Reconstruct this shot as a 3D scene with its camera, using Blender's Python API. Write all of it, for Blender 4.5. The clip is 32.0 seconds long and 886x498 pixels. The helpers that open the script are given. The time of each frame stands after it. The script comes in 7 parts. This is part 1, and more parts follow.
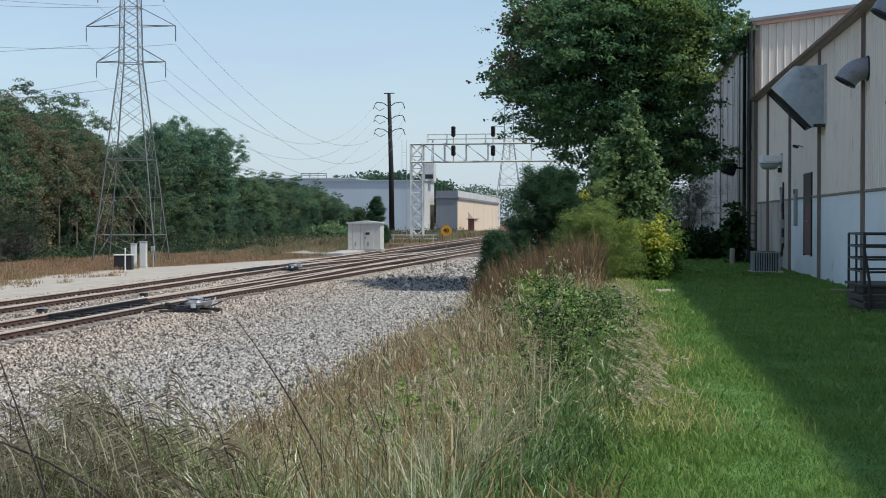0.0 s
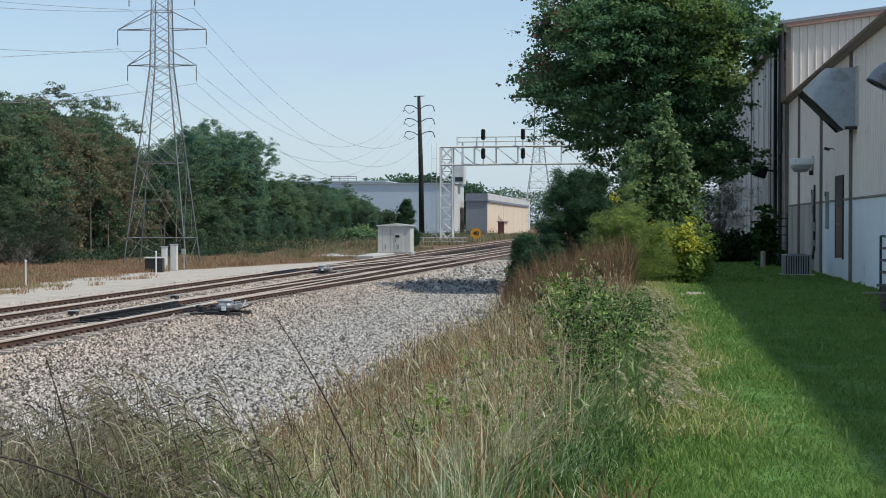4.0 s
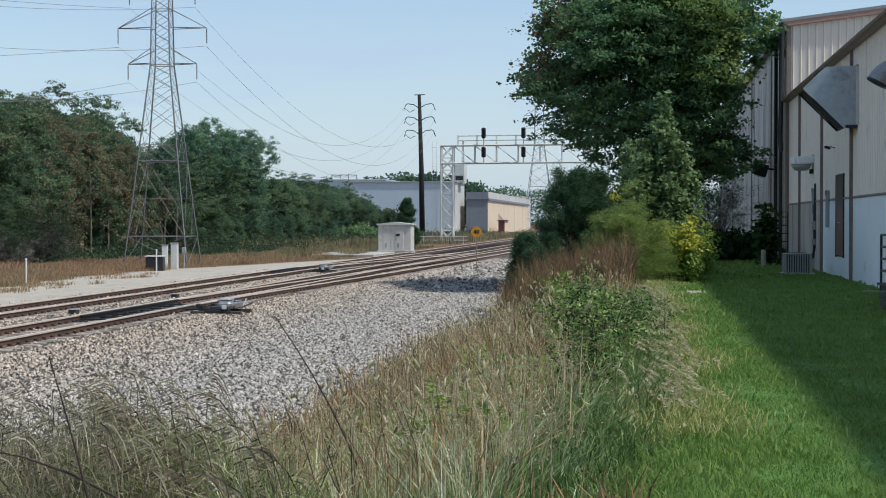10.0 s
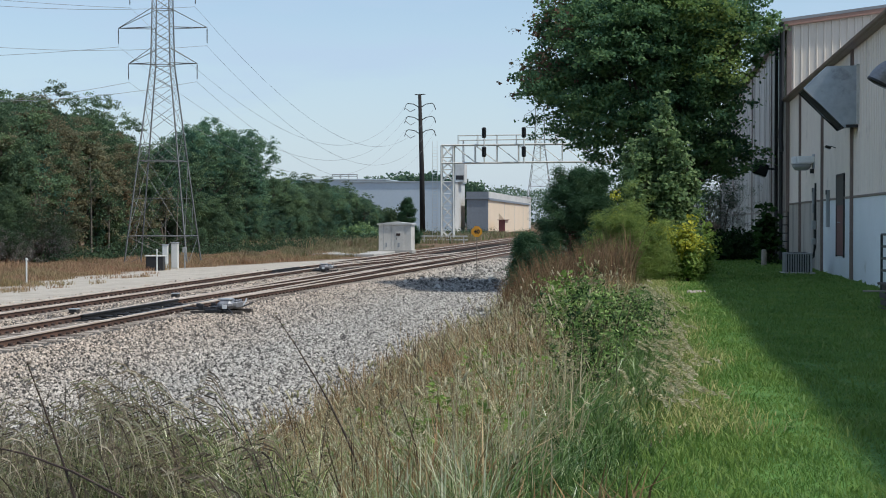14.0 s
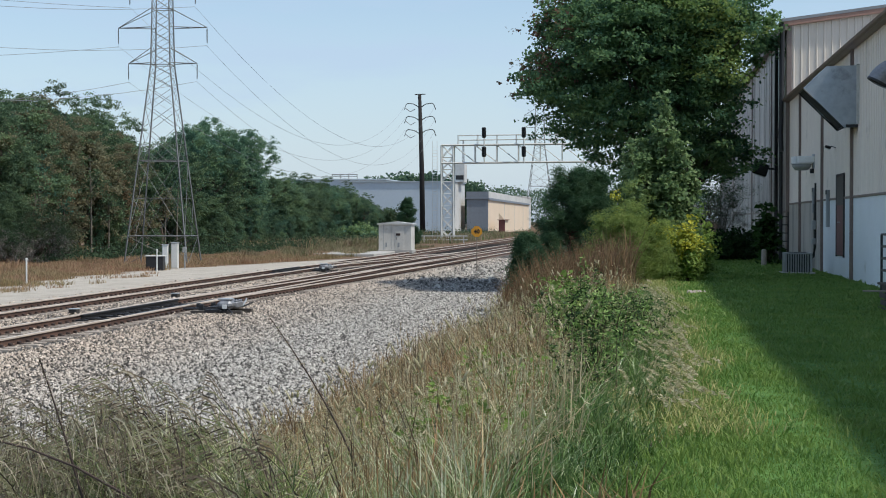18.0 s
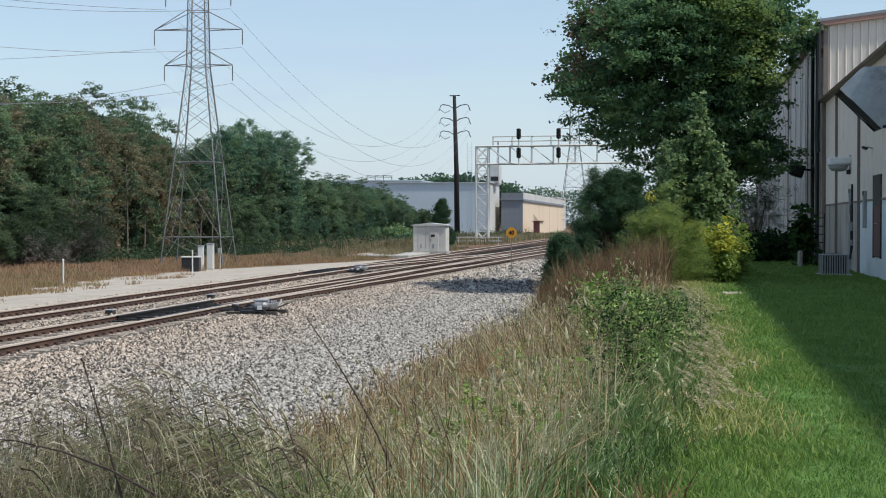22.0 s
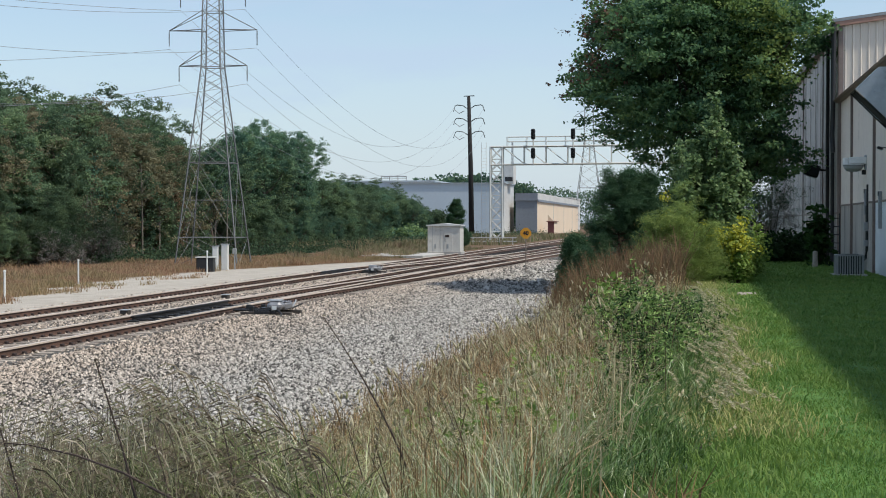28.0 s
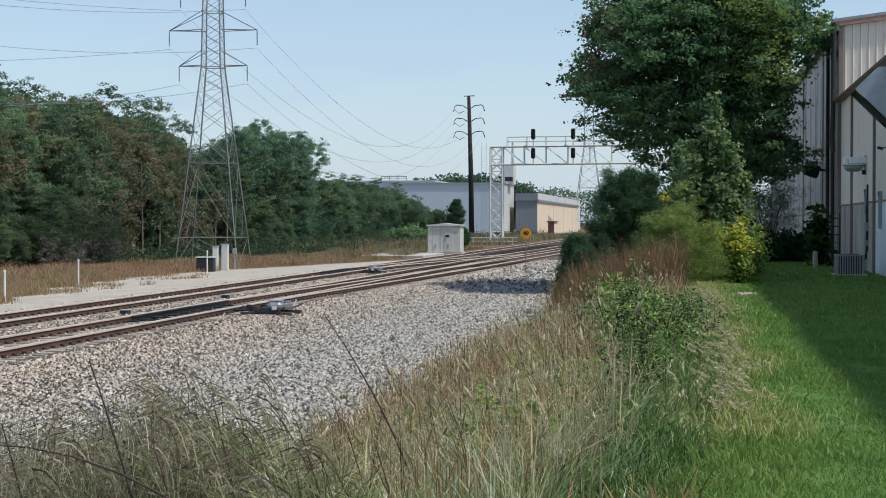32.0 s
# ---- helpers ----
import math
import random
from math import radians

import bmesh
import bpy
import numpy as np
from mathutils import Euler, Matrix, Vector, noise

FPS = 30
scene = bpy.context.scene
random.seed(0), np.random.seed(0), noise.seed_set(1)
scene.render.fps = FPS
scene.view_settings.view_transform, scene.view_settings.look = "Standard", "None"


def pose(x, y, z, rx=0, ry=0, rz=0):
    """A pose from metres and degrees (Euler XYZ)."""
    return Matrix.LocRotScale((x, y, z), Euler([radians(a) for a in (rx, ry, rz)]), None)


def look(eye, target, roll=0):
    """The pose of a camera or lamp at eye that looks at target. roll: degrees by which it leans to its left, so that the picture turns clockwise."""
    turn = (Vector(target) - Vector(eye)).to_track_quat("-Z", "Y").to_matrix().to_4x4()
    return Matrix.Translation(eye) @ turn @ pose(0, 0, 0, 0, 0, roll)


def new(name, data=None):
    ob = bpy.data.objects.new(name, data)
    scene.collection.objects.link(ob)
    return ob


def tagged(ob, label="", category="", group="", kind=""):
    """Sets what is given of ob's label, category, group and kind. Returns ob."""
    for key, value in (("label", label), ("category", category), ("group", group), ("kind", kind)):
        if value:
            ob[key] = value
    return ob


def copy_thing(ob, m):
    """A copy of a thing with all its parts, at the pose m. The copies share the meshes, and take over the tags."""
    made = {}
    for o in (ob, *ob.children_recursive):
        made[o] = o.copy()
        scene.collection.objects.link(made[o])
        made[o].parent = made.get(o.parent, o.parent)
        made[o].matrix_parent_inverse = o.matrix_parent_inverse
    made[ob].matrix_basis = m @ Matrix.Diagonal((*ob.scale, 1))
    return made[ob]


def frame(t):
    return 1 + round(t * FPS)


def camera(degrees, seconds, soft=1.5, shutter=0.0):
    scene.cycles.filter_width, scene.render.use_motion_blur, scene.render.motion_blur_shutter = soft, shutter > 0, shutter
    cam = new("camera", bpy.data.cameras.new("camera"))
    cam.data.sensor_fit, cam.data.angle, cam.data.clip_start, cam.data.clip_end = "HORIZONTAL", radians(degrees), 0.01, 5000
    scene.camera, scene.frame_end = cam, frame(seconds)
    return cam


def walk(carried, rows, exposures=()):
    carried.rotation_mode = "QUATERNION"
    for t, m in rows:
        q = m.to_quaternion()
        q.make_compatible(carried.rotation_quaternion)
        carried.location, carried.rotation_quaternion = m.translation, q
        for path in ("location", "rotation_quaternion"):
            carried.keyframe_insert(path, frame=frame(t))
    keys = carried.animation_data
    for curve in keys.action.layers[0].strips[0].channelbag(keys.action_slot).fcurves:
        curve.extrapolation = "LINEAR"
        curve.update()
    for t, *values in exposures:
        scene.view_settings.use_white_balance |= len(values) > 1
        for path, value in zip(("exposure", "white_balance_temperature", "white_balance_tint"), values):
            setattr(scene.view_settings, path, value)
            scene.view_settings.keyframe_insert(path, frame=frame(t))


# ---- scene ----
cam = camera(30.99, 32.0, soft=1.0)

# The tripod head: seconds, turn to the right and tilt in degrees; y runs along the wall and the tracks.
EYE = 1.65
HEADING = 7.17
TURNS = [
    (0, 1.096, -1.057),
    (1.5, 1.094, -1.056),
    (2, 1.071, -0.993),
    (2.5, 1.017, -0.995),
    (2.7, 0.743, -0.873),
    (2.8, 0.572, -0.833),
    (3, 0.374, -0.805),
    (3.5, 0.070, -0.900),
    (5.5, -0.004, -0.998),
    (6, 0.000, -1.000),
    (9, 0.014, -1.000),
    (11.5, 0.003, -1.019),
    (14.5, -0.003, -1.019),
    (16.5, 0.001, -1.019),
    (18, -0.002, -1.022),
    (18.5, -0.018, -1.159),
    (19, -0.032, -1.057),
    (19.5, -0.032, -1.022),
    (20, -0.041, -0.999),
    (21.5, -0.030, -0.998),
    (21.9, -0.600, -0.960),
    (22, -1.243, -0.978),
    (22.5, -1.757, -0.964),
    (25.5, -1.757, -0.964),
    (27.5, -1.757, -0.964),
    (32, -1.760, -0.964),
]
walk(cam, [(t, pose(0, 0, EYE, 90 + tilt, 0, HEADING - turn)) for t, turn, tilt in TURNS],
     # the clip drifts from a cooler to a warmer picture and back
     [(0, -0.09, 6360, 9.3), (14, -0.10, 6360, 9.3), (20, -0.04, 6450, 9.7), (24, -0.03, 6560, 10), (28, -0.03, 6540, 10), (30, -0.05, 6470, 9.8), (32, -0.08, 6430, 9.7)])

# ---- light ----
SUN_EL, SUN_AZ = 57.4, 106.0     # degrees above the horizon; from +y towards +x
sun_data = bpy.data.lights.new("sun", "SUN")
sun_data.energy, sun_data.angle, sun_data.color = 3.7, radians(2.0), (1.0, 0.955, 0.865)
sun = new("sun", sun_data)
sun_way = Vector((math.sin(radians(SUN_AZ)) * math.cos(radians(SUN_EL)), math.cos(radians(SUN_AZ)) * math.cos(radians(SUN_EL)), math.sin(radians(SUN_EL))))
sun.matrix_world = look(sun_way * 60, (0, 0, 0))

world = bpy.data.worlds.new("sky")
scene.world = world
world.use_nodes = True
wn, wl = world.node_tree.nodes, world.node_tree.links
wn.clear()
sky = wn.new("ShaderNodeTexSky")
sky.sky_type, sky.sun_disc = "NISHITA", False
sky.sun_elevation, sky.sun_rotation = radians(SUN_EL), radians(SUN_AZ)
sky.air_density, sky.dust_density, sky.ozone_density = 1.0, 0.6, 1.5
w_co = wn.new("ShaderNodeTexCoord")
w_map = wn.new("ShaderNodeMapping")
w_map.inputs["Scale"].default_value = (2.2, 2.2, 9.0)
w_noise = wn.new("ShaderNodeTexNoise")
w_noise.inputs["Scale"].default_value, w_noise.inputs["Detail"].default_value, w_noise.inputs["Roughness"].default_value = 3.4, 6.0, 0.55
w_ramp = wn.new("ShaderNodeValToRGB")
w_ramp.color_ramp.elements[0].position, w_ramp.color_ramp.elements[0].color = 0.40, (0.16, 0.16, 0.16, 1)
w_ramp.color_ramp.elements[1].position, w_ramp.color_ramp.elements[1].color = 0.68, (0.74, 0.74, 0.74, 1)
w_mix = wn.new("ShaderNodeMix")
w_mix.data_type = "RGBA"
w_mix.inputs["B"].default_value = (3.65, 4.65, 5.95, 1)     # thin high cloud
w_sep = wn.new("ShaderNodeSeparateXYZ")
w_low = wn.new("ShaderNodeMath")                            # thicker towards the horizon
w_low.operation, w_low.use_clamp = "MULTIPLY_ADD", True
w_low.inputs[1].default_value, w_low.inputs[2].default_value = -4.0, 0.72
w_fac = wn.new("ShaderNodeMath")
w_fac.operation = "MAXIMUM"
w_bg, w_out = wn.new("ShaderNodeBackground"), wn.new("ShaderNodeOutputWorld")
w_bg.inputs["Strength"].default_value = 0.147
for a, b in ((w_co.outputs["Generated"], w_map.inputs["Vector"]), (w_map.outputs["Vector"], w_noise.inputs["Vector"]), (w_noise.outputs["Fac"], w_ramp.inputs["Fac"]),
             (w_co.outputs["Generated"], w_sep.inputs[0]), (w_sep.outputs["Z"], w_low.inputs[0]), (w_low.outputs[0], w_fac.inputs[0]), (w_ramp.outputs["Color"], w_fac.inputs[1]), (w_fac.outputs[0], w_mix.inputs["Factor"]), (sky.outputs["Color"], w_mix.inputs["A"]), (w_mix.outputs["Result"], w_bg.inputs["Color"]),
             (w_bg.outputs["Background"], w_out.inputs["Surface"])):
    wl.new(a, b)
scene.view_settings.exposure = 0.0

# ---- materials ----
def nodes_of(name):
    m = bpy.data.materials.new(name)
    m.use_nodes = True
    t = m.node_tree
    return m, t.nodes, t.links, t.nodes["Principled BSDF"]


def rgba(c):
    return (*c, 1.0)


def noise_node(n, l, vec, scale, detail=4.0, rough=0.6):
    x = n.new("ShaderNodeTexNoise")
    x.inputs["Scale"].default_value, x.inputs["Detail"].default_value, x.inputs["Roughness"].default_value = scale, detail, rough
    l.new(vec, x.inputs["Vector"])
    return x.outputs["Fac"]


def ramp_node(n, l, fac, stops, flat=False):
    r = n.new("ShaderNodeValToRGB")
    e = r.color_ramp.elements
    e[0].position, e[0].color = stops[0][0], rgba(stops[0][1])
    e[1].position, e[1].color = stops[-1][0], rgba(stops[-1][1])
    for p, c in stops[1:-1]:
        k = e.new(p)
        k.color = rgba(c)
    if flat:
        r.color_ramp.interpolation = "CONSTANT"
    l.new(fac, r.inputs["Fac"])
    return r.outputs["Color"]


def mix_node(n, l, fac, a, b, kind="MIX"):
    x = n.new("ShaderNodeMix")
    x.data_type, x.blend_type = "RGBA", kind
    for v, key in ((fac, "Factor"), (a, "A"), (b, "B")):
        if isinstance(v, (int, float)):
            x.inputs[key].default_value = v
        elif isinstance(v, tuple):
            x.inputs[key].default_value = rgba(v)
        else:
            l.new(v, x.inputs[key])
    return x.outputs["Result"]


def math_node(n, l, op, a, b=0.0, c=0.0, clamp=False):
    x = n.new("ShaderNodeMath")
    x.operation, x.use_clamp = op, clamp
    for i, v in enumerate((a, b, c)):
        if isinstance(v, (int, float)):
            x.inputs[i].default_value = v
        else:
            l.new(v, x.inputs[i])
    return x.outputs[0]


def bump_node(n, l, height, strength, dist, into):
    b = n.new("ShaderNodeBump")
    b.inputs["Strength"].default_value, b.inputs["Distance"].default_value = strength, dist
    l.new(height, b.inputs["Height"])
    l.new(b.outputs["Normal"], into.inputs["Normal"])


def mat(name, c1, c2=None, rough=0.7, metal=0.0, big=0.6, fine=25.0, bump=0.25, dist=0.01, stretch=(1, 1, 1), per_object=0.0, stain=None, stain_at=0.62, spec=0.5):
    """A worn surface: two colours over two scales of noise, with fine relief, and stains where given."""
    m, n, l, p = nodes_of(name)
    c2 = c2 or tuple(v * 0.75 for v in c1)
    geo = n.new("ShaderNodeNewGeometry")
    mp = n.new("ShaderNodeMapping")
    mp.inputs["Scale"].default_value = stretch
    l.new(geo.outputs["Position"], mp.inputs["Vector"])
    v = mp.outputs["Vector"]
    a, b = noise_node(n, l, v, big, 5.0), noise_node(n, l, v, fine, 3.0)
    both = math_node(n, l, "MULTIPLY_ADD", b, 0.45, math_node(n, l, "MULTIPLY", a, 0.55))
    if per_object:
        info = n.new("ShaderNodeObjectInfo")
        both = math_node(n, l, "ADD", both, math_node(n, l, "MULTIPLY_ADD", info.outputs["Random"], per_object, -per_object / 2))
    col = ramp_node(n, l, both, [(0.34, c2), (0.64, c1)])
    if stain:
        s = noise_node(n, l, v, big * 2.7, 6.0, 0.7)
        k = ramp_node(n, l, s, [(stain_at - 0.06, (0, 0, 0)), (stain_at + 0.08, (1, 1, 1))])
        col = mix_node(n, l, k, col, stain)
    l.new(col, p.inputs["Base Color"])
    p.inputs["Roughness"].default_value, p.inputs["Metallic"].default_value = rough, metal
    p.inputs["Specular IOR Level"].default_value = spec
    if bump:
        bump_node(n, l, b, bump, dist, p)
    return m


def leaf_mat(name, colours, through_part=0.35, rough=0.5, patch=0.0, other=None, spec=0.12, clump=0.0, grain=1.6, each=0.0):
    """Leaves or blades: a colour for each one, some light through them. patch: how far noise over metres turns them towards the colour other.
    clump: the share of the colour that neighbours have in common; each: how far whole plants differ."""
    m, n, l, p = nodes_of(name)
    geo = n.new("ShaderNodeNewGeometry")
    k = len(colours)
    pick = geo.outputs["Random Per Island"]
    if clump:
        near = noise_node(n, l, geo.outputs["Position"], grain, 2.0, 0.5)
        near = math_node(n, l, "MULTIPLY_ADD", near, 2.6, -0.8, clamp=True)
        pick = math_node(n, l, "ADD", math_node(n, l, "MULTIPLY", pick, 1 - clump), math_node(n, l, "MULTIPLY", near, clump))
    col = ramp_node(n, l, pick, [(i / (k - 1), c) for i, c in enumerate(colours)])
    if patch:
        big = noise_node(n, l, geo.outputs["Position"], patch, 3.0)
        col = mix_node(n, l, ramp_node(n, l, big, [(0.45, (0, 0, 0)), (0.62, (0.5, 0.5, 0.5))]), col, other)
    if each:
        info = n.new("ShaderNodeObjectInfo")
        col = mix_node(n, l, 1.0, col, math_node(n, l, "MULTIPLY_ADD", info.outputs["Random"], 2 * each, 1 - each), "MULTIPLY")
    l.new(col, p.inputs["Base Color"])
    p.inputs["Roughness"].default_value = rough
    p.inputs["Specular IOR Level"].default_value = spec
    tr = n.new("ShaderNodeBsdfTranslucent")
    l.new(col, tr.inputs["Color"])
    mx = n.new("ShaderNodeMixShader")
    mx.inputs["Fac"].default_value = through_part
    l.new(p.outputs["BSDF"], mx.inputs[1])
    l.new(tr.outputs["BSDF"], mx.inputs[2])
    l.new(mx.outputs["Shader"], n["Material Output"].inputs["Surface"])
    return m


def ground_mat():
    """Zones by distance from the wall's line: lawn, weedy slope, crushed stone, pale service road, dry field."""
    m, n, l, p = nodes_of("ground")
    geo = n.new("ShaderNodeNewGeometry")
    pos = geo.outputs["Position"]
    sep = n.new("ShaderNodeSeparateXYZ")
    l.new(pos, sep.inputs[0])
    edge = noise_node(n, l, pos, 0.35, 5.0)
    x = math_node(n, l, "ADD", sep.outputs["X"], math_node(n, l, "MULTIPLY_ADD", edge, 2.4, -1.2))
    fine, mid = noise_node(n, l, pos, 22.0, 4.0), noise_node(n, l, pos, 1.1, 4.0)
    vor = n.new("ShaderNodeTexVoronoi")
    vor.inputs["Scale"].default_value = 24.0
    l.new(pos, vor.inputs["Vector"])
    lawn = ramp_node(n, l, mid, [(0.3, (0.075, 0.17, 0.042)), (0.7, (0.13, 0.25, 0.06))])
    # bank soil made near-black, so shade between the tussocks is in its colour
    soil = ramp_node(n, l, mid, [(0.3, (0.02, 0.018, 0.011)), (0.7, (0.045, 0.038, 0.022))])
    grit = n.new("ShaderNodeSeparateColor")
    l.new(vor.outputs["Color"], grit.inputs[0])
    # ground beneath loose stones kept dark: the shade between them put into colour
    stone = ramp_node(n, l, grit.outputs[0], [(0.0, (0.03, 0.028, 0.025)), (0.35, (0.09, 0.085, 0.077)), (0.75, (0.20, 0.19, 0.173)), (1.0, (0.36, 0.34, 0.31))])
    stone = mix_node(n, l, ramp_node(n, l, vor.outputs["Distance"], [(0.02, (0, 0, 0)), (0.04, (0.5, 0.5, 0.5))]), stone, (0.06, 0.056, 0.05))
    road = ramp_node(n, l, mid, [(0.3, (0.40, 0.358, 0.30)), (0.7, (0.53, 0.48, 0.41))])
    dry = ramp_node(n, l, mid, [(0.3, (0.13, 0.085, 0.05)), (0.7, (0.20, 0.13, 0.08))])

    def past(limit, soft):
        return math_node(n, l, "MULTIPLY_ADD", math_node(n, l, "SUBTRACT", x, limit), 1 / soft, 0.5, clamp=True)

    wild = math_node(n, l, "MULTIPLY_ADD", math_node(n, l, "SUBTRACT", math_node(n, l, "ADD", sep.outputs["Y"], math_node(n, l, "MULTIPLY", edge, 12.0)), 124.0), 1 / 5.0, 0.5, clamp=True)
    veer = math_node(n, l, "MINIMUM", math_node(n, l, "MAXIMUM", math_node(n, l, "MULTIPLY_ADD", sep.outputs["Y"], 0.24, -20.6), 0.0), 7.0)
    verge = math_node(n, l, "MULTIPLY_ADD", math_node(n, l, "SUBTRACT", math_node(n, l, "SUBTRACT", x, veer), -27.3), 1.0, 0.5, clamp=True)
    col = mix_node(n, l, verge, dry, mix_node(n, l, wild, road, ramp_node(n, l, mid, [(0.3, (0.07, 0.075, 0.04)), (0.7, (0.14, 0.115, 0.07))])))
    col = mix_node(n, l, past(-20.3, 0.5), col, stone)
    bed = math_node(n, l, "MULTIPLY", past(-20.0, 1.0), math_node(n, l, "SUBTRACT", 1.0, past(-12.6, 1.6)))
    worn = math_node(n, l, "MULTIPLY_ADD", math_node(n, l, "SUBTRACT", sep.outputs["Y"], 78.0), 1 / 40.0, 0.5, clamp=True)
    bed = math_node(n, l, "MULTIPLY", bed, math_node(n, l, "MULTIPLY_ADD", worn, 0.9, 0.1))
    col = mix_node(n, l, bed, col, mix_node(n, l, 1.0, col, (0.21, 0.165, 0.14), "MULTIPLY"))   # rust and grease on the track bed
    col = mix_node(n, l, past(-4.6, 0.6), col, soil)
    col = mix_node(n, l, past(0.1, 0.5), col, lawn)
    far = math_node(n, l, "MULTIPLY_ADD", math_node(n, l, "SUBTRACT", sep.outputs["Y"], 200.0), 1 / 40.0, 0.5, clamp=True)
    col = mix_node(n, l, far, col, dry)
    col = mix_node(n, l, 0.35, col, ramp_node(n, l, fine, [(0.3, (0.45, 0.45, 0.45)), (0.7, (1.3, 1.3, 1.3))]), "MULTIPLY")
    l.new(col, p.inputs["Base Color"])
    p.inputs["Roughness"].default_value = 0.95
    p.inputs["Specular IOR Level"].default_value = 0.2
    bump_node(n, l, math_node(n, l, "ADD", fine, vor.outputs["Distance"]), 0.6, 0.03, p)
    return m


GROUND = ground_mat()


def stone_mat():
    """Each stone its own grey; rust dust warms those beside the rails."""
    m, n, l, p = nodes_of("crushed_stone")
    geo = n.new("ShaderNodeNewGeometry")
    pos = geo.outputs["Position"]
    col = ramp_node(n, l, geo.outputs["Random Per Island"], [(0, (0.016, 0.015, 0.013)), (0.2, (0.085, 0.079, 0.07)), (0.42, (0.32, 0.30, 0.268)), (0.8, (0.48, 0.452, 0.405)), (1, (0.64, 0.61, 0.555))])
    sep = n.new("ShaderNodeSeparateXYZ")
    l.new(pos, sep.inputs[0])
    x = math_node(n, l, "MULTIPLY_ADD", noise_node(n, l, pos, 0.5), 3.0, sep.outputs["X"])
    rust = math_node(n, l, "MULTIPLY", math_node(n, l, "MULTIPLY_ADD", x, -0.25, -1.75, clamp=True), 0.85)
    col = mix_node(n, l, rust, col, mix_node(n, l, 1.0, col, (1.20, 1.03, 0.90), "MULTIPLY"))
    l.new(mix_node(n, l, 0.5, col, ramp_node(n, l, noise_node(n, l, pos, 60.0), [(0.3, (0.6, 0.6, 0.6)), (0.7, (1.2, 1.2, 1.2))]), "MULTIPLY"), p.inputs["Base Color"])
    p.inputs["Roughness"].default_value = 0.9
    return m


STONE = stone_mat()
RUST = mat("rusted_rail_steel", (0.165, 0.09, 0.062), (0.04, 0.023, 0.017), 0.85, 0.0, 0.8, 30, 0.4, 0.004)
CLIPRUST = mat("dark_rusty_clips", (0.055, 0.036, 0.03), (0.03, 0.02, 0.018), 0.9, 0, 2, 30, 0.3, 0.004)
RAILTOP = mat("worn_rail_head", (0.80, 0.69, 0.58), (0.58, 0.47, 0.38), 0.45, 0.25, 1.0, 40, 0.1, 0.002)
TIE = mat("weathered_tie", (0.40, 0.345, 0.29), (0.17, 0.14, 0.115), 0.95, 0, 1.5, 40, 0.5, 0.01, per_object=0.25)
GALV = mat("galvanised_steel", (0.52, 0.54, 0.55), (0.36, 0.37, 0.38), 0.5, 0.55, 0.4, 12, 0.1, 0.004)
LATTICE = mat("weathered_galvanised_lattice", (0.24, 0.25, 0.25), (0.10, 0.105, 0.105), 0.6, 0.3, 0.35, 9, 0.1, 0.004)
HOODMETAL = mat("weathered_sheet_metal", (0.47, 0.52, 0.56), (0.33, 0.37, 0.41), 0.40, 0.75, 0.55, 5, 0.06, 0.004, stain=(0.24, 0.26, 0.28))
DUCTMETAL = mat("dull_duct_metal", (0.34, 0.345, 0.36), (0.22, 0.22, 0.235), 0.55, 0.55, 0.9, 12, 0.15, 0.005, stain=(0.15, 0.15, 0.155))
PALEMETAL = mat("pale_painted_steel", (0.66, 0.66, 0.63), (0.52, 0.51, 0.48), 0.55, 0.0, 0.5, 15, 0.1, 0.004, stain=(0.36, 0.32, 0.27), stain_at=0.66)
BLACKSTEEL = mat("black_painted_steel", (0.025, 0.025, 0.027), (0.012, 0.012, 0.013), 0.5, 0.1, 1.5, 30, 0.15, 0.003)
DARKPOLE = mat("dark_weathering_steel", (0.020, 0.018, 0.019), (0.011, 0.010, 0.0105), 0.85, 0.1, 0.3, 6, 0.2, 0.01)
SIDING = mat("beige_metal_siding", (0.82, 0.735, 0.64), (0.73, 0.65, 0.565), 0.5, 0.05, 0.35, 9, 0.08, 0.004, stretch=(1, 1, 0.25), stain=(0.33, 0.29, 0.25), stain_at=0.66)
# one building: lit gable tone, then a stained side tone with shade added
SIDING_LIT = mat("lit_tan_siding", (0.70, 0.62, 0.53), (0.60, 0.53, 0.45), 0.5, 0.05, 0.3, 8, 0.08, 0.004, stretch=(1, 1, 0.2), stain=(0.33, 0.27, 0.22), stain_at=0.68)
SIDING_SHADED = mat("stained_shaded_siding", (0.56, 0.51, 0.46), (0.43, 0.39, 0.35), 0.6, 0.05, 0.3, 8, 0.1, 0.004, stretch=(1, 1, 0.2), stain=(0.20, 0.18, 0.155), stain_at=0.55)
TRIM = mat("brown_grey_trim", (0.27, 0.205, 0.175), (0.18, 0.135, 0.115), 0.55, 0.1, 0.6, 14, 0.1, 0.003)
REDTRIM = mat("faded_red_trim", (0.40, 0.23, 0.17), (0.28, 0.165, 0.13), 0.6, 0.1, 0.6, 12, 0.1, 0.003)
WHITEBLOCK = mat("white_painted_masonry", (0.83, 0.86, 0.885), (0.71, 0.735, 0.75), 0.8, 0.0, 0.5, 18, 0.3, 0.006, stain=(0.46, 0.45, 0.40), stain_at=0.70)
ROOFMETAL = mat("grey_roof_metal", (0.33, 0.33, 0.33), (0.22, 0.22, 0.22), 0.5, 0.5, 0.3, 8)
DOORRED = mat("dark_red_door_paint", (0.16, 0.05, 0.052), (0.10, 0.034, 0.036), 0.55, 0, 0.9, 20)
CONCRETE = mat("pale_concrete", (0.50, 0.48, 0.44), (0.36, 0.34, 0.31), 0.9, 0, 0.7, 20, 0.3, 0.01)
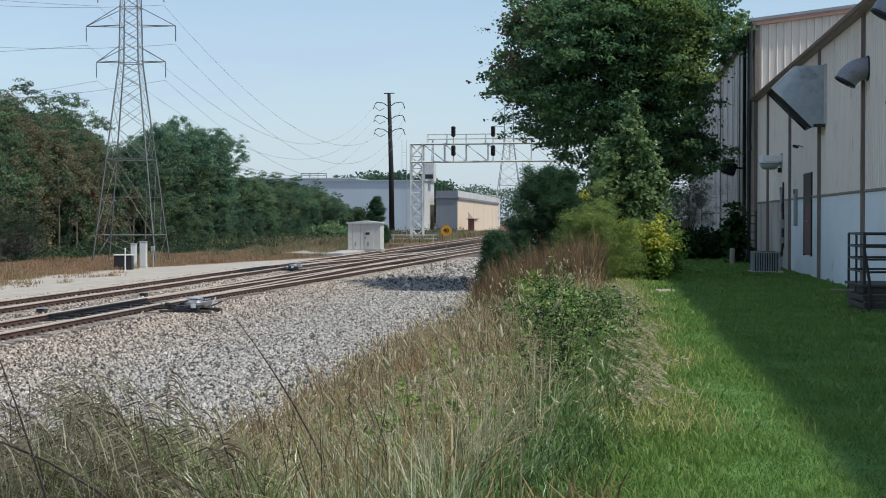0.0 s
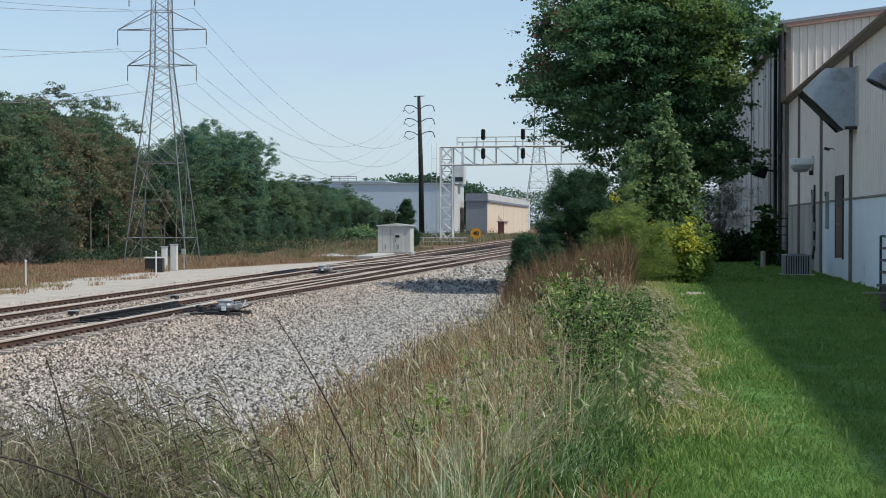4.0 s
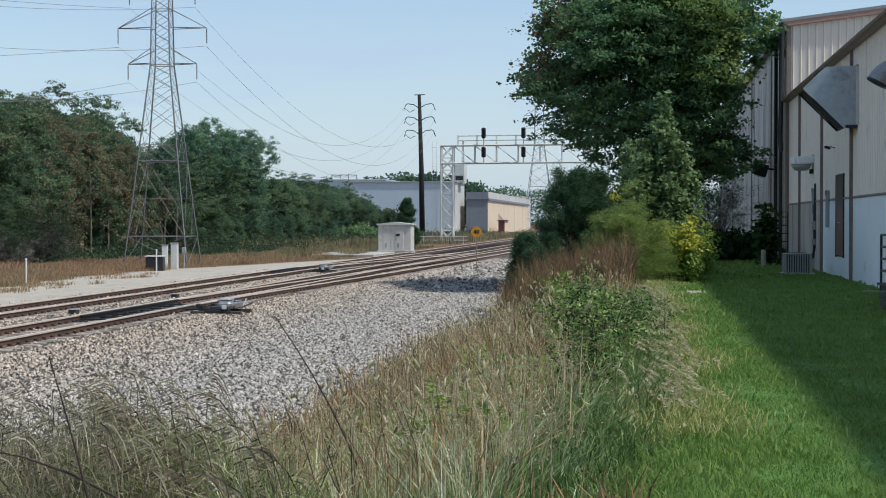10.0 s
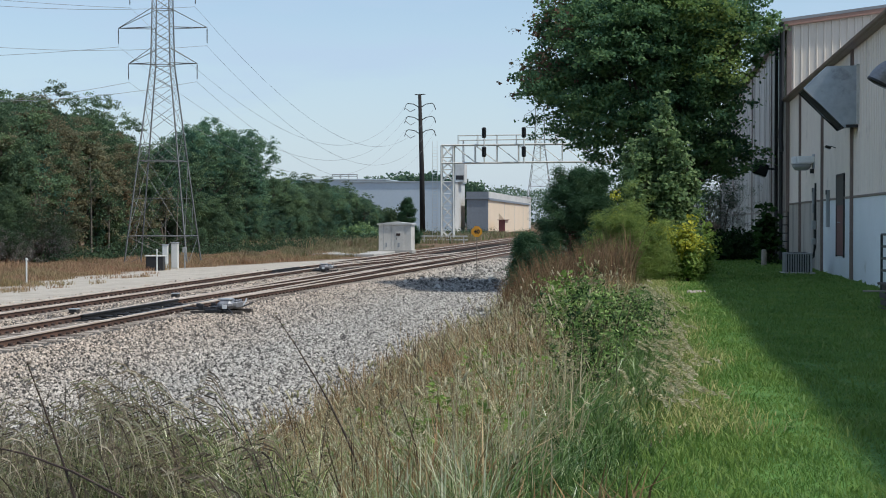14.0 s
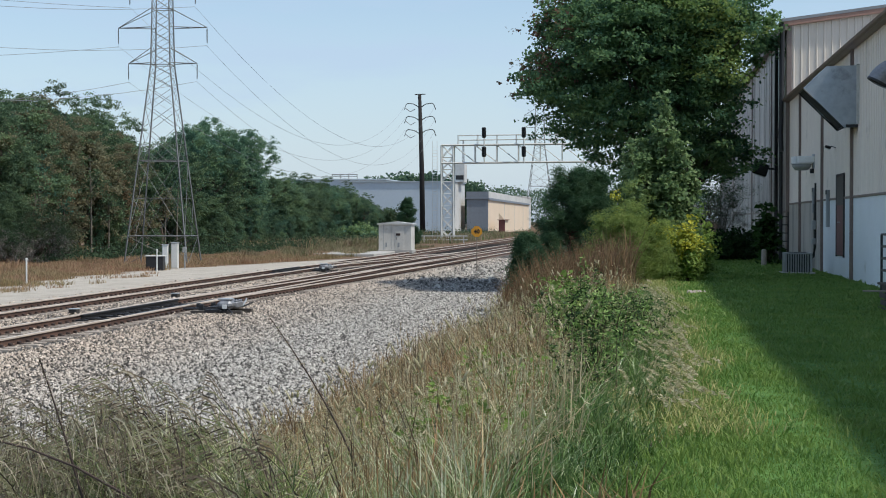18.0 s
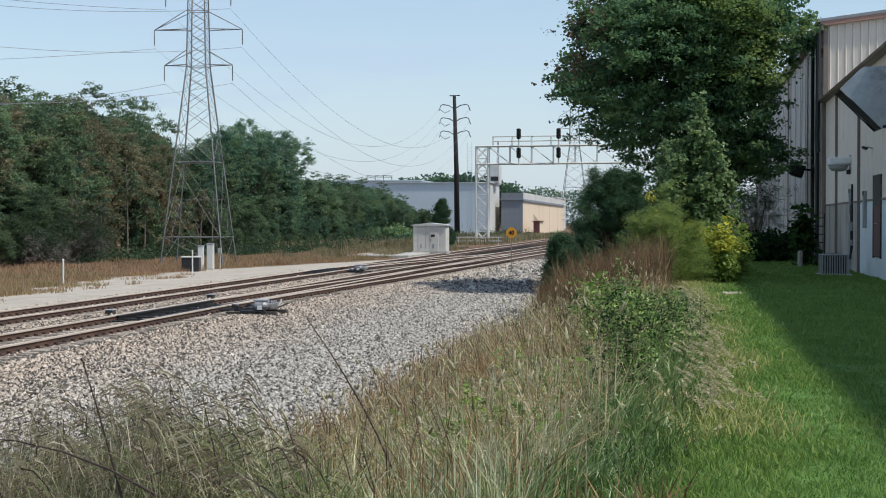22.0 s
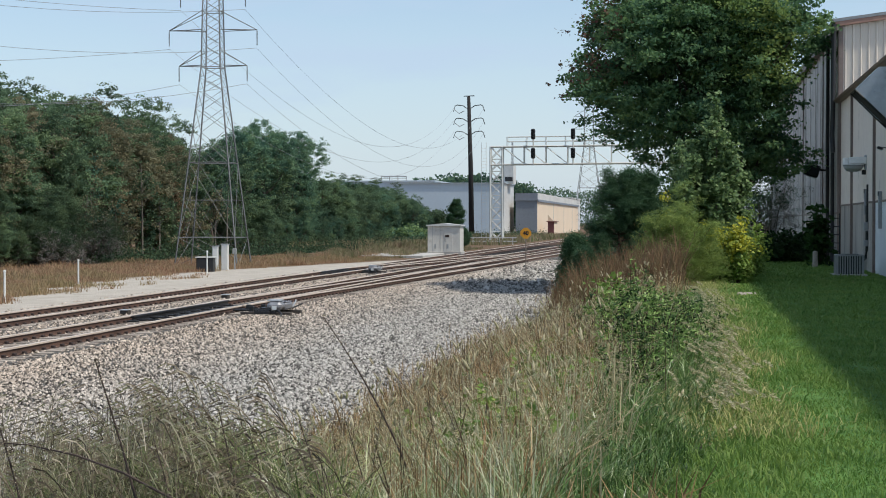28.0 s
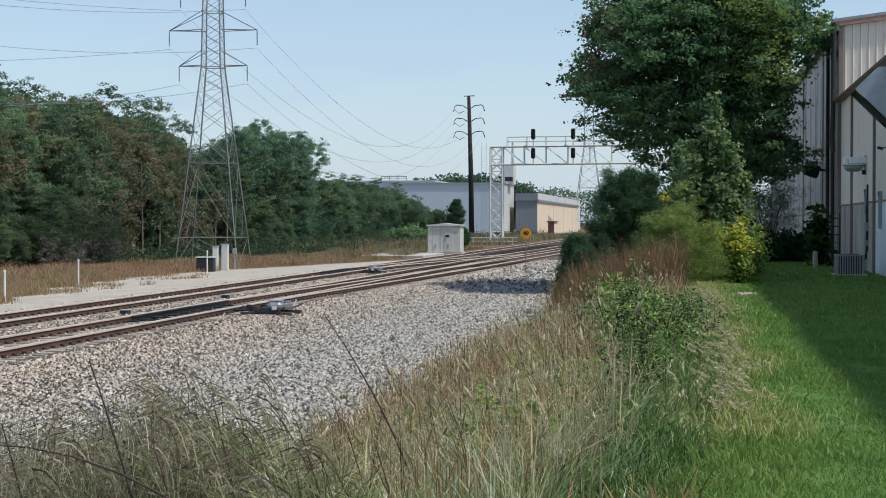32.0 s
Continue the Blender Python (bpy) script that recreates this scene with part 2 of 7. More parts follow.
DECKWOOD = mat("dark_weathered_deck_wood", (0.085, 0.072, 0.062), (0.045, 0.038, 0.034), 0.85, 0, 1.5, 30, 0.3, 0.005)
ACGREY = mat("grey_unit_casing", (0.36, 0.37, 0.37), (0.26, 0.27, 0.27), 0.55, 0.2, 0.8, 20)
DARKVOID = mat("dark_duct_inside", (0.02, 0.02, 0.021), None, 0.9, 0, 1, 10)
WHITEPLASTIC = mat("white_plastic", (0.80, 0.80, 0.77), (0.66, 0.66, 0.62), 0.5, 0, 1.0, 20)
HUTWHITE = mat("off_white_hut_paint", (0.66, 0.63, 0.57), (0.52, 0.49, 0.44), 0.6, 0, 0.5, 9, 0.1, 0.004, stain=(0.42, 0.37, 0.31), stain_at=0.64)
YELLOW = mat("yellow_sign_face", (0.80, 0.36, 0.02), (0.68, 0.29, 0.02), 0.45, 0, 2.0, 30, 0.0)
BLACKPAINT = mat("black_lettering", (0.015, 0.014, 0.013), None, 0.6, 0, 2, 30, 0)
FARWHITE = mat("shaded_pale_blue_panels", (0.52, 0.60, 0.66), (0.47, 0.55, 0.61), 0.6, 0.0, 0.08, 2, 0)
FARGREY = mat("slate_grey_wall_panels", (0.20, 0.23, 0.27), (0.16, 0.185, 0.22), 0.7, 0, 0.1, 2, 0)
FARTAN = mat("tan_wall_panels", (0.73, 0.595, 0.45), (0.67, 0.545, 0.41), 0.8, 0, 0.1, 2, 0)
FARROOF = mat("pale_flat_roof", (0.60, 0.60, 0.58), None, 0.8, 0, 0.1, 2, 0)
WIRE = mat("dull_cable", (0.30, 0.32, 0.34), None, 0.7, 0.2, 1, 10, 0)
INSUL = mat("grey_insulator", (0.20, 0.21, 0.22), None, 0.4, 0, 1, 10, 0)
SIGNALBLACK = mat("black_signal_housing", (0.012, 0.012, 0.013), None, 0.5, 0, 1, 10, 0)
BARK = mat("grey_brown_bark", (0.13, 0.10, 0.075), (0.06, 0.046, 0.036), 0.95, 0, 2.0, 14, 0.6, 0.03, stretch=(1, 1, 0.3))
PALEBARK = mat("pale_bark", (0.20, 0.178, 0.145), (0.10, 0.088, 0.07), 0.95, 0, 1.5, 10, 0.5, 0.03, stretch=(1, 1, 0.3))

MAPLE = leaf_mat("maple_leaves", [(0.055, 0.125, 0.082), (0.088, 0.178, 0.098), (0.13, 0.235, 0.108), (0.178, 0.285, 0.115), (0.24, 0.335, 0.125)], 0.5, clump=0.62, grain=0.9)
MAPLE_RED = leaf_mat("reddening_maple_leaves", [(0.14, 0.055, 0.055), (0.15, 0.085, 0.065), (0.15, 0.12, 0.065), (0.11, 0.14, 0.065)], 0.35, clump=0.5)
MAPLE_SUNLIT = leaf_mat("sunlit_maple_leaves", [(0.30, 0.35, 0.10), (0.22, 0.31, 0.10), (0.15, 0.25, 0.09)], 0.5, clump=0.5)
SAPLING = leaf_mat("silvery_green_leaves", [(0.085, 0.15, 0.075), (0.135, 0.215, 0.095), (0.21, 0.31, 0.13), (0.38, 0.48, 0.24)], 0.45, clump=0.4, grain=2.2)
NEEDLE = leaf_mat("dark_pine_needles", [(0.055, 0.12, 0.07), (0.085, 0.17, 0.09), (0.14, 0.24, 0.115)], 0.45, clump=0.5, grain=2.0)
OLIVE = leaf_mat("olive_shrub_leaves", [(0.15, 0.22, 0.075), (0.22, 0.31, 0.095), (0.30, 0.39, 0.12), (0.44, 0.50, 0.17)], 0.48, clump=0.55, grain=2.0)
GOLD = leaf_mat("golden_flower_heads", [(0.68, 0.62, 0.075), (0.52, 0.51, 0.08), (0.38, 0.43, 0.085), (0.24, 0.31, 0.07)], 0.35)
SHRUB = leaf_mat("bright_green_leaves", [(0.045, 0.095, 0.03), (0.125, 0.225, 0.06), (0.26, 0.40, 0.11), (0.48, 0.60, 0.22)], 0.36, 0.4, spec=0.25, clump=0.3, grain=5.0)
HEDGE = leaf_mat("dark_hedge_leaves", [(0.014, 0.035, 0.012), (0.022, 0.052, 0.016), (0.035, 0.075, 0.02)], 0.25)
WOOD_A = leaf_mat("woodland_leaves", [(0.073, 0.122, 0.083), (0.110, 0.173, 0.103), (0.158, 0.232, 0.124), (0.238, 0.305, 0.152)], 0.42, 0.7, spec=0.05, clump=0.7, grain=0.55, each=0.32)
WOOD_B = leaf_mat("browning_woodland_leaves", [(0.116, 0.141, 0.093), (0.171, 0.178, 0.110), (0.226, 0.208, 0.128), (0.269, 0.229, 0.140)], 0.42, 0.7, spec=0.05, clump=0.7, grain=0.5, each=0.32)
WOOD_C = leaf_mat("dark_woodland_leaves", [(0.051, 0.107, 0.086), (0.088, 0.166, 0.114), (0.147, 0.238, 0.140), (0.232, 0.317, 0.158)], 0.42, 0.7, spec=0.05, clump=0.7, grain=0.6, each=0.32)
WOOD_D = leaf_mat("rust_woodland_leaves", [(0.14, 0.125, 0.078), (0.19, 0.148, 0.09), (0.25, 0.18, 0.105)], 0.42, 0.7, spec=0.05, clump=0.6, grain=0.7)
TWIGGREY = leaf_mat("grey_twigs", [(0.13, 0.12, 0.11), (0.20, 0.19, 0.175), (0.28, 0.26, 0.235)], 0.1, 0.8)
LAWN = leaf_mat("lawn_blades", [(0.088, 0.18, 0.044), (0.125, 0.235, 0.054), (0.16, 0.275, 0.067), (0.205, 0.315, 0.077), (0.38, 0.41, 0.151)], 0.38, 0.5, 0.7, (0.215, 0.30, 0.067), 0.2, clump=0.45, grain=1.5)
STRAW = leaf_mat("dry_straw_blades", [(0.022, 0.015, 0.010), (0.13, 0.08, 0.044), (0.40, 0.26, 0.13), (0.15, 0.11, 0.052), (0.62, 0.45, 0.24), (0.90, 0.72, 0.44)], 0.24, 0.45, 0.55, (0.40, 0.245, 0.125), 0.15, clump=0.35, grain=5.0)
GREENGRASS = leaf_mat("long_green_blades", [(0.020, 0.055, 0.015), (0.065, 0.14, 0.036), (0.16, 0.265, 0.075), (0.52, 0.60, 0.33)], 0.28, 0.3, 0.8, (0.18, 0.275, 0.08), 0.4, clump=0.35, grain=4.0)
PALEGRASS = leaf_mat("pale_seeding_blades", [(0.52, 0.43, 0.26), (0.34, 0.285, 0.155), (0.78, 0.68, 0.46), (0.22, 0.235, 0.095)], 0.38, 0.5)
DARKSEED = leaf_mat("purple_brown_seed_heads", [(0.05, 0.040, 0.030), (0.15, 0.12, 0.085), (0.32, 0.255, 0.18), (0.20, 0.22, 0.10), (0.72, 0.62, 0.47)], 0.3, 0.6)
SEDGE = leaf_mat("rust_brown_sedge", [(0.058, 0.036, 0.023), (0.17, 0.103, 0.061), (0.28, 0.178, 0.105), (0.18, 0.155, 0.075), (0.115, 0.07, 0.044)], 0.33, 0.7, clump=0.4, grain=3.0)
FIELD = leaf_mat("dry_field_grass", [(0.28, 0.155, 0.10), (0.36, 0.215, 0.138), (0.45, 0.31, 0.19), (0.25, 0.215, 0.105)], 0.35, 0.7, 0.10, (0.27, 0.265, 0.125), clump=0.4, grain=1.0)
FIELD_FAR = leaf_mat("dull_field_grass", [(0.17, 0.13, 0.08), (0.25, 0.195, 0.125), (0.35, 0.275, 0.18), (0.15, 0.175, 0.075), (0.21, 0.24, 0.10)], 0.35, 0.7, 0.12, (0.16, 0.19, 0.085), clump=0.5, grain=0.6)
TUFTGREEN = leaf_mat("dark_tuft_blades", [(0.026, 0.052, 0.017), (0.11, 0.175, 0.048), (0.24, 0.31, 0.095), (0.46, 0.49, 0.21), (0.92, 0.88, 0.65)], 0.35, 0.28, spec=0.5)
DEADGRASS = leaf_mat("flattened_dead_blades", [(0.46, 0.42, 0.178), (0.28, 0.33, 0.093), (0.60, 0.54, 0.264), (0.17, 0.26, 0.064), (0.52, 0.46, 0.212)], 0.4, 0.6)
FOXTAIL = leaf_mat("foxtail_seed_heads", [(0.60, 0.53, 0.366), (0.76, 0.69, 0.495), (0.50, 0.45, 0.277), (0.36, 0.36, 0.178)], 0.45, 0.7)
PALEGREEN = leaf_mat("pale_grey_green_blades", [(0.06, 0.10, 0.034), (0.26, 0.325, 0.14), (0.60, 0.63, 0.38), (0.88, 0.87, 0.62), (0.93, 0.91, 0.72)], 0.32, 0.4, spec=0.25, clump=0.4, grain=5.0)
BENTSTRAW = leaf_mat("bent_straw_blades", [(0.66, 0.58, 0.34), (0.44, 0.43, 0.17), (0.76, 0.66, 0.41), (0.33, 0.37, 0.13), (0.60, 0.48, 0.28)], 0.4, 0.6)
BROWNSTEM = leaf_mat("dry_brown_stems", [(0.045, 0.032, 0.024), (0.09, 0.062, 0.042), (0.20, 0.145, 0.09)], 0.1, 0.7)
BRUSH = leaf_mat("low_brush_leaves", [(0.045, 0.080, 0.052), (0.065, 0.105, 0.060), (0.095, 0.135, 0.07)], 0.38, 0.7, spec=0.03, clump=0.6, grain=0.8)
STALK = mat("dark_weed_stem", (0.085, 0.058, 0.045), (0.045, 0.032, 0.026), 0.8, 0, 4, 40, 0)
WEEDLEAF = leaf_mat("weed_leaves", [(0.13, 0.21, 0.05), (0.20, 0.30, 0.07), (0.30, 0.40, 0.10)], 0.35)
VINE = leaf_mat("vine_leaves", [(0.02, 0.05, 0.015), (0.035, 0.08, 0.02), (0.05, 0.11, 0.03)], 0.3)


# ---- mesh helpers ----
class Shape:
    """Gathers boxes, tubes and plates into one mesh."""

    def __init__(self):
        self.v, self.f, self.k = [], [], []

    def add(self, verts, faces, slot=0):
        b = len(self.v)
        self.v += [tuple(p) for p in verts]
        self.f += [tuple(b + i for i in q) for q in faces]
        self.k += [slot] * len(faces)
        return self

    def box(self, x, y, z, sx, sy, sz, cut=0.0, m=None, slot=0):
        """A box about its centre; cut chamfers all its edges."""
        hx, hy, hz = sx / 2, sy / 2, sz / 2
        if cut:
            bm = bmesh.new()
            bmesh.ops.create_cube(bm, size=1, matrix=Matrix.Diagonal((sx, sy, sz, 1)))
            bmesh.ops.bevel(bm, geom=bm.edges[:], offset=min(cut, min(sx, sy, sz) * 0.4), segments=1, affect="EDGES")
            bm.verts.index_update()
            vs, fs = [p.co.copy() for p in bm.verts], [[p.index for p in q.verts] for q in bm.faces]
            bm.free()
        else:
            vs = [Vector((i * hx, j * hy, k * hz)) for i in (-1, 1) for j in (-1, 1) for k in (-1, 1)]
            fs = [(0, 1, 3, 2), (4, 6, 7, 5), (0, 4, 5, 1), (2, 3, 7, 6), (0, 2, 6, 4), (1, 5, 7, 3)]
        if m is not None:
            vs = [m @ p for p in vs]
        return self.add([(p[0] + x, p[1] + y, p[2] + z) for p in vs], fs, slot)

    def span(self, x0, x1, y0, y1, z0, z1, cut=0.0, slot=0):
        return self.box((x0 + x1) / 2, (y0 + y1) / 2, (z0 + z1) / 2, abs(x1 - x0), abs(y1 - y0), abs(z1 - z0), cut, None, slot)

    def tube(self, pts, radii, n=6, caps=True, slot=0):
        pts = [Vector(p) for p in pts]
        if not isinstance(radii, (list, tuple)):
            radii = [radii] * len(pts)
        vs, fs = [], []
        for i, p in enumerate(pts):
            d = (pts[min(i + 1, len(pts) - 1)] - pts[max(i - 1, 0)]).normalized()
            a = d.cross(Vector((0, 0, 1)) if abs(d.z) < 0.9 else Vector((1, 0, 0))).normalized()
            b = d.cross(a)
            vs += [p + (a * math.cos(2 * math.pi * j / n) + b * math.sin(2 * math.pi * j / n)) * radii[i] for j in range(n)]
        for i in range(len(pts) - 1):
            fs += [(i * n + j, i * n + (j + 1) % n, (i + 1) * n + (j + 1) % n, (i + 1) * n + j) for j in range(n)]
        if caps:
            fs += [tuple(range(n - 1, -1, -1)), tuple((len(pts) - 1) * n + j for j in range(n))]
        return self.add(vs, fs, slot)

    def bar(self, a, b, w):
        """An angle-iron-like square bar from a to b."""
        return self.tube([a, b], w * 0.7, 4)

    def plate(self, outline, thick):
        """A flat outline (points in space) given thickness along its normal."""
        o = [Vector(p) for p in outline]
        nrm = (o[1] - o[0]).cross(o[2] - o[0]).normalized() * (thick / 2)
        k = len(o)
        return self.add([p + nrm for p in o] + [p - nrm for p in o], [tuple(range(k)), tuple(range(2 * k - 1, k - 1, -1))] + [(i, k + i, k + (i + 1) % k, (i + 1) % k) for i in range(k)])

    def mesh(self, name, *mats, smooth=False):
        me = bpy.data.meshes.new(name)
        me.from_pydata(self.v, [], self.f)
        for m in mats:
            me.materials.append(m)
        if len(mats) > 1:
            me.polygons.foreach_set("material_index", self.k)
        bm = bmesh.new()
        bm.from_mesh(me)
        bmesh.ops.recalc_face_normals(bm, faces=bm.faces)
        bm.to_mesh(me)
        bm.free()
        if smooth:
            me.polygons.foreach_set("use_smooth", [True] * len(me.polygons))
        return me


def thing(name, label, category, at=(0, 0, 0), rz=0.0, group="", kind=""):
    ob = new(name)
    ob.empty_display_size = 0.3
    ob.matrix_basis = pose(*at, 0, 0, rz)
    return tagged(ob, label, category, group, kind)


def part(name, shape, material, parent, label="", at=(0, 0, 0), smooth=False):
    mats = material if isinstance(material, tuple) else (material,)
    ob = new(name, shape.mesh(name, *mats, smooth=smooth) if isinstance(shape, Shape) else shape)
    ob.parent = parent
    ob.location = at
    return tagged(ob, label)


def whole(name, shape, material, label, category, at=(0, 0, 0), rz=0.0, group="", kind="", smooth=False):
    """A thing of one mesh."""
    mats = material if isinstance(material, tuple) else (material,)
    ob = new(name, shape.mesh(name, *mats, smooth=smooth) if isinstance(shape, Shape) else shape)
    ob.matrix_basis = pose(*at, 0, 0, rz)
    return tagged(ob, label, category, group, kind)


def tri_mesh(name, verts, tris, material):
    me = bpy.data.meshes.new(name)
    verts, tris = np.asarray(verts, dtype=np.float32), np.asarray(tris, dtype=np.int32)
    me.vertices.add(len(verts))
    me.vertices.foreach_set("co", verts.ravel())
    me.loops.add(tris.size)
    me.loops.foreach_set("vertex_index", tris.ravel())
    me.polygons.add(len(tris))
    me.polygons.foreach_set("loop_start", np.arange(0, tris.size, 3, dtype=np.int32))
    me.update(calc_edges=True)
    for m in material if isinstance(material, tuple) else (material,):
        me.materials.append(m)
    return me


def leaves(rng, centres, size, flat=0.55, long=1.5, hang=0.3, sky=0.0):
    """A folded four-cornered leaf at each centre: vertices and triangles. hang: how far tips droop; sky: how far the faces turn upward."""
    n = len(centres)
    size = size * rng.uniform(0.6, 1.35, n)[:, None]
    d = rng.normal(size=(n, 3))
    d[:, 2] = d[:, 2] * 0.6 - hang
    d /= np.linalg.norm(d, axis=1)[:, None]
    side = np.cross(d, rng.normal(size=(n, 3)) * (1 - 0.5 * sky) + np.array([0.25, 0, 1.0]) * 1.4 * sky)
    side /= np.linalg.norm(side, axis=1)[:, None]
    up = np.cross(side, d)
    base, tip = centres - d * size * long / 2, centres + d * size * long / 2
    fold = up * size * 0.15
    v = np.stack([base, centres + side * size * flat + fold, tip, centres - side * size * flat + fold], 1).reshape(-1, 3)
    k = np.arange(n)[:, None] * 4
    return v, np.concatenate([k + [0, 1, 2], k + [0, 2, 3]])


def strips(rng, centres, ways, length, width):
    """A narrow four-cornered husk along each way."""
    n = len(centres)
    d = ways / np.linalg.norm(ways, axis=1)[:, None]
    side = np.cross(d, rng.normal(size=(n, 3)))
    side /= np.linalg.norm(side, axis=1)[:, None]
    ln, w = (length * rng.uniform(0.6, 1.4, n))[:, None] / 2, (width * rng.uniform(0.6, 1.4, n))[:, None] / 2
    v = np.stack([centres - d * ln, centres + side * w, centres + d * ln, centres - side * w], 1).reshape(-1, 3)
    k = np.arange(n)[:, None] * 4
    return v, np.concatenate([k + [0, 1, 2], k + [0, 2, 3]])


def blades(rng, foot, height, width, lean, side=None):
    """A bent tapering blade from each foot: vertices and triangles."""
    n = len(foot)
    az = rng.uniform(0, 2 * math.pi, n) if side is None else side + rng.normal(0, 0.7, n)
    out = np.stack([np.cos(az), np.sin(az), np.zeros(n)], 1)
    face = rng.uniform(0, 2 * math.pi, n)
    w = np.stack([np.cos(face), np.sin(face), np.zeros(n)], 1) * (width / 2)[:, None]
    up = np.array([0, 0, 1.0])
    mid = foot + out * (height * lean * 0.28)[:, None] + up * (height * 0.55)[:, None]
    tip = foot + out * (height * lean)[:, None] + up * (height * np.sqrt(np.maximum(0.1, 1 - lean ** 2 * 0.7)))[:, None]
    v = np.stack([foot - w, foot + w, mid - w * 0.75, mid + w * 0.75, tip], 1).reshape(-1, 3)
    k = np.arange(n)[:, None] * 5
    return v, np.concatenate([k + [0, 1, 3], k + [0, 3, 2], k + [2, 3, 4]])


def arching(rng, n, foot, h, reach, az, width, steps=7):
    """Ribbons that rise from the feet and bow over: vertices, triangles and the points along each."""
    q = np.linspace(0, 1, steps)[None, :, None]
    out = np.stack([np.cos(az), np.sin(az), np.zeros(n)], 1)[:, None]
    p = foot[:, None] + out * (reach[:, None, None] * q ** 1.9) + np.array([0, 0, 1.0]) * h[:, None, None] * (1.32 * q - 0.32 * q ** 3.2 - 0.12 * (reach / h)[:, None, None] * q ** 4)
    face = rng.uniform(0, 2 * math.pi, n)
    w = np.stack([np.cos(face), np.sin(face), np.zeros(n)], 1)[:, None] * (width[:, None, None] * (1 - 0.8 * q) / 2)
    v = np.stack([p - w, p + w], 2).reshape(-1, 3)
    k = (np.arange(n)[:, None] * steps + np.arange(steps - 1)[None]).reshape(-1, 1) * 2
    return v, np.concatenate([k + [0, 1, 3], k + [0, 3, 2]]), p


def joined(*sets):
    vs, ts, b = [], [], 0
    for v, t in sets:
        vs.append(v)
        ts.append(t + b)
        b += len(v)
    return np.concatenate(vs), np.concatenate(ts)


def smoothstep(a, b, x):
    t = np.clip((np.asarray(x, dtype=float) - a) / (b - a), 0, 1)
    return t * t * (3 - 2 * t)


# ---- the lie of the land ----
NEAR_RAIL = ((-60, -13.75), (46, -13.75), (56, -13.5), (70, -12.84), (83, -12.3), (102, -11.7), (135, -10.7), (200, -8.9), (420, -2.0))


def near_rail(y):
    return np.interp(y, [p[0] for p in NEAR_RAIL], [p[1] for p in NEAR_RAIL])


def ground_z(x, y):
    """Lawn at 0, a weedy slope down to the stone at -1.3, the track bed and the fields at about -1.12."""
    x, y = np.asarray(x, dtype=float), np.asarray(y, dtype=float)
    z = -1.3 * (1 - smoothstep(-4.8, 0.2, x))
    bed = near_rail(y)
    z = z + 0.21 * (1 - smoothstep(bed + 0.8, bed + 4.2, x))
    hump = smoothstep(-11.2, -9.6, x) * (1 - smoothstep(-7.0, -5.6, x)) * smoothstep(66, 74, y) * (1 - smoothstep(92, 104, y))
    z = z + hump * (0.16 + 0.11 * np.sin(x * 3.7 + y * 0.8) * np.sin(y * 1.9 - x) + 0.05 * np.sin(x * 9.0 + y * 3.1))
    far = smoothstep(105, 150, y) * smoothstep(-4.8, 0.2, x)
    z = z - 1.1 * far
    return z + 0.05 * np.sin(x * 0.9 + y * 0.23) * np.sin(y * 0.31) * smoothstep(-6, -3, x) * (1 - smoothstep(1, 3, x))


def ground():
    xs = np.unique(np.concatenate([np.linspace(-3000, -60, 16), np.linspace(-60, -20, 28), np.linspace(-20, 12, 120), np.linspace(12, 60, 14), np.linspace(60, 3000, 14)]))
    ys = np.unique(np.concatenate([np.linspace(-600, -10, 10), np.linspace(-10, 140, 260), np.linspace(140, 400, 30), np.linspace(400, 4000, 16)]))
    gx, gy = np.meshgrid(xs, ys)
    v = np.stack([gx.ravel(), gy.ravel(), ground_z(gx, gy).ravel()], 1)
    nx, ny = len(xs), len(ys)
    i = (np.arange(ny - 1)[:, None] * nx + np.arange(nx - 1)).ravel()
    me = tri_mesh("ground", v, np.concatenate([np.stack([i, i + 1, i + nx + 1], 1), np.stack([i, i + nx + 1, i + nx], 1)]), GROUND)
    me.polygons.foreach_set("use_smooth", [True] * len(me.polygons))
    tagged(new("ground", me), "mown lawn, weedy bank, crushed stone and dry field", "ground", kind="structure")


ground()

# ---- the near warehouse ----
WALL = 5.74                      # face of the long wall
COLUMNS = (7.0, 14.6, 22.2, 29.8, 37.4, 45.2, 52.6, 60.0)
EAVE = 6.42


def siding_panel(x, y0, y1, z0, z1, pitch=0.30):
    """Sheet facing -x with upright ribs."""
    s = Shape().span(x, x + 0.12, y0, y1, z0, z1)
    k = int((y1 - y0) / pitch)
    for i in range(k):
        y = y0 + (i + 0.5) * (y1 - y0) / k
        s.add([(x, y - 0.035, z0), (x - 0.028, y - 0.014, z0), (x - 0.028, y + 0.014, z0), (x, y + 0.035, z0),
               (x, y - 0.035, z1), (x - 0.028, y - 0.014, z1), (x - 0.028, y + 0.014, z1), (x, y + 0.035, z1)],
              [(0, 1, 5, 4), (1, 2, 6, 5), (2, 3, 7, 6), (4, 5, 6, 7), (3, 2, 1, 0)])
    return s


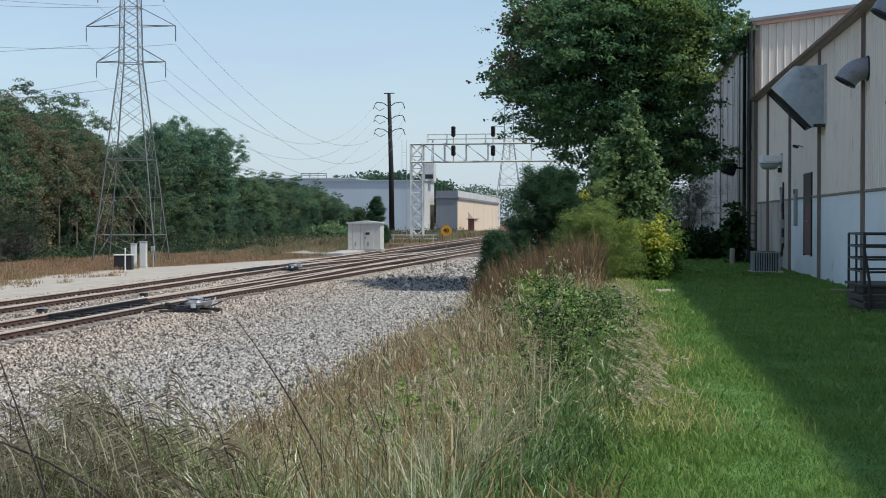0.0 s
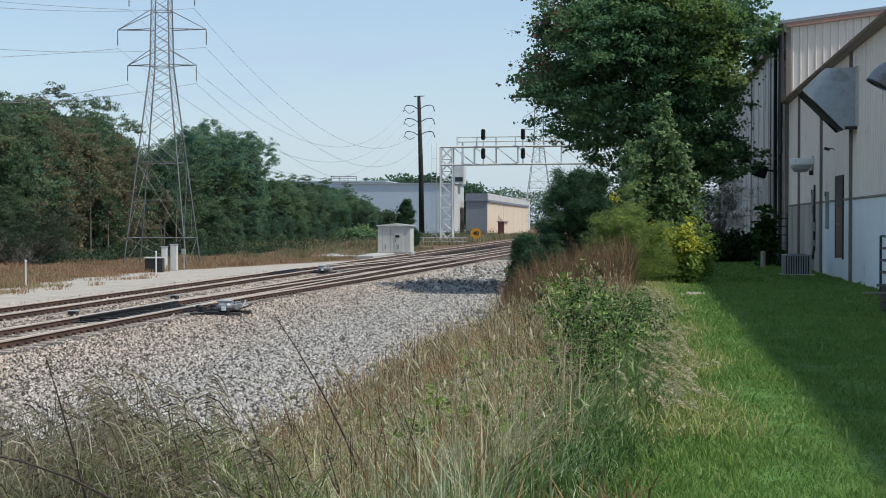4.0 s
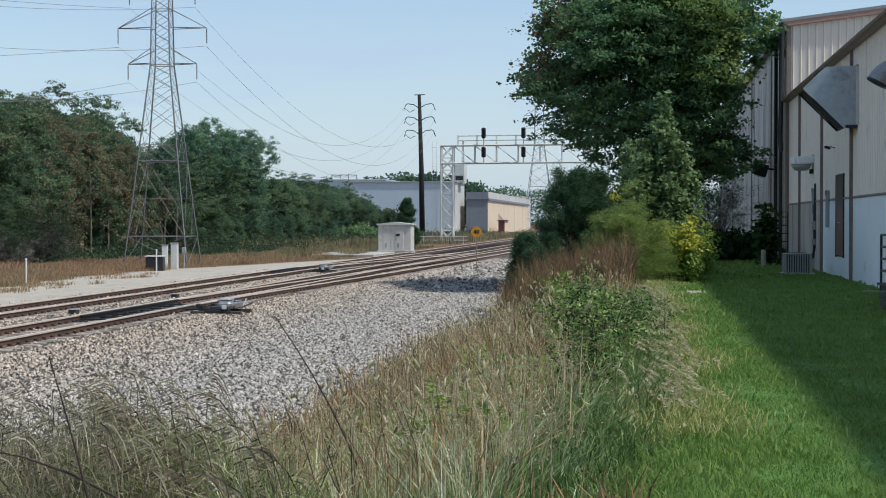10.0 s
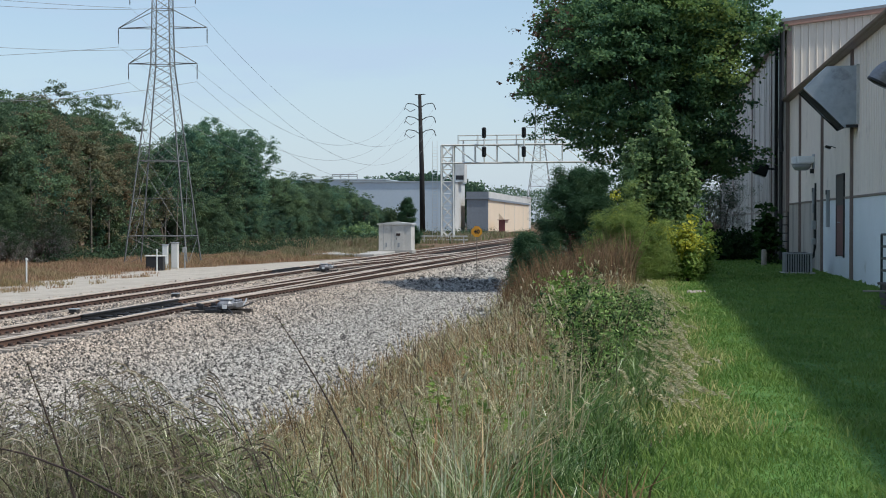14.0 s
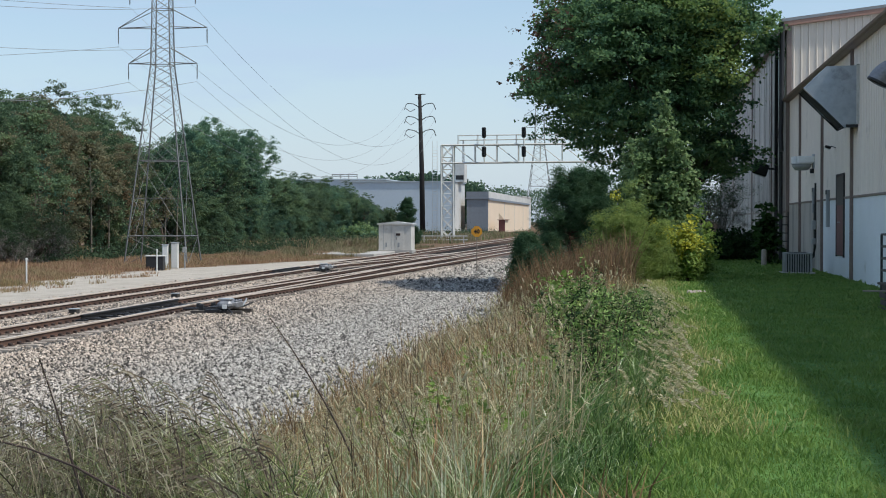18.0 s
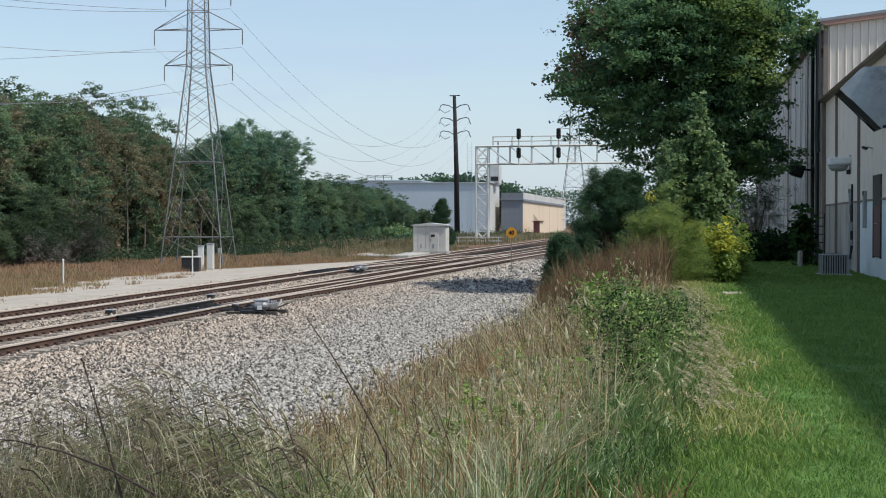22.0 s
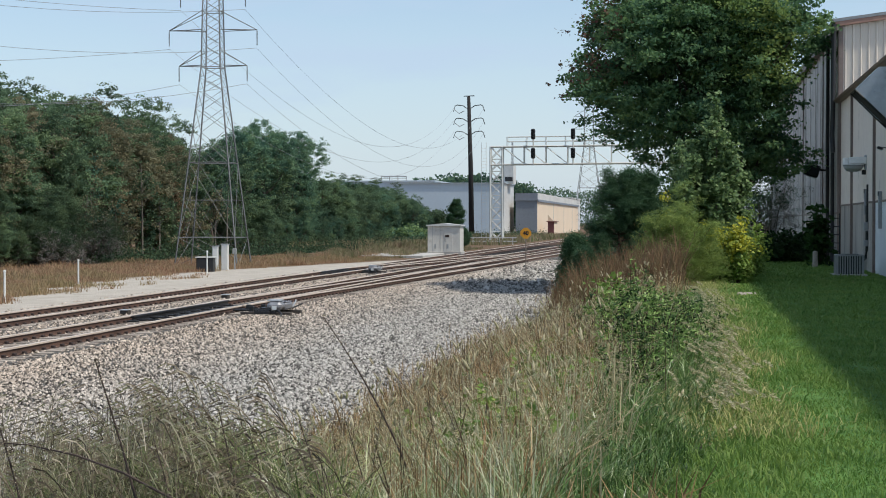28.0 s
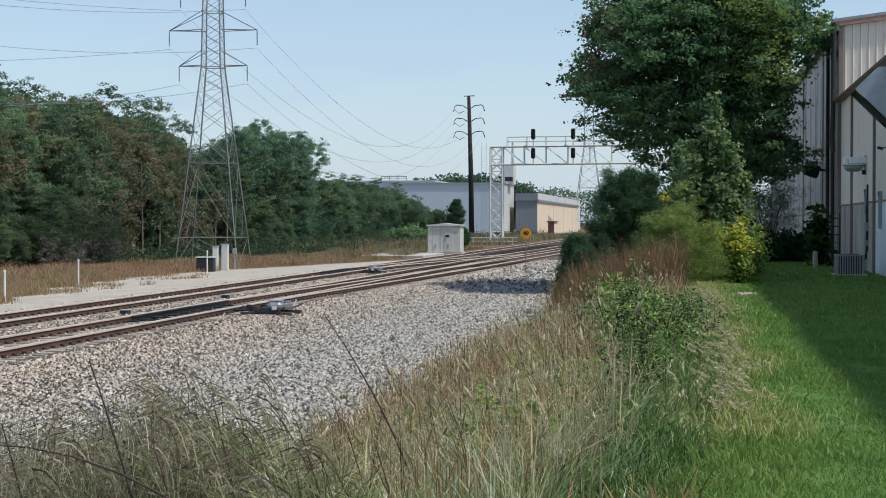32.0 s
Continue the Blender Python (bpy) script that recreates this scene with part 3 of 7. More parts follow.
def low_warehouse():
    b = thing("metal_warehouse", "long beige ribbed-metal warehouse with white painted masonry base", "warehouse", (0, 0, 0))
    ends = (2.0,) + COLUMNS + (65.0,)
    for y0, y1 in zip(ends, ends[1:]):
        holes = (47.0, 48.9) if y0 == 45.2 else None
        part("siding_panel", siding_panel(WALL, y0, y1, 2.3, EAVE), SIDING, b, "beige ribbed metal siding, streaked")
        if holes:
            base = Shape().span(WALL - 0.02, WALL + 0.18, y0, holes[0], -0.3, 2.28).span(WALL - 0.02, WALL + 0.18, holes[1], y1, -0.3, 2.28).span(WALL - 0.02, WALL + 0.18, holes[0], holes[1], -0.3, 0.6)
        else:
            base = Shape().span(WALL - 0.02, WALL + 0.18, y0, y1, -0.3, 2.28)
        part("base_wall", base, WHITEBLOCK if y0 < 52 else SIDING_SHADED, b, "white painted masonry base, stained low down" if y0 < 52 else "dull beige base")
        part("band", Shape().span(WALL - 0.05, WALL, y0, y1, 2.27, 2.335, 0.01), TRIM, b)
    for y in COLUMNS + (64.8,):
        s = Shape().span(WALL - 0.09, WALL - 0.022, y - 0.07, y + 0.07, -0.2, EAVE - 0.05, 0.012)
        s.span(WALL - 0.105, WALL - 0.09, y - 0.07, y - 0.04, -0.2, EAVE - 0.1).span(WALL - 0.105, WALL - 0.09, y + 0.04, y + 0.07, -0.2, EAVE - 0.1)
        part("downspout_column", s, TRIM, b, "brown-grey folded metal column cover")
    roof = Shape().add([(WALL - 0.21, 1.8, EAVE), (WALL - 0.21, 65.0, EAVE), (30, 65.0, EAVE + 2.4), (30, 1.8, EAVE + 2.4),
                        (WALL - 0.21, 1.8, EAVE + 0.06), (WALL - 0.21, 65.0, EAVE + 0.06), (30, 65.0, EAVE + 2.46), (30, 1.8, EAVE + 2.46)],
                       [(0, 1, 2, 3), (4, 7, 6, 5), (0, 4, 5, 1), (1, 5, 6, 2), (2, 6, 7, 3), (3, 7, 4, 0)])
    part("roof", roof, ROOFMETAL, b, "low-pitched grey metal roof")
    gut = Shape().add([(WALL - 0.22, 1.8, EAVE - 0.05), (WALL - 0.22, 65.0, EAVE - 0.05), (WALL - 0.30, 65.0, EAVE - 0.03), (WALL - 0.30, 1.8, EAVE - 0.03),
                       (WALL - 0.22, 1.8, EAVE + 0.03), (WALL - 0.22, 65.0, EAVE + 0.03), (WALL - 0.33, 65.0, EAVE + 0.03), (WALL - 0.33, 1.8, EAVE + 0.03)],
                      [(0, 1, 2, 3), (4, 7, 6, 5), (0, 4, 5, 1), (1, 5, 6, 2), (2, 6, 7, 3), (3, 7, 4, 0)])
    part("gutter", gut, TRIM, b, "dark box gutter along the eave")
    part("soffit", Shape().span(WALL - 0.22, WALL, 2.0, 65.0, EAVE - 0.06, EAVE - 0.012), TRIM, b)
    part("end_wall", Shape().span(WALL + 0.13, 30, 2.0, 2.2, -0.3, EAVE), SIDING, b)
    part("back_wall", Shape().span(29.8, 30, 2.2, 64.8, -0.3, EAVE + 2.3), SIDING, b)
    d = part("door", Shape().span(WALL - 0.045, WALL + 0.06, 47.12, 48.78, 0.62, 2.95, 0.01), DOORRED, b, "dark red steel door above ground level")
    part("upper_panel", Shape().span(WALL - 0.056, WALL - 0.046, 47.16, 48.74, 2.1, 2.93), BLACKSTEEL, d, "dark upper panel")
    fr = Shape().span(WALL - 0.06, WALL + 0.1, 47.02, 47.12, 0.58, 3.02).span(WALL - 0.06, WALL + 0.1, 48.78, 48.88, 0.58, 3.02).span(WALL - 0.06, WALL + 0.1, 47.12, 48.78, 2.95, 3.02)
    part("door_frame", fr, BLACKSTEEL, d)
    part("handle", Shape().tube([(WALL - 0.04, 47.9, 1.6), (WALL - 0.1, 47.9, 1.6), (WALL - 0.1, 48.02, 1.6)], 0.015, 6), GALV, d)
    for y, z0, z1, w in ((50.85, 1.45, 2.6, 0.28), (55.0, 1.9, 2.75, 0.18)):
        part("panel_box", Shape().span(WALL - 0.12, WALL - 0.021, y - w / 2, y + w / 2, z0, z1, 0.01), ACGREY, b, "grey metal wall box")
        part("dark_vent", Shape().span(WALL - 0.13, WALL - 0.121, y - w / 2, y + w / 2, z1 - 0.14, z1), BLACKSTEEL, b)


def tall_warehouse():
    b = thing("tall_metal_building", "tall tan ribbed-metal building with red-brown roof trim", "warehouse", (0, 0, 0))
    x0, y0, y1, eave = 5.70, 65.1, 121.0, 9.55
    cols = (65.3, 71.0, 73.0, 86.0, 104.0, 120.9)
    for a, c in zip(cols, cols[1:]):
        part("siding_panel", siding_panel(x0, a, c, 2.0, eave, 2.9), SIDING_SHADED, b, "stained beige metal siding, darkened for its shade")
        part("base_wall", Shape().span(x0 - 0.02, x0 + 0.15, a, c, -1.4, 1.98), SIDING_SHADED, b)
        part("band", Shape().span(x0 - 0.05, x0, a, c, 1.97, 2.05), TRIM, b)
    for y in cols:
        part("downspout_column", Shape().span(x0 - 0.07, x0 - 0.022, y - 0.07, y + 0.07, -1.2, eave - 0.05, 0.008), TRIM, b)
    # the end wall that looks over the low roof
    rise = 0.125
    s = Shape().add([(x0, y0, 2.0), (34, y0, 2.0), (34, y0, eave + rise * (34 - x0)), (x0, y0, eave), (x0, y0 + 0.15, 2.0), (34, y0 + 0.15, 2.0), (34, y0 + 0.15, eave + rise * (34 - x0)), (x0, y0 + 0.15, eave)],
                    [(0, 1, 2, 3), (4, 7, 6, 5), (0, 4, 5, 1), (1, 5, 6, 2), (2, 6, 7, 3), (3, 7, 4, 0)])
    part("gable_wall", s, SIDING_LIT, b, "sunlit tan ribbed gable siding")
    for i in range(34):
        x = x0 + 0.2 + i * 0.30
        zt = eave + rise * (x - x0) - 0.16
        r = Shape().add([(x - 0.04, y0, 6), (x - 0.015, y0 - 0.03, 6), (x + 0.015, y0 - 0.03, 6), (x + 0.04, y0, 6), (x - 0.04, y0, zt), (x - 0.015, y0 - 0.03, zt), (x + 0.015, y0 - 0.03, zt), (x + 0.04, y0, zt)],
                        [(0, 1, 5, 4), (1, 2, 6, 5), (2, 3, 7, 6), (4, 5, 6, 7)])
        part("rib", r, SIDING_LIT, b)

    def slope(xa, xb, ya, yb, lo, hi):
        za, zb = eave + rise * (xa - x0), eave + rise * (xb - x0)
        return Shape().add([(xa, ya, za + lo), (xb, ya, zb + lo), (xb, yb, zb + lo), (xa, yb, za + lo), (xa, ya, za + hi), (xb, ya, zb + hi), (xb, yb, zb + hi), (xa, yb, za + hi)],
                           [(0, 1, 2, 3), (4, 7, 6, 5), (0, 4, 5, 1), (1, 5, 6, 2), (2, 6, 7, 3), (3, 7, 4, 0)])
    part("roof", slope(x0 - 0.28, 34, y0 - 0.22, y1 + 0.3, 0.04, 0.16), ROOFMETAL, b, "grey metal roof edge")
    part("rake_trim", slope(x0 - 0.2, 34, y0 - 0.2, y0 - 0.02, -0.14, 0.035), REDTRIM, b, "faded red rake trim")
    part("eave_trim", Shape().span(x0 - 0.28, x0 - 0.05, y0 - 0.2, y1, eave - 0.32, eave - 0.08), TRIM, b, "dark overhanging eave")
    part("corner_trim", Shape().span(x0 - 0.06, x0 + 0.12, y0 - 0.06, y0 - 0.032, 5.5, eave - 0.1), TRIM, b)
    part("back_wall", Shape().span(33.8, 34, y0 + 0.2, y1, -1.3, eave + 6), SIDING, b)
    part("far_end_wall", Shape().span(x0 + 0.2, 33.8, y1 - 0.2, y1, -1.3, eave), SIDING, b)
    for yy in (66.8, 69.2):
        part("downspout", Shape().tube([(x0 - 0.14, yy, eave - 0.2), (x0 - 0.14, yy, -0.6)], 0.075, 8), BLACKSTEEL, b, "dark upright downspout")
    dn = Shape().tube([(x0 - 0.25, 64.85, eave - 0.1), (x0 - 0.3, 64.85, 5.6), (x0 - 0.32, 64.8, 5.1), (x0 - 0.3, 64.7, 4.4)], 0.09, 8)
    part("downspout", dn, BLACKSTEEL, b, "dark leaning downspout")


low_warehouse()
tall_warehouse()


def exhaust_hood():
    """A big sheet-metal weather hood: side plates, sloped top, and an open mouth that looks down and outward."""
    y, w = 44.15, 1.25
    h = thing("exhaust_hood", "large weathered sheet-metal exhaust hood on the warehouse wall", "exhaust hood", (WALL - 0.03, y, 4.25))
    top, brow, lip = (-0.83, 1.55), (-1.445, 0.95), (-0.39, -0.10)
    side = [(0, 0.02), (0, 1.57), top, brow, lip]
    for yy, label in ((0.0, "grey side plate with a blue sheen"), (w, "")):
        part("side_plate", Shape().plate([(x, yy, z) for x, z in side], 0.02), HOODMETAL, h, label)
    part("top_plate", Shape().plate([(0, 0.01, 1.57), (0, w - 0.01, 1.57), (top[0], w - 0.01, top[1]), (top[0], 0.01, top[1])], 0.02), HOODMETAL, h)
    part("sloped_plate", Shape().plate([(top[0], 0.01, top[1]), (top[0], w - 0.01, top[1]), (brow[0], w - 0.01, brow[1]), (brow[0], 0.01, brow[1])], 0.02), HOODMETAL, h)
    part("mouth_lip", Shape().tube([(brow[0], 0, brow[1]), (lip[0], 0, lip[1]), (lip[0], w, lip[1]), (brow[0], w, brow[1]), (brow[0], 0, brow[1])], 0.033, 4), BLACKSTEEL, h, "black mouth edge")
    # near-black plate across the opening, painted shade in place of a hollow
    part("mouth_shade", Shape().plate([(brow[0] + 0.04, 0.03, brow[1]), (brow[0] + 0.04, w - 0.03, brow[1]), (lip[0], w - 0.03, lip[1] + 0.04), (lip[0], 0.03, lip[1] + 0.04)], 0.02), DARKVOID, h, "dark plate for the unlit mouth")
    part("wall_flange", Shape().span(-0.05, 0.03, -0.05, -0.012, 0.0, 1.6).span(-0.05, 0.02, -0.05, w + 0.05, 1.575, 1.61), PALEMETAL, h, "thin bright edge strip")
    part("bracket", Shape().span(-0.32, 0.0, -0.02, 0.12, -0.09, -0.01, 0.01), BLACKSTEEL, h)


def elbow_duct(y, z, r=0.25, bend=65, reach=0.55):
    """A round duct that leaves the wall and turns downward."""
    h = thing("elbow_exhaust_duct", "round grey sheet-metal exhaust elbow pointing down", "exhaust duct", (WALL - 0.03, y, z), group="round exhaust elbows on the wall")
    pts = [(-reach * math.sin(radians(bend * i / 8)), 0, -reach * (1 - math.cos(radians(bend * i / 8)))) for i in range(9)]
    part("elbow", Shape().tube(pts, r, 20, caps=False), DUCTMETAL, h, "dull grey rolled sheet-metal elbow", smooth=True)
    e, d = Vector(pts[-1]), (Vector(pts[-1]) - Vector(pts[-2])).normalized()
    # near-black disc closes the pipe: its unlit inside as colour
    part("mouth", Shape().tube([e - d * 0.02, e - d * 0.01], r * 0.95, 20), DARKVOID, h, "dark disc for the unlit inside")
    part("rim", Shape().tube([e - d * 0.03, e + d * 0.015], r * 1.02, 20, caps=False), BLACKSTEEL, h)
    part("wall_flange", Shape().tube([(-0.015, 0, 0), (0.02, 0, 0)], r + 0.035, 20), BLACKSTEEL, h, "thin dark wall flange")
    for k in (3, 6):
        a = Vector(pts[k])
        part("seam", Shape().tube([a, a + (Vector(pts[k + 1]) - a).normalized() * 0.012], r * 1.012, 20, caps=False), DUCTMETAL, h)


exhaust_hood()
elbow_duct(37.0, 5.07)
elbow_duct(31.9, 5.93, 0.26)


def wall_lamp(y, z, big=1.0):
    h = thing("wall_lamp", "small dark floodlight on a wall bracket", "wall lamp", (WALL - 0.03, y, z), group="floodlights on the wall")
    part("arm", Shape().tube([(0, 0, 0), (-0.25 * big, 0, 0.05)], 0.025 * big, 6), BLACKSTEEL, h)
    part("housing", Shape().box(-0.38 * big, 0, 0.02, 0.32 * big, 0.3 * big, (0.13 if big < 1.5 else 0.27) * big, 0.03, Matrix.Rotation(radians(18), 4, "Y")), BLACKSTEEL, h)
    part("lens", Shape().box(-0.40 * big, 0, (-0.06 if big < 1.5 else -0.14) * big, 0.26 * big, 0.24 * big, 0.012, 0, Matrix.Rotation(radians(18), 4, "Y")), PALEMETAL, h)


wall_lamp(49.2, 3.84, 0.6)
wall_lamp(70.2, 3.85, 1.9)
wall_lamp(31.2, 3.85)


def roof_fan():
    h = thing("wall_fan", "white domed exhaust fan on a wall bracket", "exhaust fan", (WALL - 0.03, 55.4, 3.46))
    h.scale = (0.66, 0.66, 0.55)
    part("bracket", Shape().span(-0.06, 0.02, -0.3, 0.3, -0.1, 0.8), GALV, h)
    part("housing", Shape().box(-0.42, 0, 0.47, 0.86, 0.72, 0.42, 0.05), WHITEPLASTIC, h, "white box housing")
    part("rim", Shape().tube([(-0.62, 0, 0.20), (-0.62, 0, 0.26)], 0.56, 18), PALEMETAL, h, "pale rim")
    part("bowl", Shape().tube([(-0.62, 0, -0.20), (-0.62, 0, -0.16), (-0.62, 0, 0.0), (-0.62, 0, 0.20)], [0.20, 0.34, 0.46, 0.52], 18), ACGREY, h, "grey rounded bowl", smooth=True)
    part("cap", Shape().tube([(-0.98, 0, 0.28), (-0.98, 0, 0.60), (-0.98, 0, 0.66)], [0.17, 0.17, 0.12], 14), WHITEPLASTIC, h, "white cylindrical cap")
    part("duct_stub", Shape().span(-0.2, 0.0, -0.1, 0.1, -0.38, -0.1), BLACKSTEEL, h)


roof_fan()


def ac_unit():
    h = thing("air_conditioner", "grey louvred air-conditioning condenser on a slab", "air conditioner", (4.72, 50.6, -0.02))
    h.scale = (0.87, 0.87, 0.70)
    part("slab", Shape().box(0, 0, 0.03, 1.2, 1.2, 0.14, 0.02), CONCRETE, h)
    part("casing", Shape().box(0, 0, 0.50, 0.86, 0.86, 0.78, 0.03), DARKVOID, h, "dark coil behind the louvres")
    for i in range(11):
        for sx, sy in ((1, 0), (-1, 0), (0, 1), (0, -1)):
            k = -0.42 + i * 0.084
            s = Shape().box(sx * 0.45 + (0 if sx else k), sy * 0.45 + (0 if sy else k), 0.5, 0.03 if sx else 0.045, 0.03 if sy else 0.045, 0.8)
            part("louvre", s, ACGREY, h)
    for sx in (-1, 1):
        for sy in (-1, 1):
            part("corner_post", Shape().box(sx * 0.45, sy * 0.45, 0.5, 0.07, 0.07, 0.84, 0.01), ACGREY, h)
    part("lid", Shape().box(0, 0, 0.93, 0.98, 0.98, 0.06, 0.02), ACGREY, h, "grey top lid")
    part("fan_guard", Shape().tube([(0, 0, 0.96), (0, 0, 0.985)], [0.38, 0.30], 16), BLACKSTEEL, h)
    p = thing("conduit_run", "dark cables and conduit running down the wall", "conduit", (WALL - 0.06, 54.6, 0))
    for dy, z1, lab in ((0.0, 2.9, ""), (0.25, 2.2, "")):
        part("conduit", Shape().tube([(0, dy, z1), (0, dy, 0.75), (-0.03, dy + 0.1, 0.45), (-0.25, dy + 0.9, 0.16), (-0.4, dy + 2.0, 0.12)], 0.035, 6), BLACKSTEEL, p, lab)
    part("junction_box", Shape().box(-0.04, 0.1, 1.5, 0.12, 0.35, 0.3, 0.01), ACGREY, p)
    part("junction_box", Shape().box(-0.04, 0.1, 0.95, 0.12, 0.4, 0.2, 0.01), ACGREY, p)
    s = thing("wall_ladder", "black steel ladder against the shaded wall", "ladder", (5.35, 63.6, -0.1), -70)
    for yy in (-0.25, 0.25):
        part("rail", Shape().tube([(0, yy, 0), (0, yy, 2.1)], 0.03, 6), BLACKSTEEL, s)
    for k in range(6):
        part("rung", Shape().tube([(0, -0.25, 0.3 + k * 0.32), (0, 0.25, 0.3 + k * 0.32)], 0.02, 6), BLACKSTEEL, s)


ac_unit()


def side_deck():
    """The loading landing by the wall, with its black pipe rail."""
    x0, x1, y0, y1, top = 4.44, WALL - 0.13, 29.0, 30.95, 0.49
    d = thing("side_landing", "low dark timber landing with black pipe railing beside the warehouse", "landing", (0, 0, 0))
    n = 12
    for i in range(n):
        a = y0 - 0.05 + (y1 - y0 + 0.05) * i / n
        part("deck_board", Shape().span(x0 - 0.07, x1, a + 0.006, a + (y1 - y0 + 0.05) / n - 0.006, top - 0.045, top, 0.006), DECKWOOD, d)
    for z, out in ((0.335, 0.0), (0.20, 0.03), (0.065, 0.01), (-0.07, 0.05)):
        part("skirt_board", Shape().span(x0 - out, x0 + 0.045 - out, y0 - out, y1, z, z + 0.10, 0.006), DECKWOOD, d)
        part("skirt_board", Shape().span(x0 + 0.05 - out, x1, y0 - out, y0 + 0.045 - out, z, z + 0.10, 0.006), DECKWOOD, d)
        part("batten", Shape().span(x0 + 0.01, x1, y0 + 0.02, y0 + 0.06, z - 0.03, z), TIE, d, "pale weathered batten")
    part("backing", Shape().span(x0 + 0.07, x1, y0 + 0.07, y1 - 0.02, -0.1, top - 0.05), DECKWOOD, d)
    part("projecting_board", Shape().span(x0 - 0.42, x0 + 0.02, 30.2, 30.34, 0.335, 0.36, 0.004), TIE, d, "pale loose board end sticking out")
    for x, y, r in ((x0, y0, 0.027), (x0, y0 + 0.95, 0.022), (x0, y1 - 0.06, 0.024), (x1 - 0.05, y0, 0.024), (x1 - 0.05, y1 - 0.06, 0.024)):
        part("rail_post", Shape().tube([(x, y, top - 0.16), (x, y, top + 0.90)], r, 8), BLACKSTEEL, d)
    for z in (0.225, 0.45, 0.675, 0.90):
        for line in ([(x0, y0, top + z), (x0, y1 - 0.06, top + z)], [(x0, y0, top + z), (x1 - 0.05, y0, top + z)], [(x0, y1 - 0.06, top + z), (x1 - 0.05, y1 - 0.06, top + z)]):
            part("rail", Shape().tube(line, 0.02, 8), BLACKSTEEL, d, "black pipe rail")
    part("brace", Shape().tube([(x0 + 0.09, y0 - 0.07, 0.0), (x0 + 0.08, y0 - 0.06, 0.55), (x0 - 0.02, y0 - 0.05, top + 0.68)], 0.028, 6), BLACKSTEEL, d, "leaning black upright")


side_deck()

# ---- railway ----
RAIL_TOP = -0.90


def centre_a(y):
    return -18.42 + 0.0 * y


def centre_b(y):
    return -14.50 + 0.011 * max(0.0, y - 90)


def centre_c(y):
    return float(near_rail(y)) - 0.75


def cross_ab(y):
    t = float(smoothstep(84, 132, y))
    return centre_a(y) * (1 - t) + centre_b(y) * t


RAIL_PROFILE = tuple((1.12 * a, b) for a, b in ((-0.07, -0.18), (0.07, -0.18), (0.07, -0.165), (0.012, -0.15), (0.012, -0.05), (0.036, -0.04), (0.036, -0.004), (0.030, 0.0), (-0.030, 0.0), (-0.036, -0.004), (-0.036, -0.04), (-0.012, -0.05), (-0.012, -0.15), (-0.07, -0.165)))


def rail_shape(line, off, y0, y1, step=3.0, rise=0.0):
    s, k = Shape(), len(RAIL_PROFILE)
    ys = np.linspace(y0, y1, max(2, int((y1 - y0) / step)))
    vs = [(line(y) + off + px, y, RAIL_TOP + rise + pz) for y in ys for px, pz in RAIL_PROFILE]
    fs, sl = [], []
    for i in range(len(ys) - 1):
        for j in range(k):
            fs.append((i * k + j, i * k + (j + 1) % k, (i + 1) * k + (j + 1) % k, (i + 1) * k + j))
            sl.append(1 if j in (5, 6, 7, 8) else 0)
    s.add(vs, fs)
    s.k = sl
    return s


TIE_MESH = Shape().box(0, 0, 0, 2.6, 0.23, 0.17, 0.012).mesh("tie", TIE)
CLIP = Shape().box(0, 0, 0.012, 0.36, 0.17, 0.024, 0.0).box(-0.10, 0, 0.045, 0.075, 0.11, 0.055, 0.012).box(0.10, 0, 0.045, 0.075, 0.11, 0.055, 0.012)


def railway_track(name, label, line, y0, y1, near_from, near_to):
    t = thing(name, label, "railway track", (0, 0, 0), group="parallel railway tracks")
    for off in (-0.755, 0.755):
        part("rail", rail_shape(line, off, y0, y1), (RUST, RAILTOP), t, "rust-brown steel rail with a worn head")
    ys = np.arange(y0 + 0.2, y1, 0.5)
    rest = Shape()
    rng = random.Random(len(name))
    clips = {-0.755: Shape(), 0.755: Shape()}
    for y in ys:
        x = line(y)
        turn = rng.uniform(-1.2, 1.2)
        if near_from <= y <= near_to:
            o = new("tie", TIE_MESH)
            o.parent = t
            o.matrix_basis = pose(x + rng.uniform(-0.05, 0.05), y, RAIL_TOP - 0.246 + rng.uniform(-0.012, 0.003), 0, 0, turn)
        elif y < 130:
            rest.box(x, y, RAIL_TOP - 0.262, 2.6, 0.23, 0.17)
        if y < 110:
            for off, c in clips.items():
                c.add([(p[0] + x + off, p[1] + y, p[2] + RAIL_TOP - 0.18) for p in CLIP.v], CLIP.f)
    if rest.v:
        tagged(part("far_tie_rest", rest, TIE, t), kind="stuff")
    for c in clips.values():
        if c.v:
            tagged(part("fastener_strip", c, CLIPRUST, t, "row of dark rusty plates and clips"), kind="stuff")
    return t


railway_track("railway_track", "rusty near track on timber ties in crushed stone", centre_b, -30, 400, 24, 88)
railway_track("railway_track", "rusty second track on timber ties in pale stone", centre_a, -30, 400, 26, 90)
railway_track("railway_track", "diverging track curving away beyond the switch", centre_c, 47.5, 400, 60, 95)
railway_track("railway_track", "crossover track between the two main tracks", cross_ab, 86, 131, 90, 100)


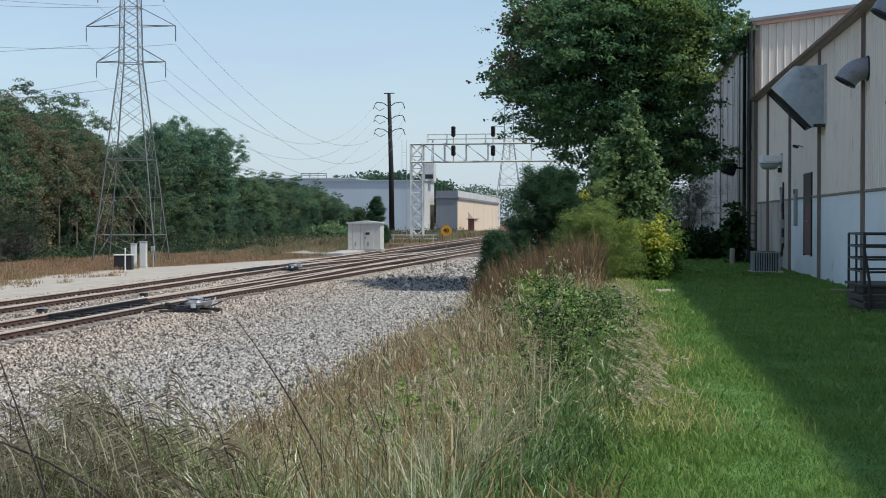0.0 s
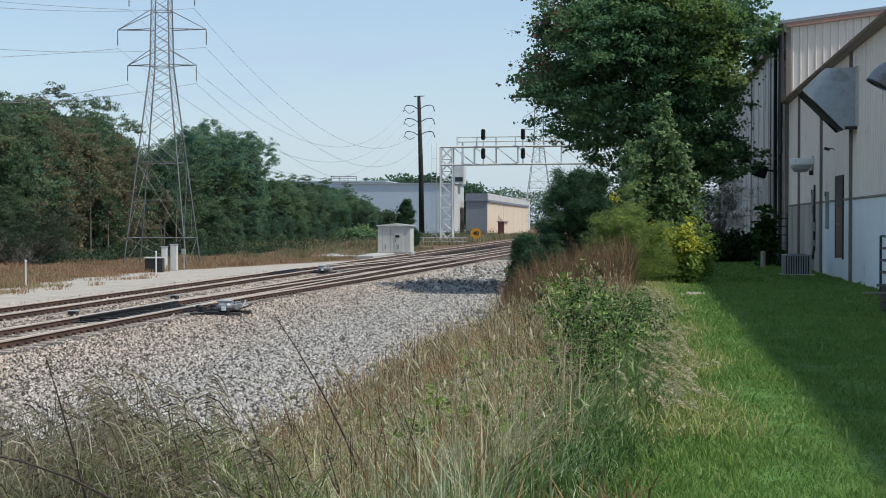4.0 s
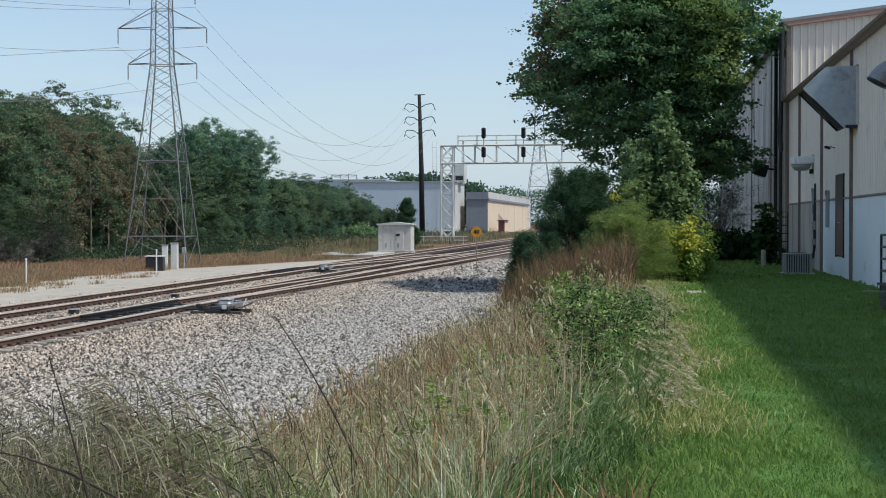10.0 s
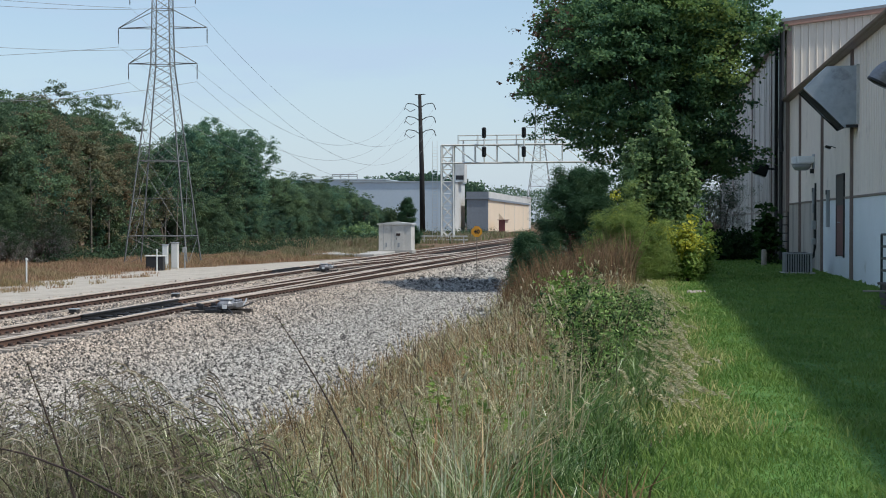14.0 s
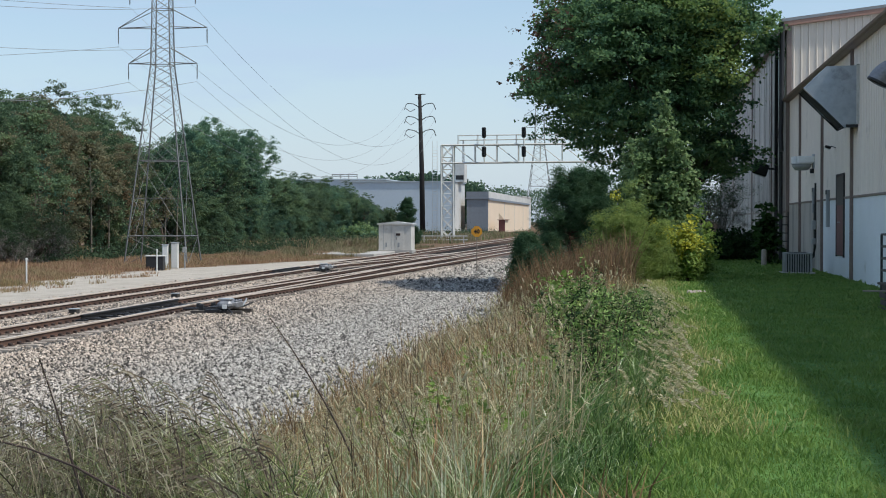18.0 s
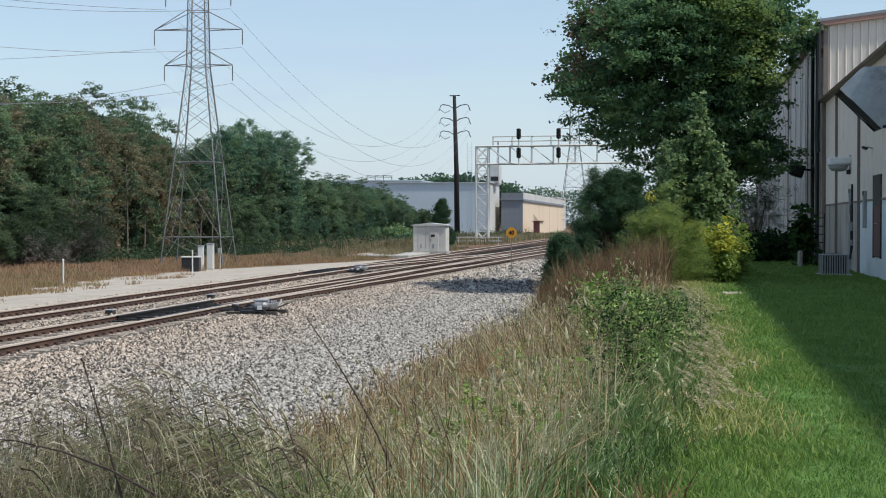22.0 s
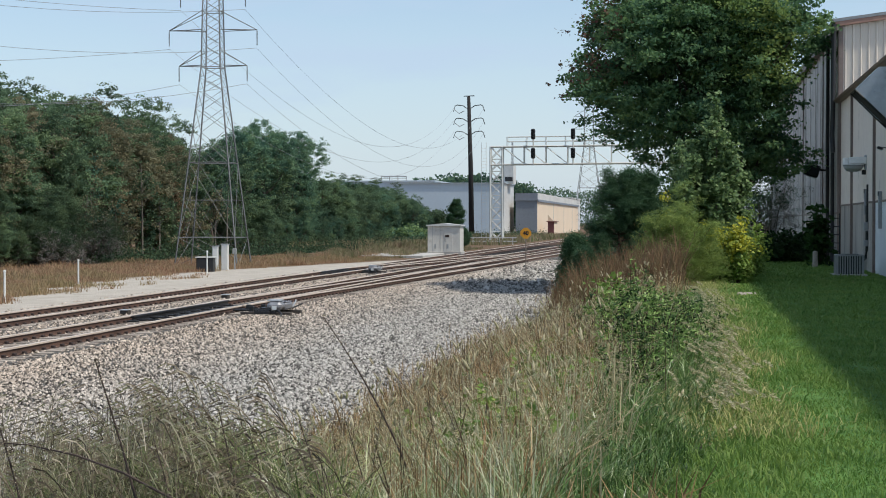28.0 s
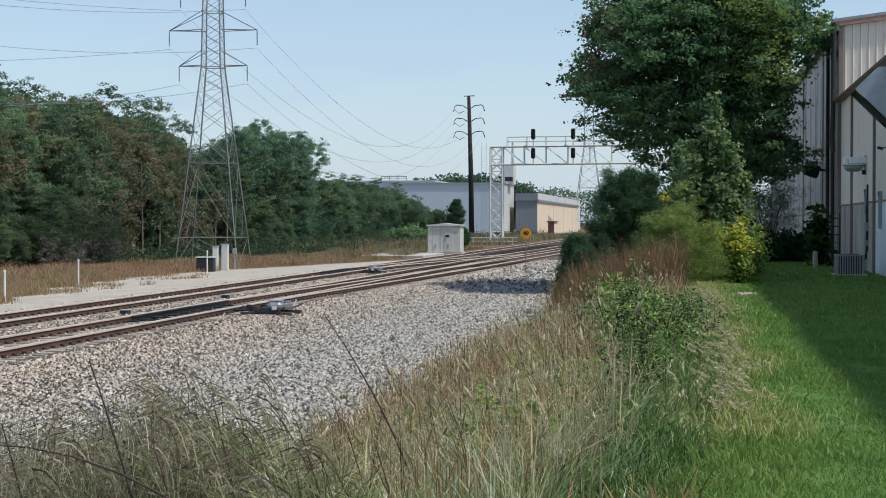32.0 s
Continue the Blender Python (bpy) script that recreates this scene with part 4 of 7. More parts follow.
def switch_points(line, y0, y1, x_off):
    t = thing("switch_points", "dark greased switch points and rods between the rails", "rail switch", (0, 0, 0), group="rail switches")
    for off in (-0.60, 0.60):
        part("point_blade", rail_shape(line, off + x_off, y0, y1, 2.0, 0.004), (BLACKSTEEL, BLACKSTEEL), t, "dark greased point rail")
    for y in np.arange(y0 + 0.3, y1, 1.1):
        part("switch_rod", Shape().box(line(y), y, RAIL_TOP - 0.12, 1.35, 0.06, 0.05, 0.01), BLACKSTEEL, t)
    for y in np.arange(y0, y1, 0.5):
        for off in (-0.6, 0.6):
            part("slide_plate", Shape().box(line(y) + off, y, RAIL_TOP - 0.155, 0.42, 0.22, 0.07, 0.01), BLACKSTEEL, t)


switch_points(centre_b, 41.5, 50.5, 0.05)
switch_points(centre_a, 80.5, 87.0, 0.05)


def switch_machine(x, y, rz):
    m = thing("switch_machine", "grey cast-metal switch machine beside the rail", "switch machine", (x, y, -1.10), rz, group="switch machines")
    m.scale = (0.9, 0.9, 0.9)
    for yy in (-0.75, 0.65):
        part("base_tie", Shape().box(-0.3, yy, 0.02, 1.7, 0.24, 0.16, 0.01), DECKWOOD, m)
    part("motor_case", Shape().box(0, -0.62, 0.30, 0.50, 0.62, 0.30, 0.11), DUCTMETAL, m, "rounded dull grey motor cover")
    part("motor_plate", Shape().box(0.02, -0.94, 0.24, 0.16, 0.02, 0.14, 0.004), WHITEPLASTIC, m, "small pale plate")
    part("gear_case", Shape().box(0, 0.15, 0.26, 0.54, 0.86, 0.24, 0.05), DUCTMETAL, m, "dull grey gear case")
    part("lid", Shape().box(-0.02, -0.60, 0.475, 0.44, 0.50, 0.05, 0.02), GALV, m, "bright lid")
    part("lid", Shape().box(0, 0.12, 0.40, 0.50, 0.74, 0.04, 0.015), DUCTMETAL, m, "weathered flat lid")
    for k in (-0.2, 0.12, 0.44):
        part("lid_bolt", Shape().tube([(0.2, k, 0.42), (0.2, k, 0.45)], 0.025, 6), BLACKSTEEL, m)
    part("end_cap", Shape().tube([(0, 0.58, 0.26), (0, 0.92, 0.26)], [0.17, 0.12], 12), BLACKSTEEL, m)
    part("hand_lever", Shape().tube([(0.24, 0.6, 0.2), (0.28, 0.85, 0.34), (0.28, 0.95, 0.42)], 0.03, 6), GALV, m, "pale hand lever")
    part("second_lever", Shape().tube([(0.26, 0.75, 0.18), (0.42, 1.3, 0.28)], 0.025, 6), BLACKSTEEL, m)
    for yy in (0.1, -0.15, 0.5):
        part("throw_rod", Shape().tube([(0, yy, 0.12), (-1.6, yy, 0.12)], 0.035, 6), BLACKSTEEL, m)
    for yy, zz in ((-1.05, 0.1), (0.9, 0.08), (1.2, 0.12)):
        part("tie_plate", Shape().box(-0.35, yy, zz, 0.5, 0.16, 0.10, 0.01), BLACKSTEEL, m)
    for xx, yy in ((-0.9, -0.4), (-0.8, 0.75), (-1.2, 0.35)):
        part("rod_lug", Shape().box(xx, yy, 0.18, 0.16, 0.14, 0.20, 0.02), BLACKSTEEL, m)
    part("rod_yoke", Shape().box(-0.62, 0.2, 0.14, 0.2, 0.5, 0.12, 0.02), BLACKSTEEL, m)
    part("cable_hose", Shape().tube([(0.1, -0.9, 0.2), (0.32, -1.1, 0.05), (0.36, -1.6, -0.1)], 0.035, 6), BLACKSTEEL, m)


switch_machine(-12.25, 46.6, 0)
switch_machine(-17.0, 84.6, 0)


def track_box(x, y):
    b = thing("track_box", "small grey metal connection box between the tracks", "connection box", (x, y, -1.12), group="connection boxes between the tracks")
    b.scale = (0.72, 0.72, 0.6)
    part("stake", Shape().tube([(0, 0, -0.1), (0, 0, 0.2)], 0.03, 6), BLACKSTEEL, b)
    part("case", Shape().box(0, 0, 0.2, 0.34, 0.42, 0.2, 0.03), DECKWOOD, b, "dark weathered case")
    part("lid", Shape().box(0, 0, 0.32, 0.38, 0.46, 0.04, 0.015), GALV, b, "dull pale lid")


track_box(-16.5, 44.9)
track_box(-16.45, 54.9)


def stones():
    """Loose crushed stone on the bed and the flat, thickest where it is nearest."""
    rng = np.random.default_rng(5)
    n = 165000
    y = 17 + 98 * rng.random(n) ** 1.8
    x = np.interp(rng.random(n), [0, 1], [-13.0, -4.1]) + rng.normal(0, 0.25, n)
    keep = x > near_rail(y) + np.where(y < 62, 0.56 + 0.42 * rng.random(n), 0.62)
    x2, y2 = rng.uniform(-17.2, -15.6, 5000), 30 + 50 * rng.random(5000) ** 1.3
    x3, y3 = rng.uniform(-21.0, -13.2, 7000), 28 + 60 * rng.random(7000) ** 1.3
    x4, y4 = rng.uniform(-10.8, -5.8, 2600), rng.uniform(66, 102, 2600)      # coarse rubble on the hump
    x, y = np.concatenate([x[keep], x2, x3, x4]), np.concatenate([y[keep], y2, y3, y4])
    n = len(x)
    r = rng.uniform(0.017, 0.036, n) * (1 + 0.4 * (rng.random(n) > 0.9)) * (0.92 + 0.0026 * y)
    r[-2600:] *= rng.uniform(1.2, 3.0, 2600)
    c = np.stack([x, y, ground_z(x, y) + r * rng.uniform(0.1, 0.7, n)], 1)
    octa = np.array([(1, 0, 0), (0, 1, 0), (-1, 0, 0), (0, -1, 0), (0, 0, 1)], dtype=float)
    v = octa[None] + rng.uniform(-0.4, 0.4, (n, 5, 3))
    a = rng.uniform(0, 2 * math.pi, n)
    ca, sa = np.cos(a)[:, None], np.sin(a)[:, None]
    v = np.stack([v[:, :, 0] * ca - v[:, :, 1] * sa, v[:, :, 0] * sa + v[:, :, 1] * ca, v[:, :, 2] * 0.95], 2) * r[:, None, None] + c[:, None]
    k = np.arange(n)[:, None] * 5
    t = np.concatenate([k + [0, 1, 4], k + [1, 2, 4], k + [2, 3, 4], k + [3, 0, 4]])
    tagged(new("crushed_stone", tri_mesh("crushed_stone", v.reshape(-1, 3), t, STONE)), "grey and white crushed railway stone", "gravel", kind="stuff")


stones()


def signal_hut():
    y = 131.0
    h = thing("signal_hut", "off-white metal signal hut with shallow roof beside the tracks", "equipment hut", (-20.35, y, -0.9))
    h.scale = (0.87, 0.9, 1.0)
    part("footing", Shape().box(0, 0, 0.0, 3.3, 2.4, 0.25, 0.02), CONCRETE, h)
    part("wall", Shape().box(0, 0, 1.15, 3.12, 2.2, 2.15, 0.03), HUTWHITE, h, "off-white painted sheet wall, rust-streaked")
    r = Shape().add([(-1.7, -1.25, 2.22), (1.7, -1.25, 2.22), (1.7, 1.25, 2.22), (-1.7, 1.25, 2.22), (-1.7, -1.25, 2.30), (1.7, -1.25, 2.30), (1.7, 1.25, 2.30), (-1.7, 1.25, 2.30), (0, -1.25, 2.46), (0, 1.25, 2.46)],
                    [(0, 3, 2, 1), (0, 1, 5, 8, 4), (2, 3, 7, 9, 6), (1, 2, 6, 5), (3, 0, 4, 7), (4, 8, 9, 7), (8, 5, 6, 9)])
    part("roof", r, PALEMETAL, h, "pale shallow gabled roof")
    d = part("door", Shape().box(0.45, -1.115, 1.1, 0.85, 0.04, 1.9, 0.015), HUTWHITE, h)
    part("door_vent", Shape().box(0.32, -1.145, 1.40, 0.40, 0.03, 0.20, 0.01), CLIPRUST, d, "dark rusty vent")
    for x, z, w in ((0.36, 0.55, 0.20), (-0.82, 0.55, 0.15)):
        part("low_vent", Shape().box(x, -1.142, z, w, 0.02, 0.36, 0.008), ACGREY, h, "grey low louvre")
    part("handle", Shape().box(0.14, -1.145, 1.05, 0.04, 0.04, 0.22, 0.01), BLACKSTEEL, d)
    for x in (-1.1, -0.35):
        part("seam", Shape().box(x, -1.108, 1.15, 0.03, 0.02, 2.1), ACGREY, h)


signal_hut()


def speed_sign():
    s = thing("speed_sign", "yellow clipped-corner railway speed sign reading 40 on a thin post", "speed sign", (-8.87, 85.0, -1.25))
    part("post", Shape().tube([(0, 0, -0.1), (0, 0, 2.35)], 0.03, 6), TIE, s, "thin rusty post")
    part("plate", Shape().plate([(0.10, -0.05, 2.60), (0.29, -0.05, 2.41), (0.29, -0.05, 2.21), (0.10, -0.05, 2.02), (-0.10, -0.05, 2.02), (-0.29, -0.05, 2.21), (-0.29, -0.05, 2.41), (-0.10, -0.05, 2.60)], 0.012), YELLOW, s, "yellow plate with clipped corners")
    text = bpy.data.curves.new("figures", "FONT")
    text.body, text.size, text.align_x, text.align_y, text.extrude = "40", 0.30, "CENTER", "CENTER", 0.004
    text.offset = 0.012
    tmp = bpy.data.objects.new("figures", text)
    me = bpy.data.meshes.new_from_object(tmp)
    bpy.data.objects.remove(tmp)
    me.materials.clear()
    me.materials.append(BLACKPAINT)
    o = new("figures", me)
    o.parent = s
    o.matrix_basis = pose(0, -0.058, 2.305, 90, 0, 0)
    tagged(o, "black figures 40")


speed_sign()


def marker_post(x, y, hgt):
    p = thing("marker_post", "thin white marker post in dry grass", "marker post", (x, y, float(ground_z(x, y))), group="white marker posts")
    part("shaft", Shape().tube([(0, 0, -0.2), (0, 0, hgt - 0.06)], 0.038, 8), WHITEPLASTIC, p)
    part("cap", Shape().tube([(0, 0, hgt - 0.06), (0, 0, hgt - 0.02), (0, 0, hgt)], [0.052, 0.052, 0.03], 8), WHITEPLASTIC, p)


marker_post(-25.9, 64.8, 1.15)
marker_post(-23.0, 51.0, 1.12)
marker_post(-26.05, 83.5, 1.2)


def trackside_cabinets():
    b = thing("waste_bin", "black square bin with white corner trim", "bin", (-26.65, 85.2, -1.12), 8)
    part("tub", Shape().box(0, 0, 0.40, 0.95, 0.8, 0.80, 0.04), BLACKSTEEL, b)
    part("rim", Shape().box(0, 0, 0.83, 1.05, 0.9, 0.06, 0.02), PALEMETAL, b, "pale rim")
    c = thing("equipment_cabinet", "tall pale grey metal equipment cabinet", "cabinet", (-26.45, 88.2, -1.12), 6)
    c.scale = (0.78, 0.85, 0.9)
    part("body", Shape().box(0, 0, 0.85, 0.48, 0.5, 1.6, 0.03), PALEMETAL, c)
    part("plinth", Shape().box(0, 0, 0.0, 0.56, 0.58, 0.16, 0.02), CONCRETE, c)
    part("door", Shape().box(0, -0.262, 0.85, 0.40, 0.02, 1.45, 0.005), PALEMETAL, c)
    part("hood", Shape().box(0, 0, 1.67, 0.56, 0.58, 0.05, 0.015), GALV, c)
    e = thing("equipment_cabinet", "narrow white metal cabinet with a sloped hood", "cabinet", (-26.95, 88.0, -1.12), 6)
    part("body", Shape().box(0, 0, 0.72, 0.32, 0.32, 1.3, 0.03), WHITEPLASTIC, e)
    part("plinth", Shape().box(0, 0, 0.0, 0.4, 0.4, 0.16, 0.02), CONCRETE, e)
    part("hood", Shape().box(0, 0, 1.39, 0.38, 0.38, 0.05, 0.015), GALV, e)
    g = thing("meter_post", "small grey meter box on a post", "meter box", (-26.0, 88.6, -1.12))
    part("post", Shape().tube([(0, 0, -0.1), (0, 0, 1.0)], 0.04, 6), GALV, g)
    part("box", Shape().box(0, -0.05, 1.1, 0.22, 0.16, 0.32, 0.02), ACGREY, g)
    k = thing("relay_platform", "low pale concrete pad by the service road", "concrete pad", (-22.7, 125.0, -1.15))
    part("slab", Shape().box(0, 0, 0.12, 4.8, 11.0, 0.30, 0.04), CONCRETE, k)


trackside_cabinets()


# ---- lines and towers ----
def pylon(name, label, x, y, z, half, top, waist, waist_half, arms, arm_z, size, panels, rz=0.0):
    """A square lattice tower: tapering body to the waist, a slim neck, cross-arms with hanging insulators."""
    p = thing(name, label, "pylon", (x, y, z), rz)

    def corner(sx, sy, h):
        if h < waist:
            w = half + (waist_half - half) * h / waist
        else:
            w = waist_half * (1 - 0.18 * (h - waist) / (top - waist))
        return Vector((sx * w, sy * w, h))
    hs = [waist * q for q in (0, 0.145, 0.52, 0.68, 0.79, 0.88, 0.945, 1.0)] + [waist + (top - waist) * (i + 1) / 8 for i in range(8)]
    for sx in (-1, 1):
        for sy in (-1, 1):
            part("leg", Shape().tube([corner(sx, sy, 0) - Vector((0, 0, 0.3)), corner(sx, sy, waist), corner(sx, sy, top)], [size * 0.9, size * 0.75, size * 0.6], 4), LATTICE, p, "bolted steel leg")
            part("footing", Shape().tube([corner(sx, sy, 0) - Vector((0, 0, 0.5)), corner(sx, sy, 0) + Vector((0, 0, 0.12))], size * 2.4, 8), CONCRETE, p)
    for i, (a, b) in enumerate(zip(hs, hs[1:])):
        for (ax, ay), (bx, by) in (((-1, -1), (1, -1)), ((1, -1), (1, 1)), ((1, 1), (-1, 1)), ((-1, 1), (-1, -1))):
            s = Shape()
            s.bar(corner(ax, ay, a), corner(bx, by, b), size * 0.34)
            s.bar(corner(bx, by, a), corner(ax, ay, b), size * 0.34)
            if i in (1, 2):
                m, k = (a + b) / 2, (corner(ax, ay, a) + corner(bx, by, b)) / 2
                s.bar(corner(ax, ay, m), k, size * 0.26)
                s.bar(corner(bx, by, m), k, size * 0.26)
                s.bar(corner(ax, ay, m), (corner(ax, ay, a) + corner(bx, by, a)) / 2, size * 0.26)
                s.bar(corner(bx, by, m), (corner(ax, ay, a) + corner(bx, by, a)) / 2, size * 0.26)
            if i in (0, 1, panels - 1) or i == 11:
                s.bar(corner(ax, ay, b), corner(bx, by, b), size * 0.6)
            part("bracing", s, LATTICE, p)
    for reach, h in zip(arms, arm_z):
        for sx in (-1, 1):
            s = Shape()
            w = corner(1, 1, h).x
            tip = Vector((sx * reach, 0, h))
            for sy in (-1, 1):
                s.bar(Vector((sx * w, sy * w, h)), tip, size * 0.6)
                s.bar(Vector((sx * w, sy * w, h + reach * 0.42)), tip, size * 0.6)
            s.bar(Vector((sx * w, -w, h)), Vector((sx * (w + reach) / 2, 0, h)), size * 0.4)
            arm = part("crossarm", s, LATTICE, p, "tapering lattice cross-arm")
            ins = Shape().tube([tip, tip - Vector((0, 0, 0.1))], 0.02, 6)
            k = 10
            ln = size * 17
            for j in range(k):
                zz = h - 0.1 - (ln - 0.15) * j / k
                ins.tube([(tip.x, 0, zz), (tip.x, 0, zz - ln / k * 0.75)], [size * 0.75, size * 0.35], 8)
            part("insulator", ins, INSUL, arm, "hanging insulator string")
    return p


PY = (-30.15, 98.0)
pylon("power_pylon", "weathered galvanised lattice power pylon behind the tracks", PY[0], PY[1], -1.15, 2.02, 18.2, 12.6, 0.61, (2.1, 2.84, 2.2), (17.4, 14.95, 12.7), 0.061, 7, 3)
pylon("power_pylon", "distant grey lattice power pylon", -29.2, 450.0, -1.2, 4.5, 35.0, 24.0, 1.4, (4.3, 4.3, 4.3), (32.5, 29.0, 25.5), 0.09, 7)


def steel_pole():
    p = thing("power_pole", "dark tapering steel power pole with three pairs of arms", "power pole", (-40.5, 290, -1.2))
    part("mast", Shape().tube([(0.25, 0, -0.5), (0.1, 0, 12), (-0.3, 0, 25.9)], [0.52, 0.45, 0.30], 12), DARKPOLE, p, smooth=True)
    part("top_arm", Shape().tube([(-1.2, 0, 25.9), (0.75, 0, 25.95)], 0.09, 6), DARKPOLE, p)
    for h in (24.0, 21.6, 19.2):
        for sx in (-1, 1):
            x0 = -0.25 if h > 22 else -0.2
            pts = [(x0, 0, h - 0.55), (x0 + sx * 1.1, 0, h + 0.15), (x0 + sx * 2.2, 0, h + 0.3), (x0 + sx * 2.55, 0, h + 0.1), (x0 + sx * 2.9, 0, h - 0.9)]
            part("arm", Shape().tube(pts, 0.085, 6), DARKPOLE, p, "upswept curved arm")
            if sx < 0:
                part("insulator", Shape().tube([(x0 - 2.75, 0, h - 0.5), (x0 - 1.8, 0, h - 1.25), (x0 - 0.9, 0, h - 0.8)], 0.07, 6), INSUL, p)


steel_pole()


def sag(a, b, drop, n=22):
    a, b = Vector(a), Vector(b)
    return [a.lerp(b, i / n) - Vector((0, 0, drop * 4 * (i / n) * (1 - i / n))) for i in range(n + 1)]


LEFT_SPAN = {(22.6, 1): (10.0, 4.5), (22.6, -1): (8.0, 2.6), (20.3, 1): (11.5, 5.0), (20.3, -1): (1.0, 2.5), (18.2, 1): (10.5, 6.0), (18.2, -1): (11.5, 6.5)}


def wires():
    z0 = -1.15
    ends = []
    for reach, h in ((2.1, 17.4), (2.84, 14.95), (2.2, 12.7)):
        for sx in (-1, 1):
            ends.append((PY[0] + sx * reach, PY[1], z0 + h - 1.16, sx))
    heights = (22.6, 22.6, 20.3, 20.3, 18.2, 18.2)
    drops = {22.6: (8.1, 7.9), 20.3: (8.0, 7.4), 18.2: (7.7, 7.2)}
    for (x, y, z, sx), hz in zip(ends, heights):
        whole("power_line", Shape().tube(sag((x, y, z), (-40.7 + sx * 2.8, 290, hz), drops[hz][sx < 0], 26), [0.010 + 0.014 * i / 26 for i in range(27)], 4), WIRE, "thin sagging overhead power line", "power line", group="overhead power lines")
        dz, drop = LEFT_SPAN[hz, sx]
        whole("power_line", Shape().tube(sag((x, y, z), (x - 46, y - 40, z + dz), drop, 24), 0.013, 4), WIRE, "thin sagging overhead power line", "power line", group="overhead power lines")


wires()


def signal_bridge():
    g = thing("signal_bridge", "silver lattice signal bridge spanning the tracks", "signal bridge", (0.35, 205, 0))
    base, low, high = -1.15, 9.05, 11.35
    xl = (-26.3, -24.75)
    ux, right = 0.075, 6.0
    for x in xl:
        for y in (-0.6, 0.6):
            part("tower_leg", Shape().bar((x, y, base), (x, y, high), 0.15), PALEMETAL, g, "silver tower leg")
    n = 8
    for i in range(n):
        a, b = base + (high - base) * i / n, base + (high - base) * (i + 1) / n
        for y in (-0.6, 0.6):
            part("tower_bracing", Shape().bar((xl[0], y, a), (xl[1], y, b), 0.07).bar((xl[1], y, a), (xl[0], y, b), 0.07).bar((xl[0], y, b), (xl[1], y, b), 0.06), PALEMETAL, g)
    for z in (low, high):
        for y in (-0.6, 0.6):
            part("chord", Shape().bar((xl[0], y, z), (right, y, z + 0.2), 0.15), PALEMETAL, g, "long silver truss chord")
    n = 11
    for i in range(n):
        a = xl[1] + (right - xl[1]) * i / n
        b = xl[1] + (right - xl[1]) * (i + 1) / n
        s = Shape()
        for y in (-0.6, 0.6):
            s.bar((a, y, high), (b, y, low + 0.1), 0.07).bar((b, y, low), (b, y, high), 0.08)
        s.bar((a, -0.6, low), (b, 0.6, low), 0.06)
        part("truss_bracing", s, PALEMETAL, g)
    part("walkway", Shape().span(xl[1], right, -0.5, 0.5, high - 0.02, high + 0.05), LATTICE, g, "grated walkway")
    for z in (0.65, 1.25):
        for y in (-0.6, 0.6):
            part("handrail", Shape().bar((xl[1] + 0.6, y, high + z), (right, y, high + z + 0.2), 0.06), PALEMETAL, g)
    for i in range(12):
        x = xl[1] + 0.6 + i * 2.5
        for y in (-0.6, 0.6):
            part("handrail_post", Shape().bar((x, y, high), (x, y, high + 1.3), 0.06), PALEMETAL, g)
    for x in (-20.7, -15.6):
        m = part("signal_mast", Shape().tube([(x, -0.95, low - 0.1), (x, -0.95, high + 2.1)], 0.09, 8), PALEMETAL, g)
        for z in (low + 1.4, high + 1.55):
            hd = part("signal_head", Shape().box(x, -1.25, z, 0.56, 0.30, 1.36, 0.18), SIGNALBLACK, m, "black signal head with round backplate")
            for k in (-0.45, 0.0, 0.45):
                part("visor", Shape().tube([(x, -1.4, z + k), (x, -1.72, z + k - 0.03)], 0.14, 10, caps=False), SIGNALBLACK, hd)
    for x in (xl[0] - 0.9,):
        for dx in (-0.3, 0.3):
            part("ladder_rail", Shape().bar((x + dx, 0, base), (x + dx, 0, high + 0.6), 0.035), PALEMETAL, g)
        for i in range(30):
            part("ladder_rung", Shape().bar((x - 0.3, 0, base + 0.4 + i * 0.41), (x + 0.3, 0, base + 0.4 + i * 0.41), 0.025), PALEMETAL, g)
    part("footing", Shape().box((xl[0] + xl[1]) / 2, 0, base + 0.1, 2.6, 2.2, 0.7, 0.05), CONCRETE, g)
    part("right_tower", Shape().bar((right, -0.6, base), (right, -0.6, high), 0.15).bar((right, 0.6, base), (right, 0.6, high), 0.15), PALEMETAL, g)
    r = thing("guard_rail", "low pale steel guard rail beside the track", "guard rail", (-27.0, 190.0, -1.15))
    for i in range(7):
        part("post", Shape().box(-4 + i * 1.6, 0, 0.45, 0.1, 0.1, 1.1), PALEMETAL, r)
    part("beam", Shape().box(0.8, -0.05, 0.95, 10.5, 0.08, 0.12), PALEMETAL, r)
    part("beam", Shape().box(0.8, -0.05, 0.5, 10.5, 0.08, 0.12), PALEMETAL, r)


signal_bridge()


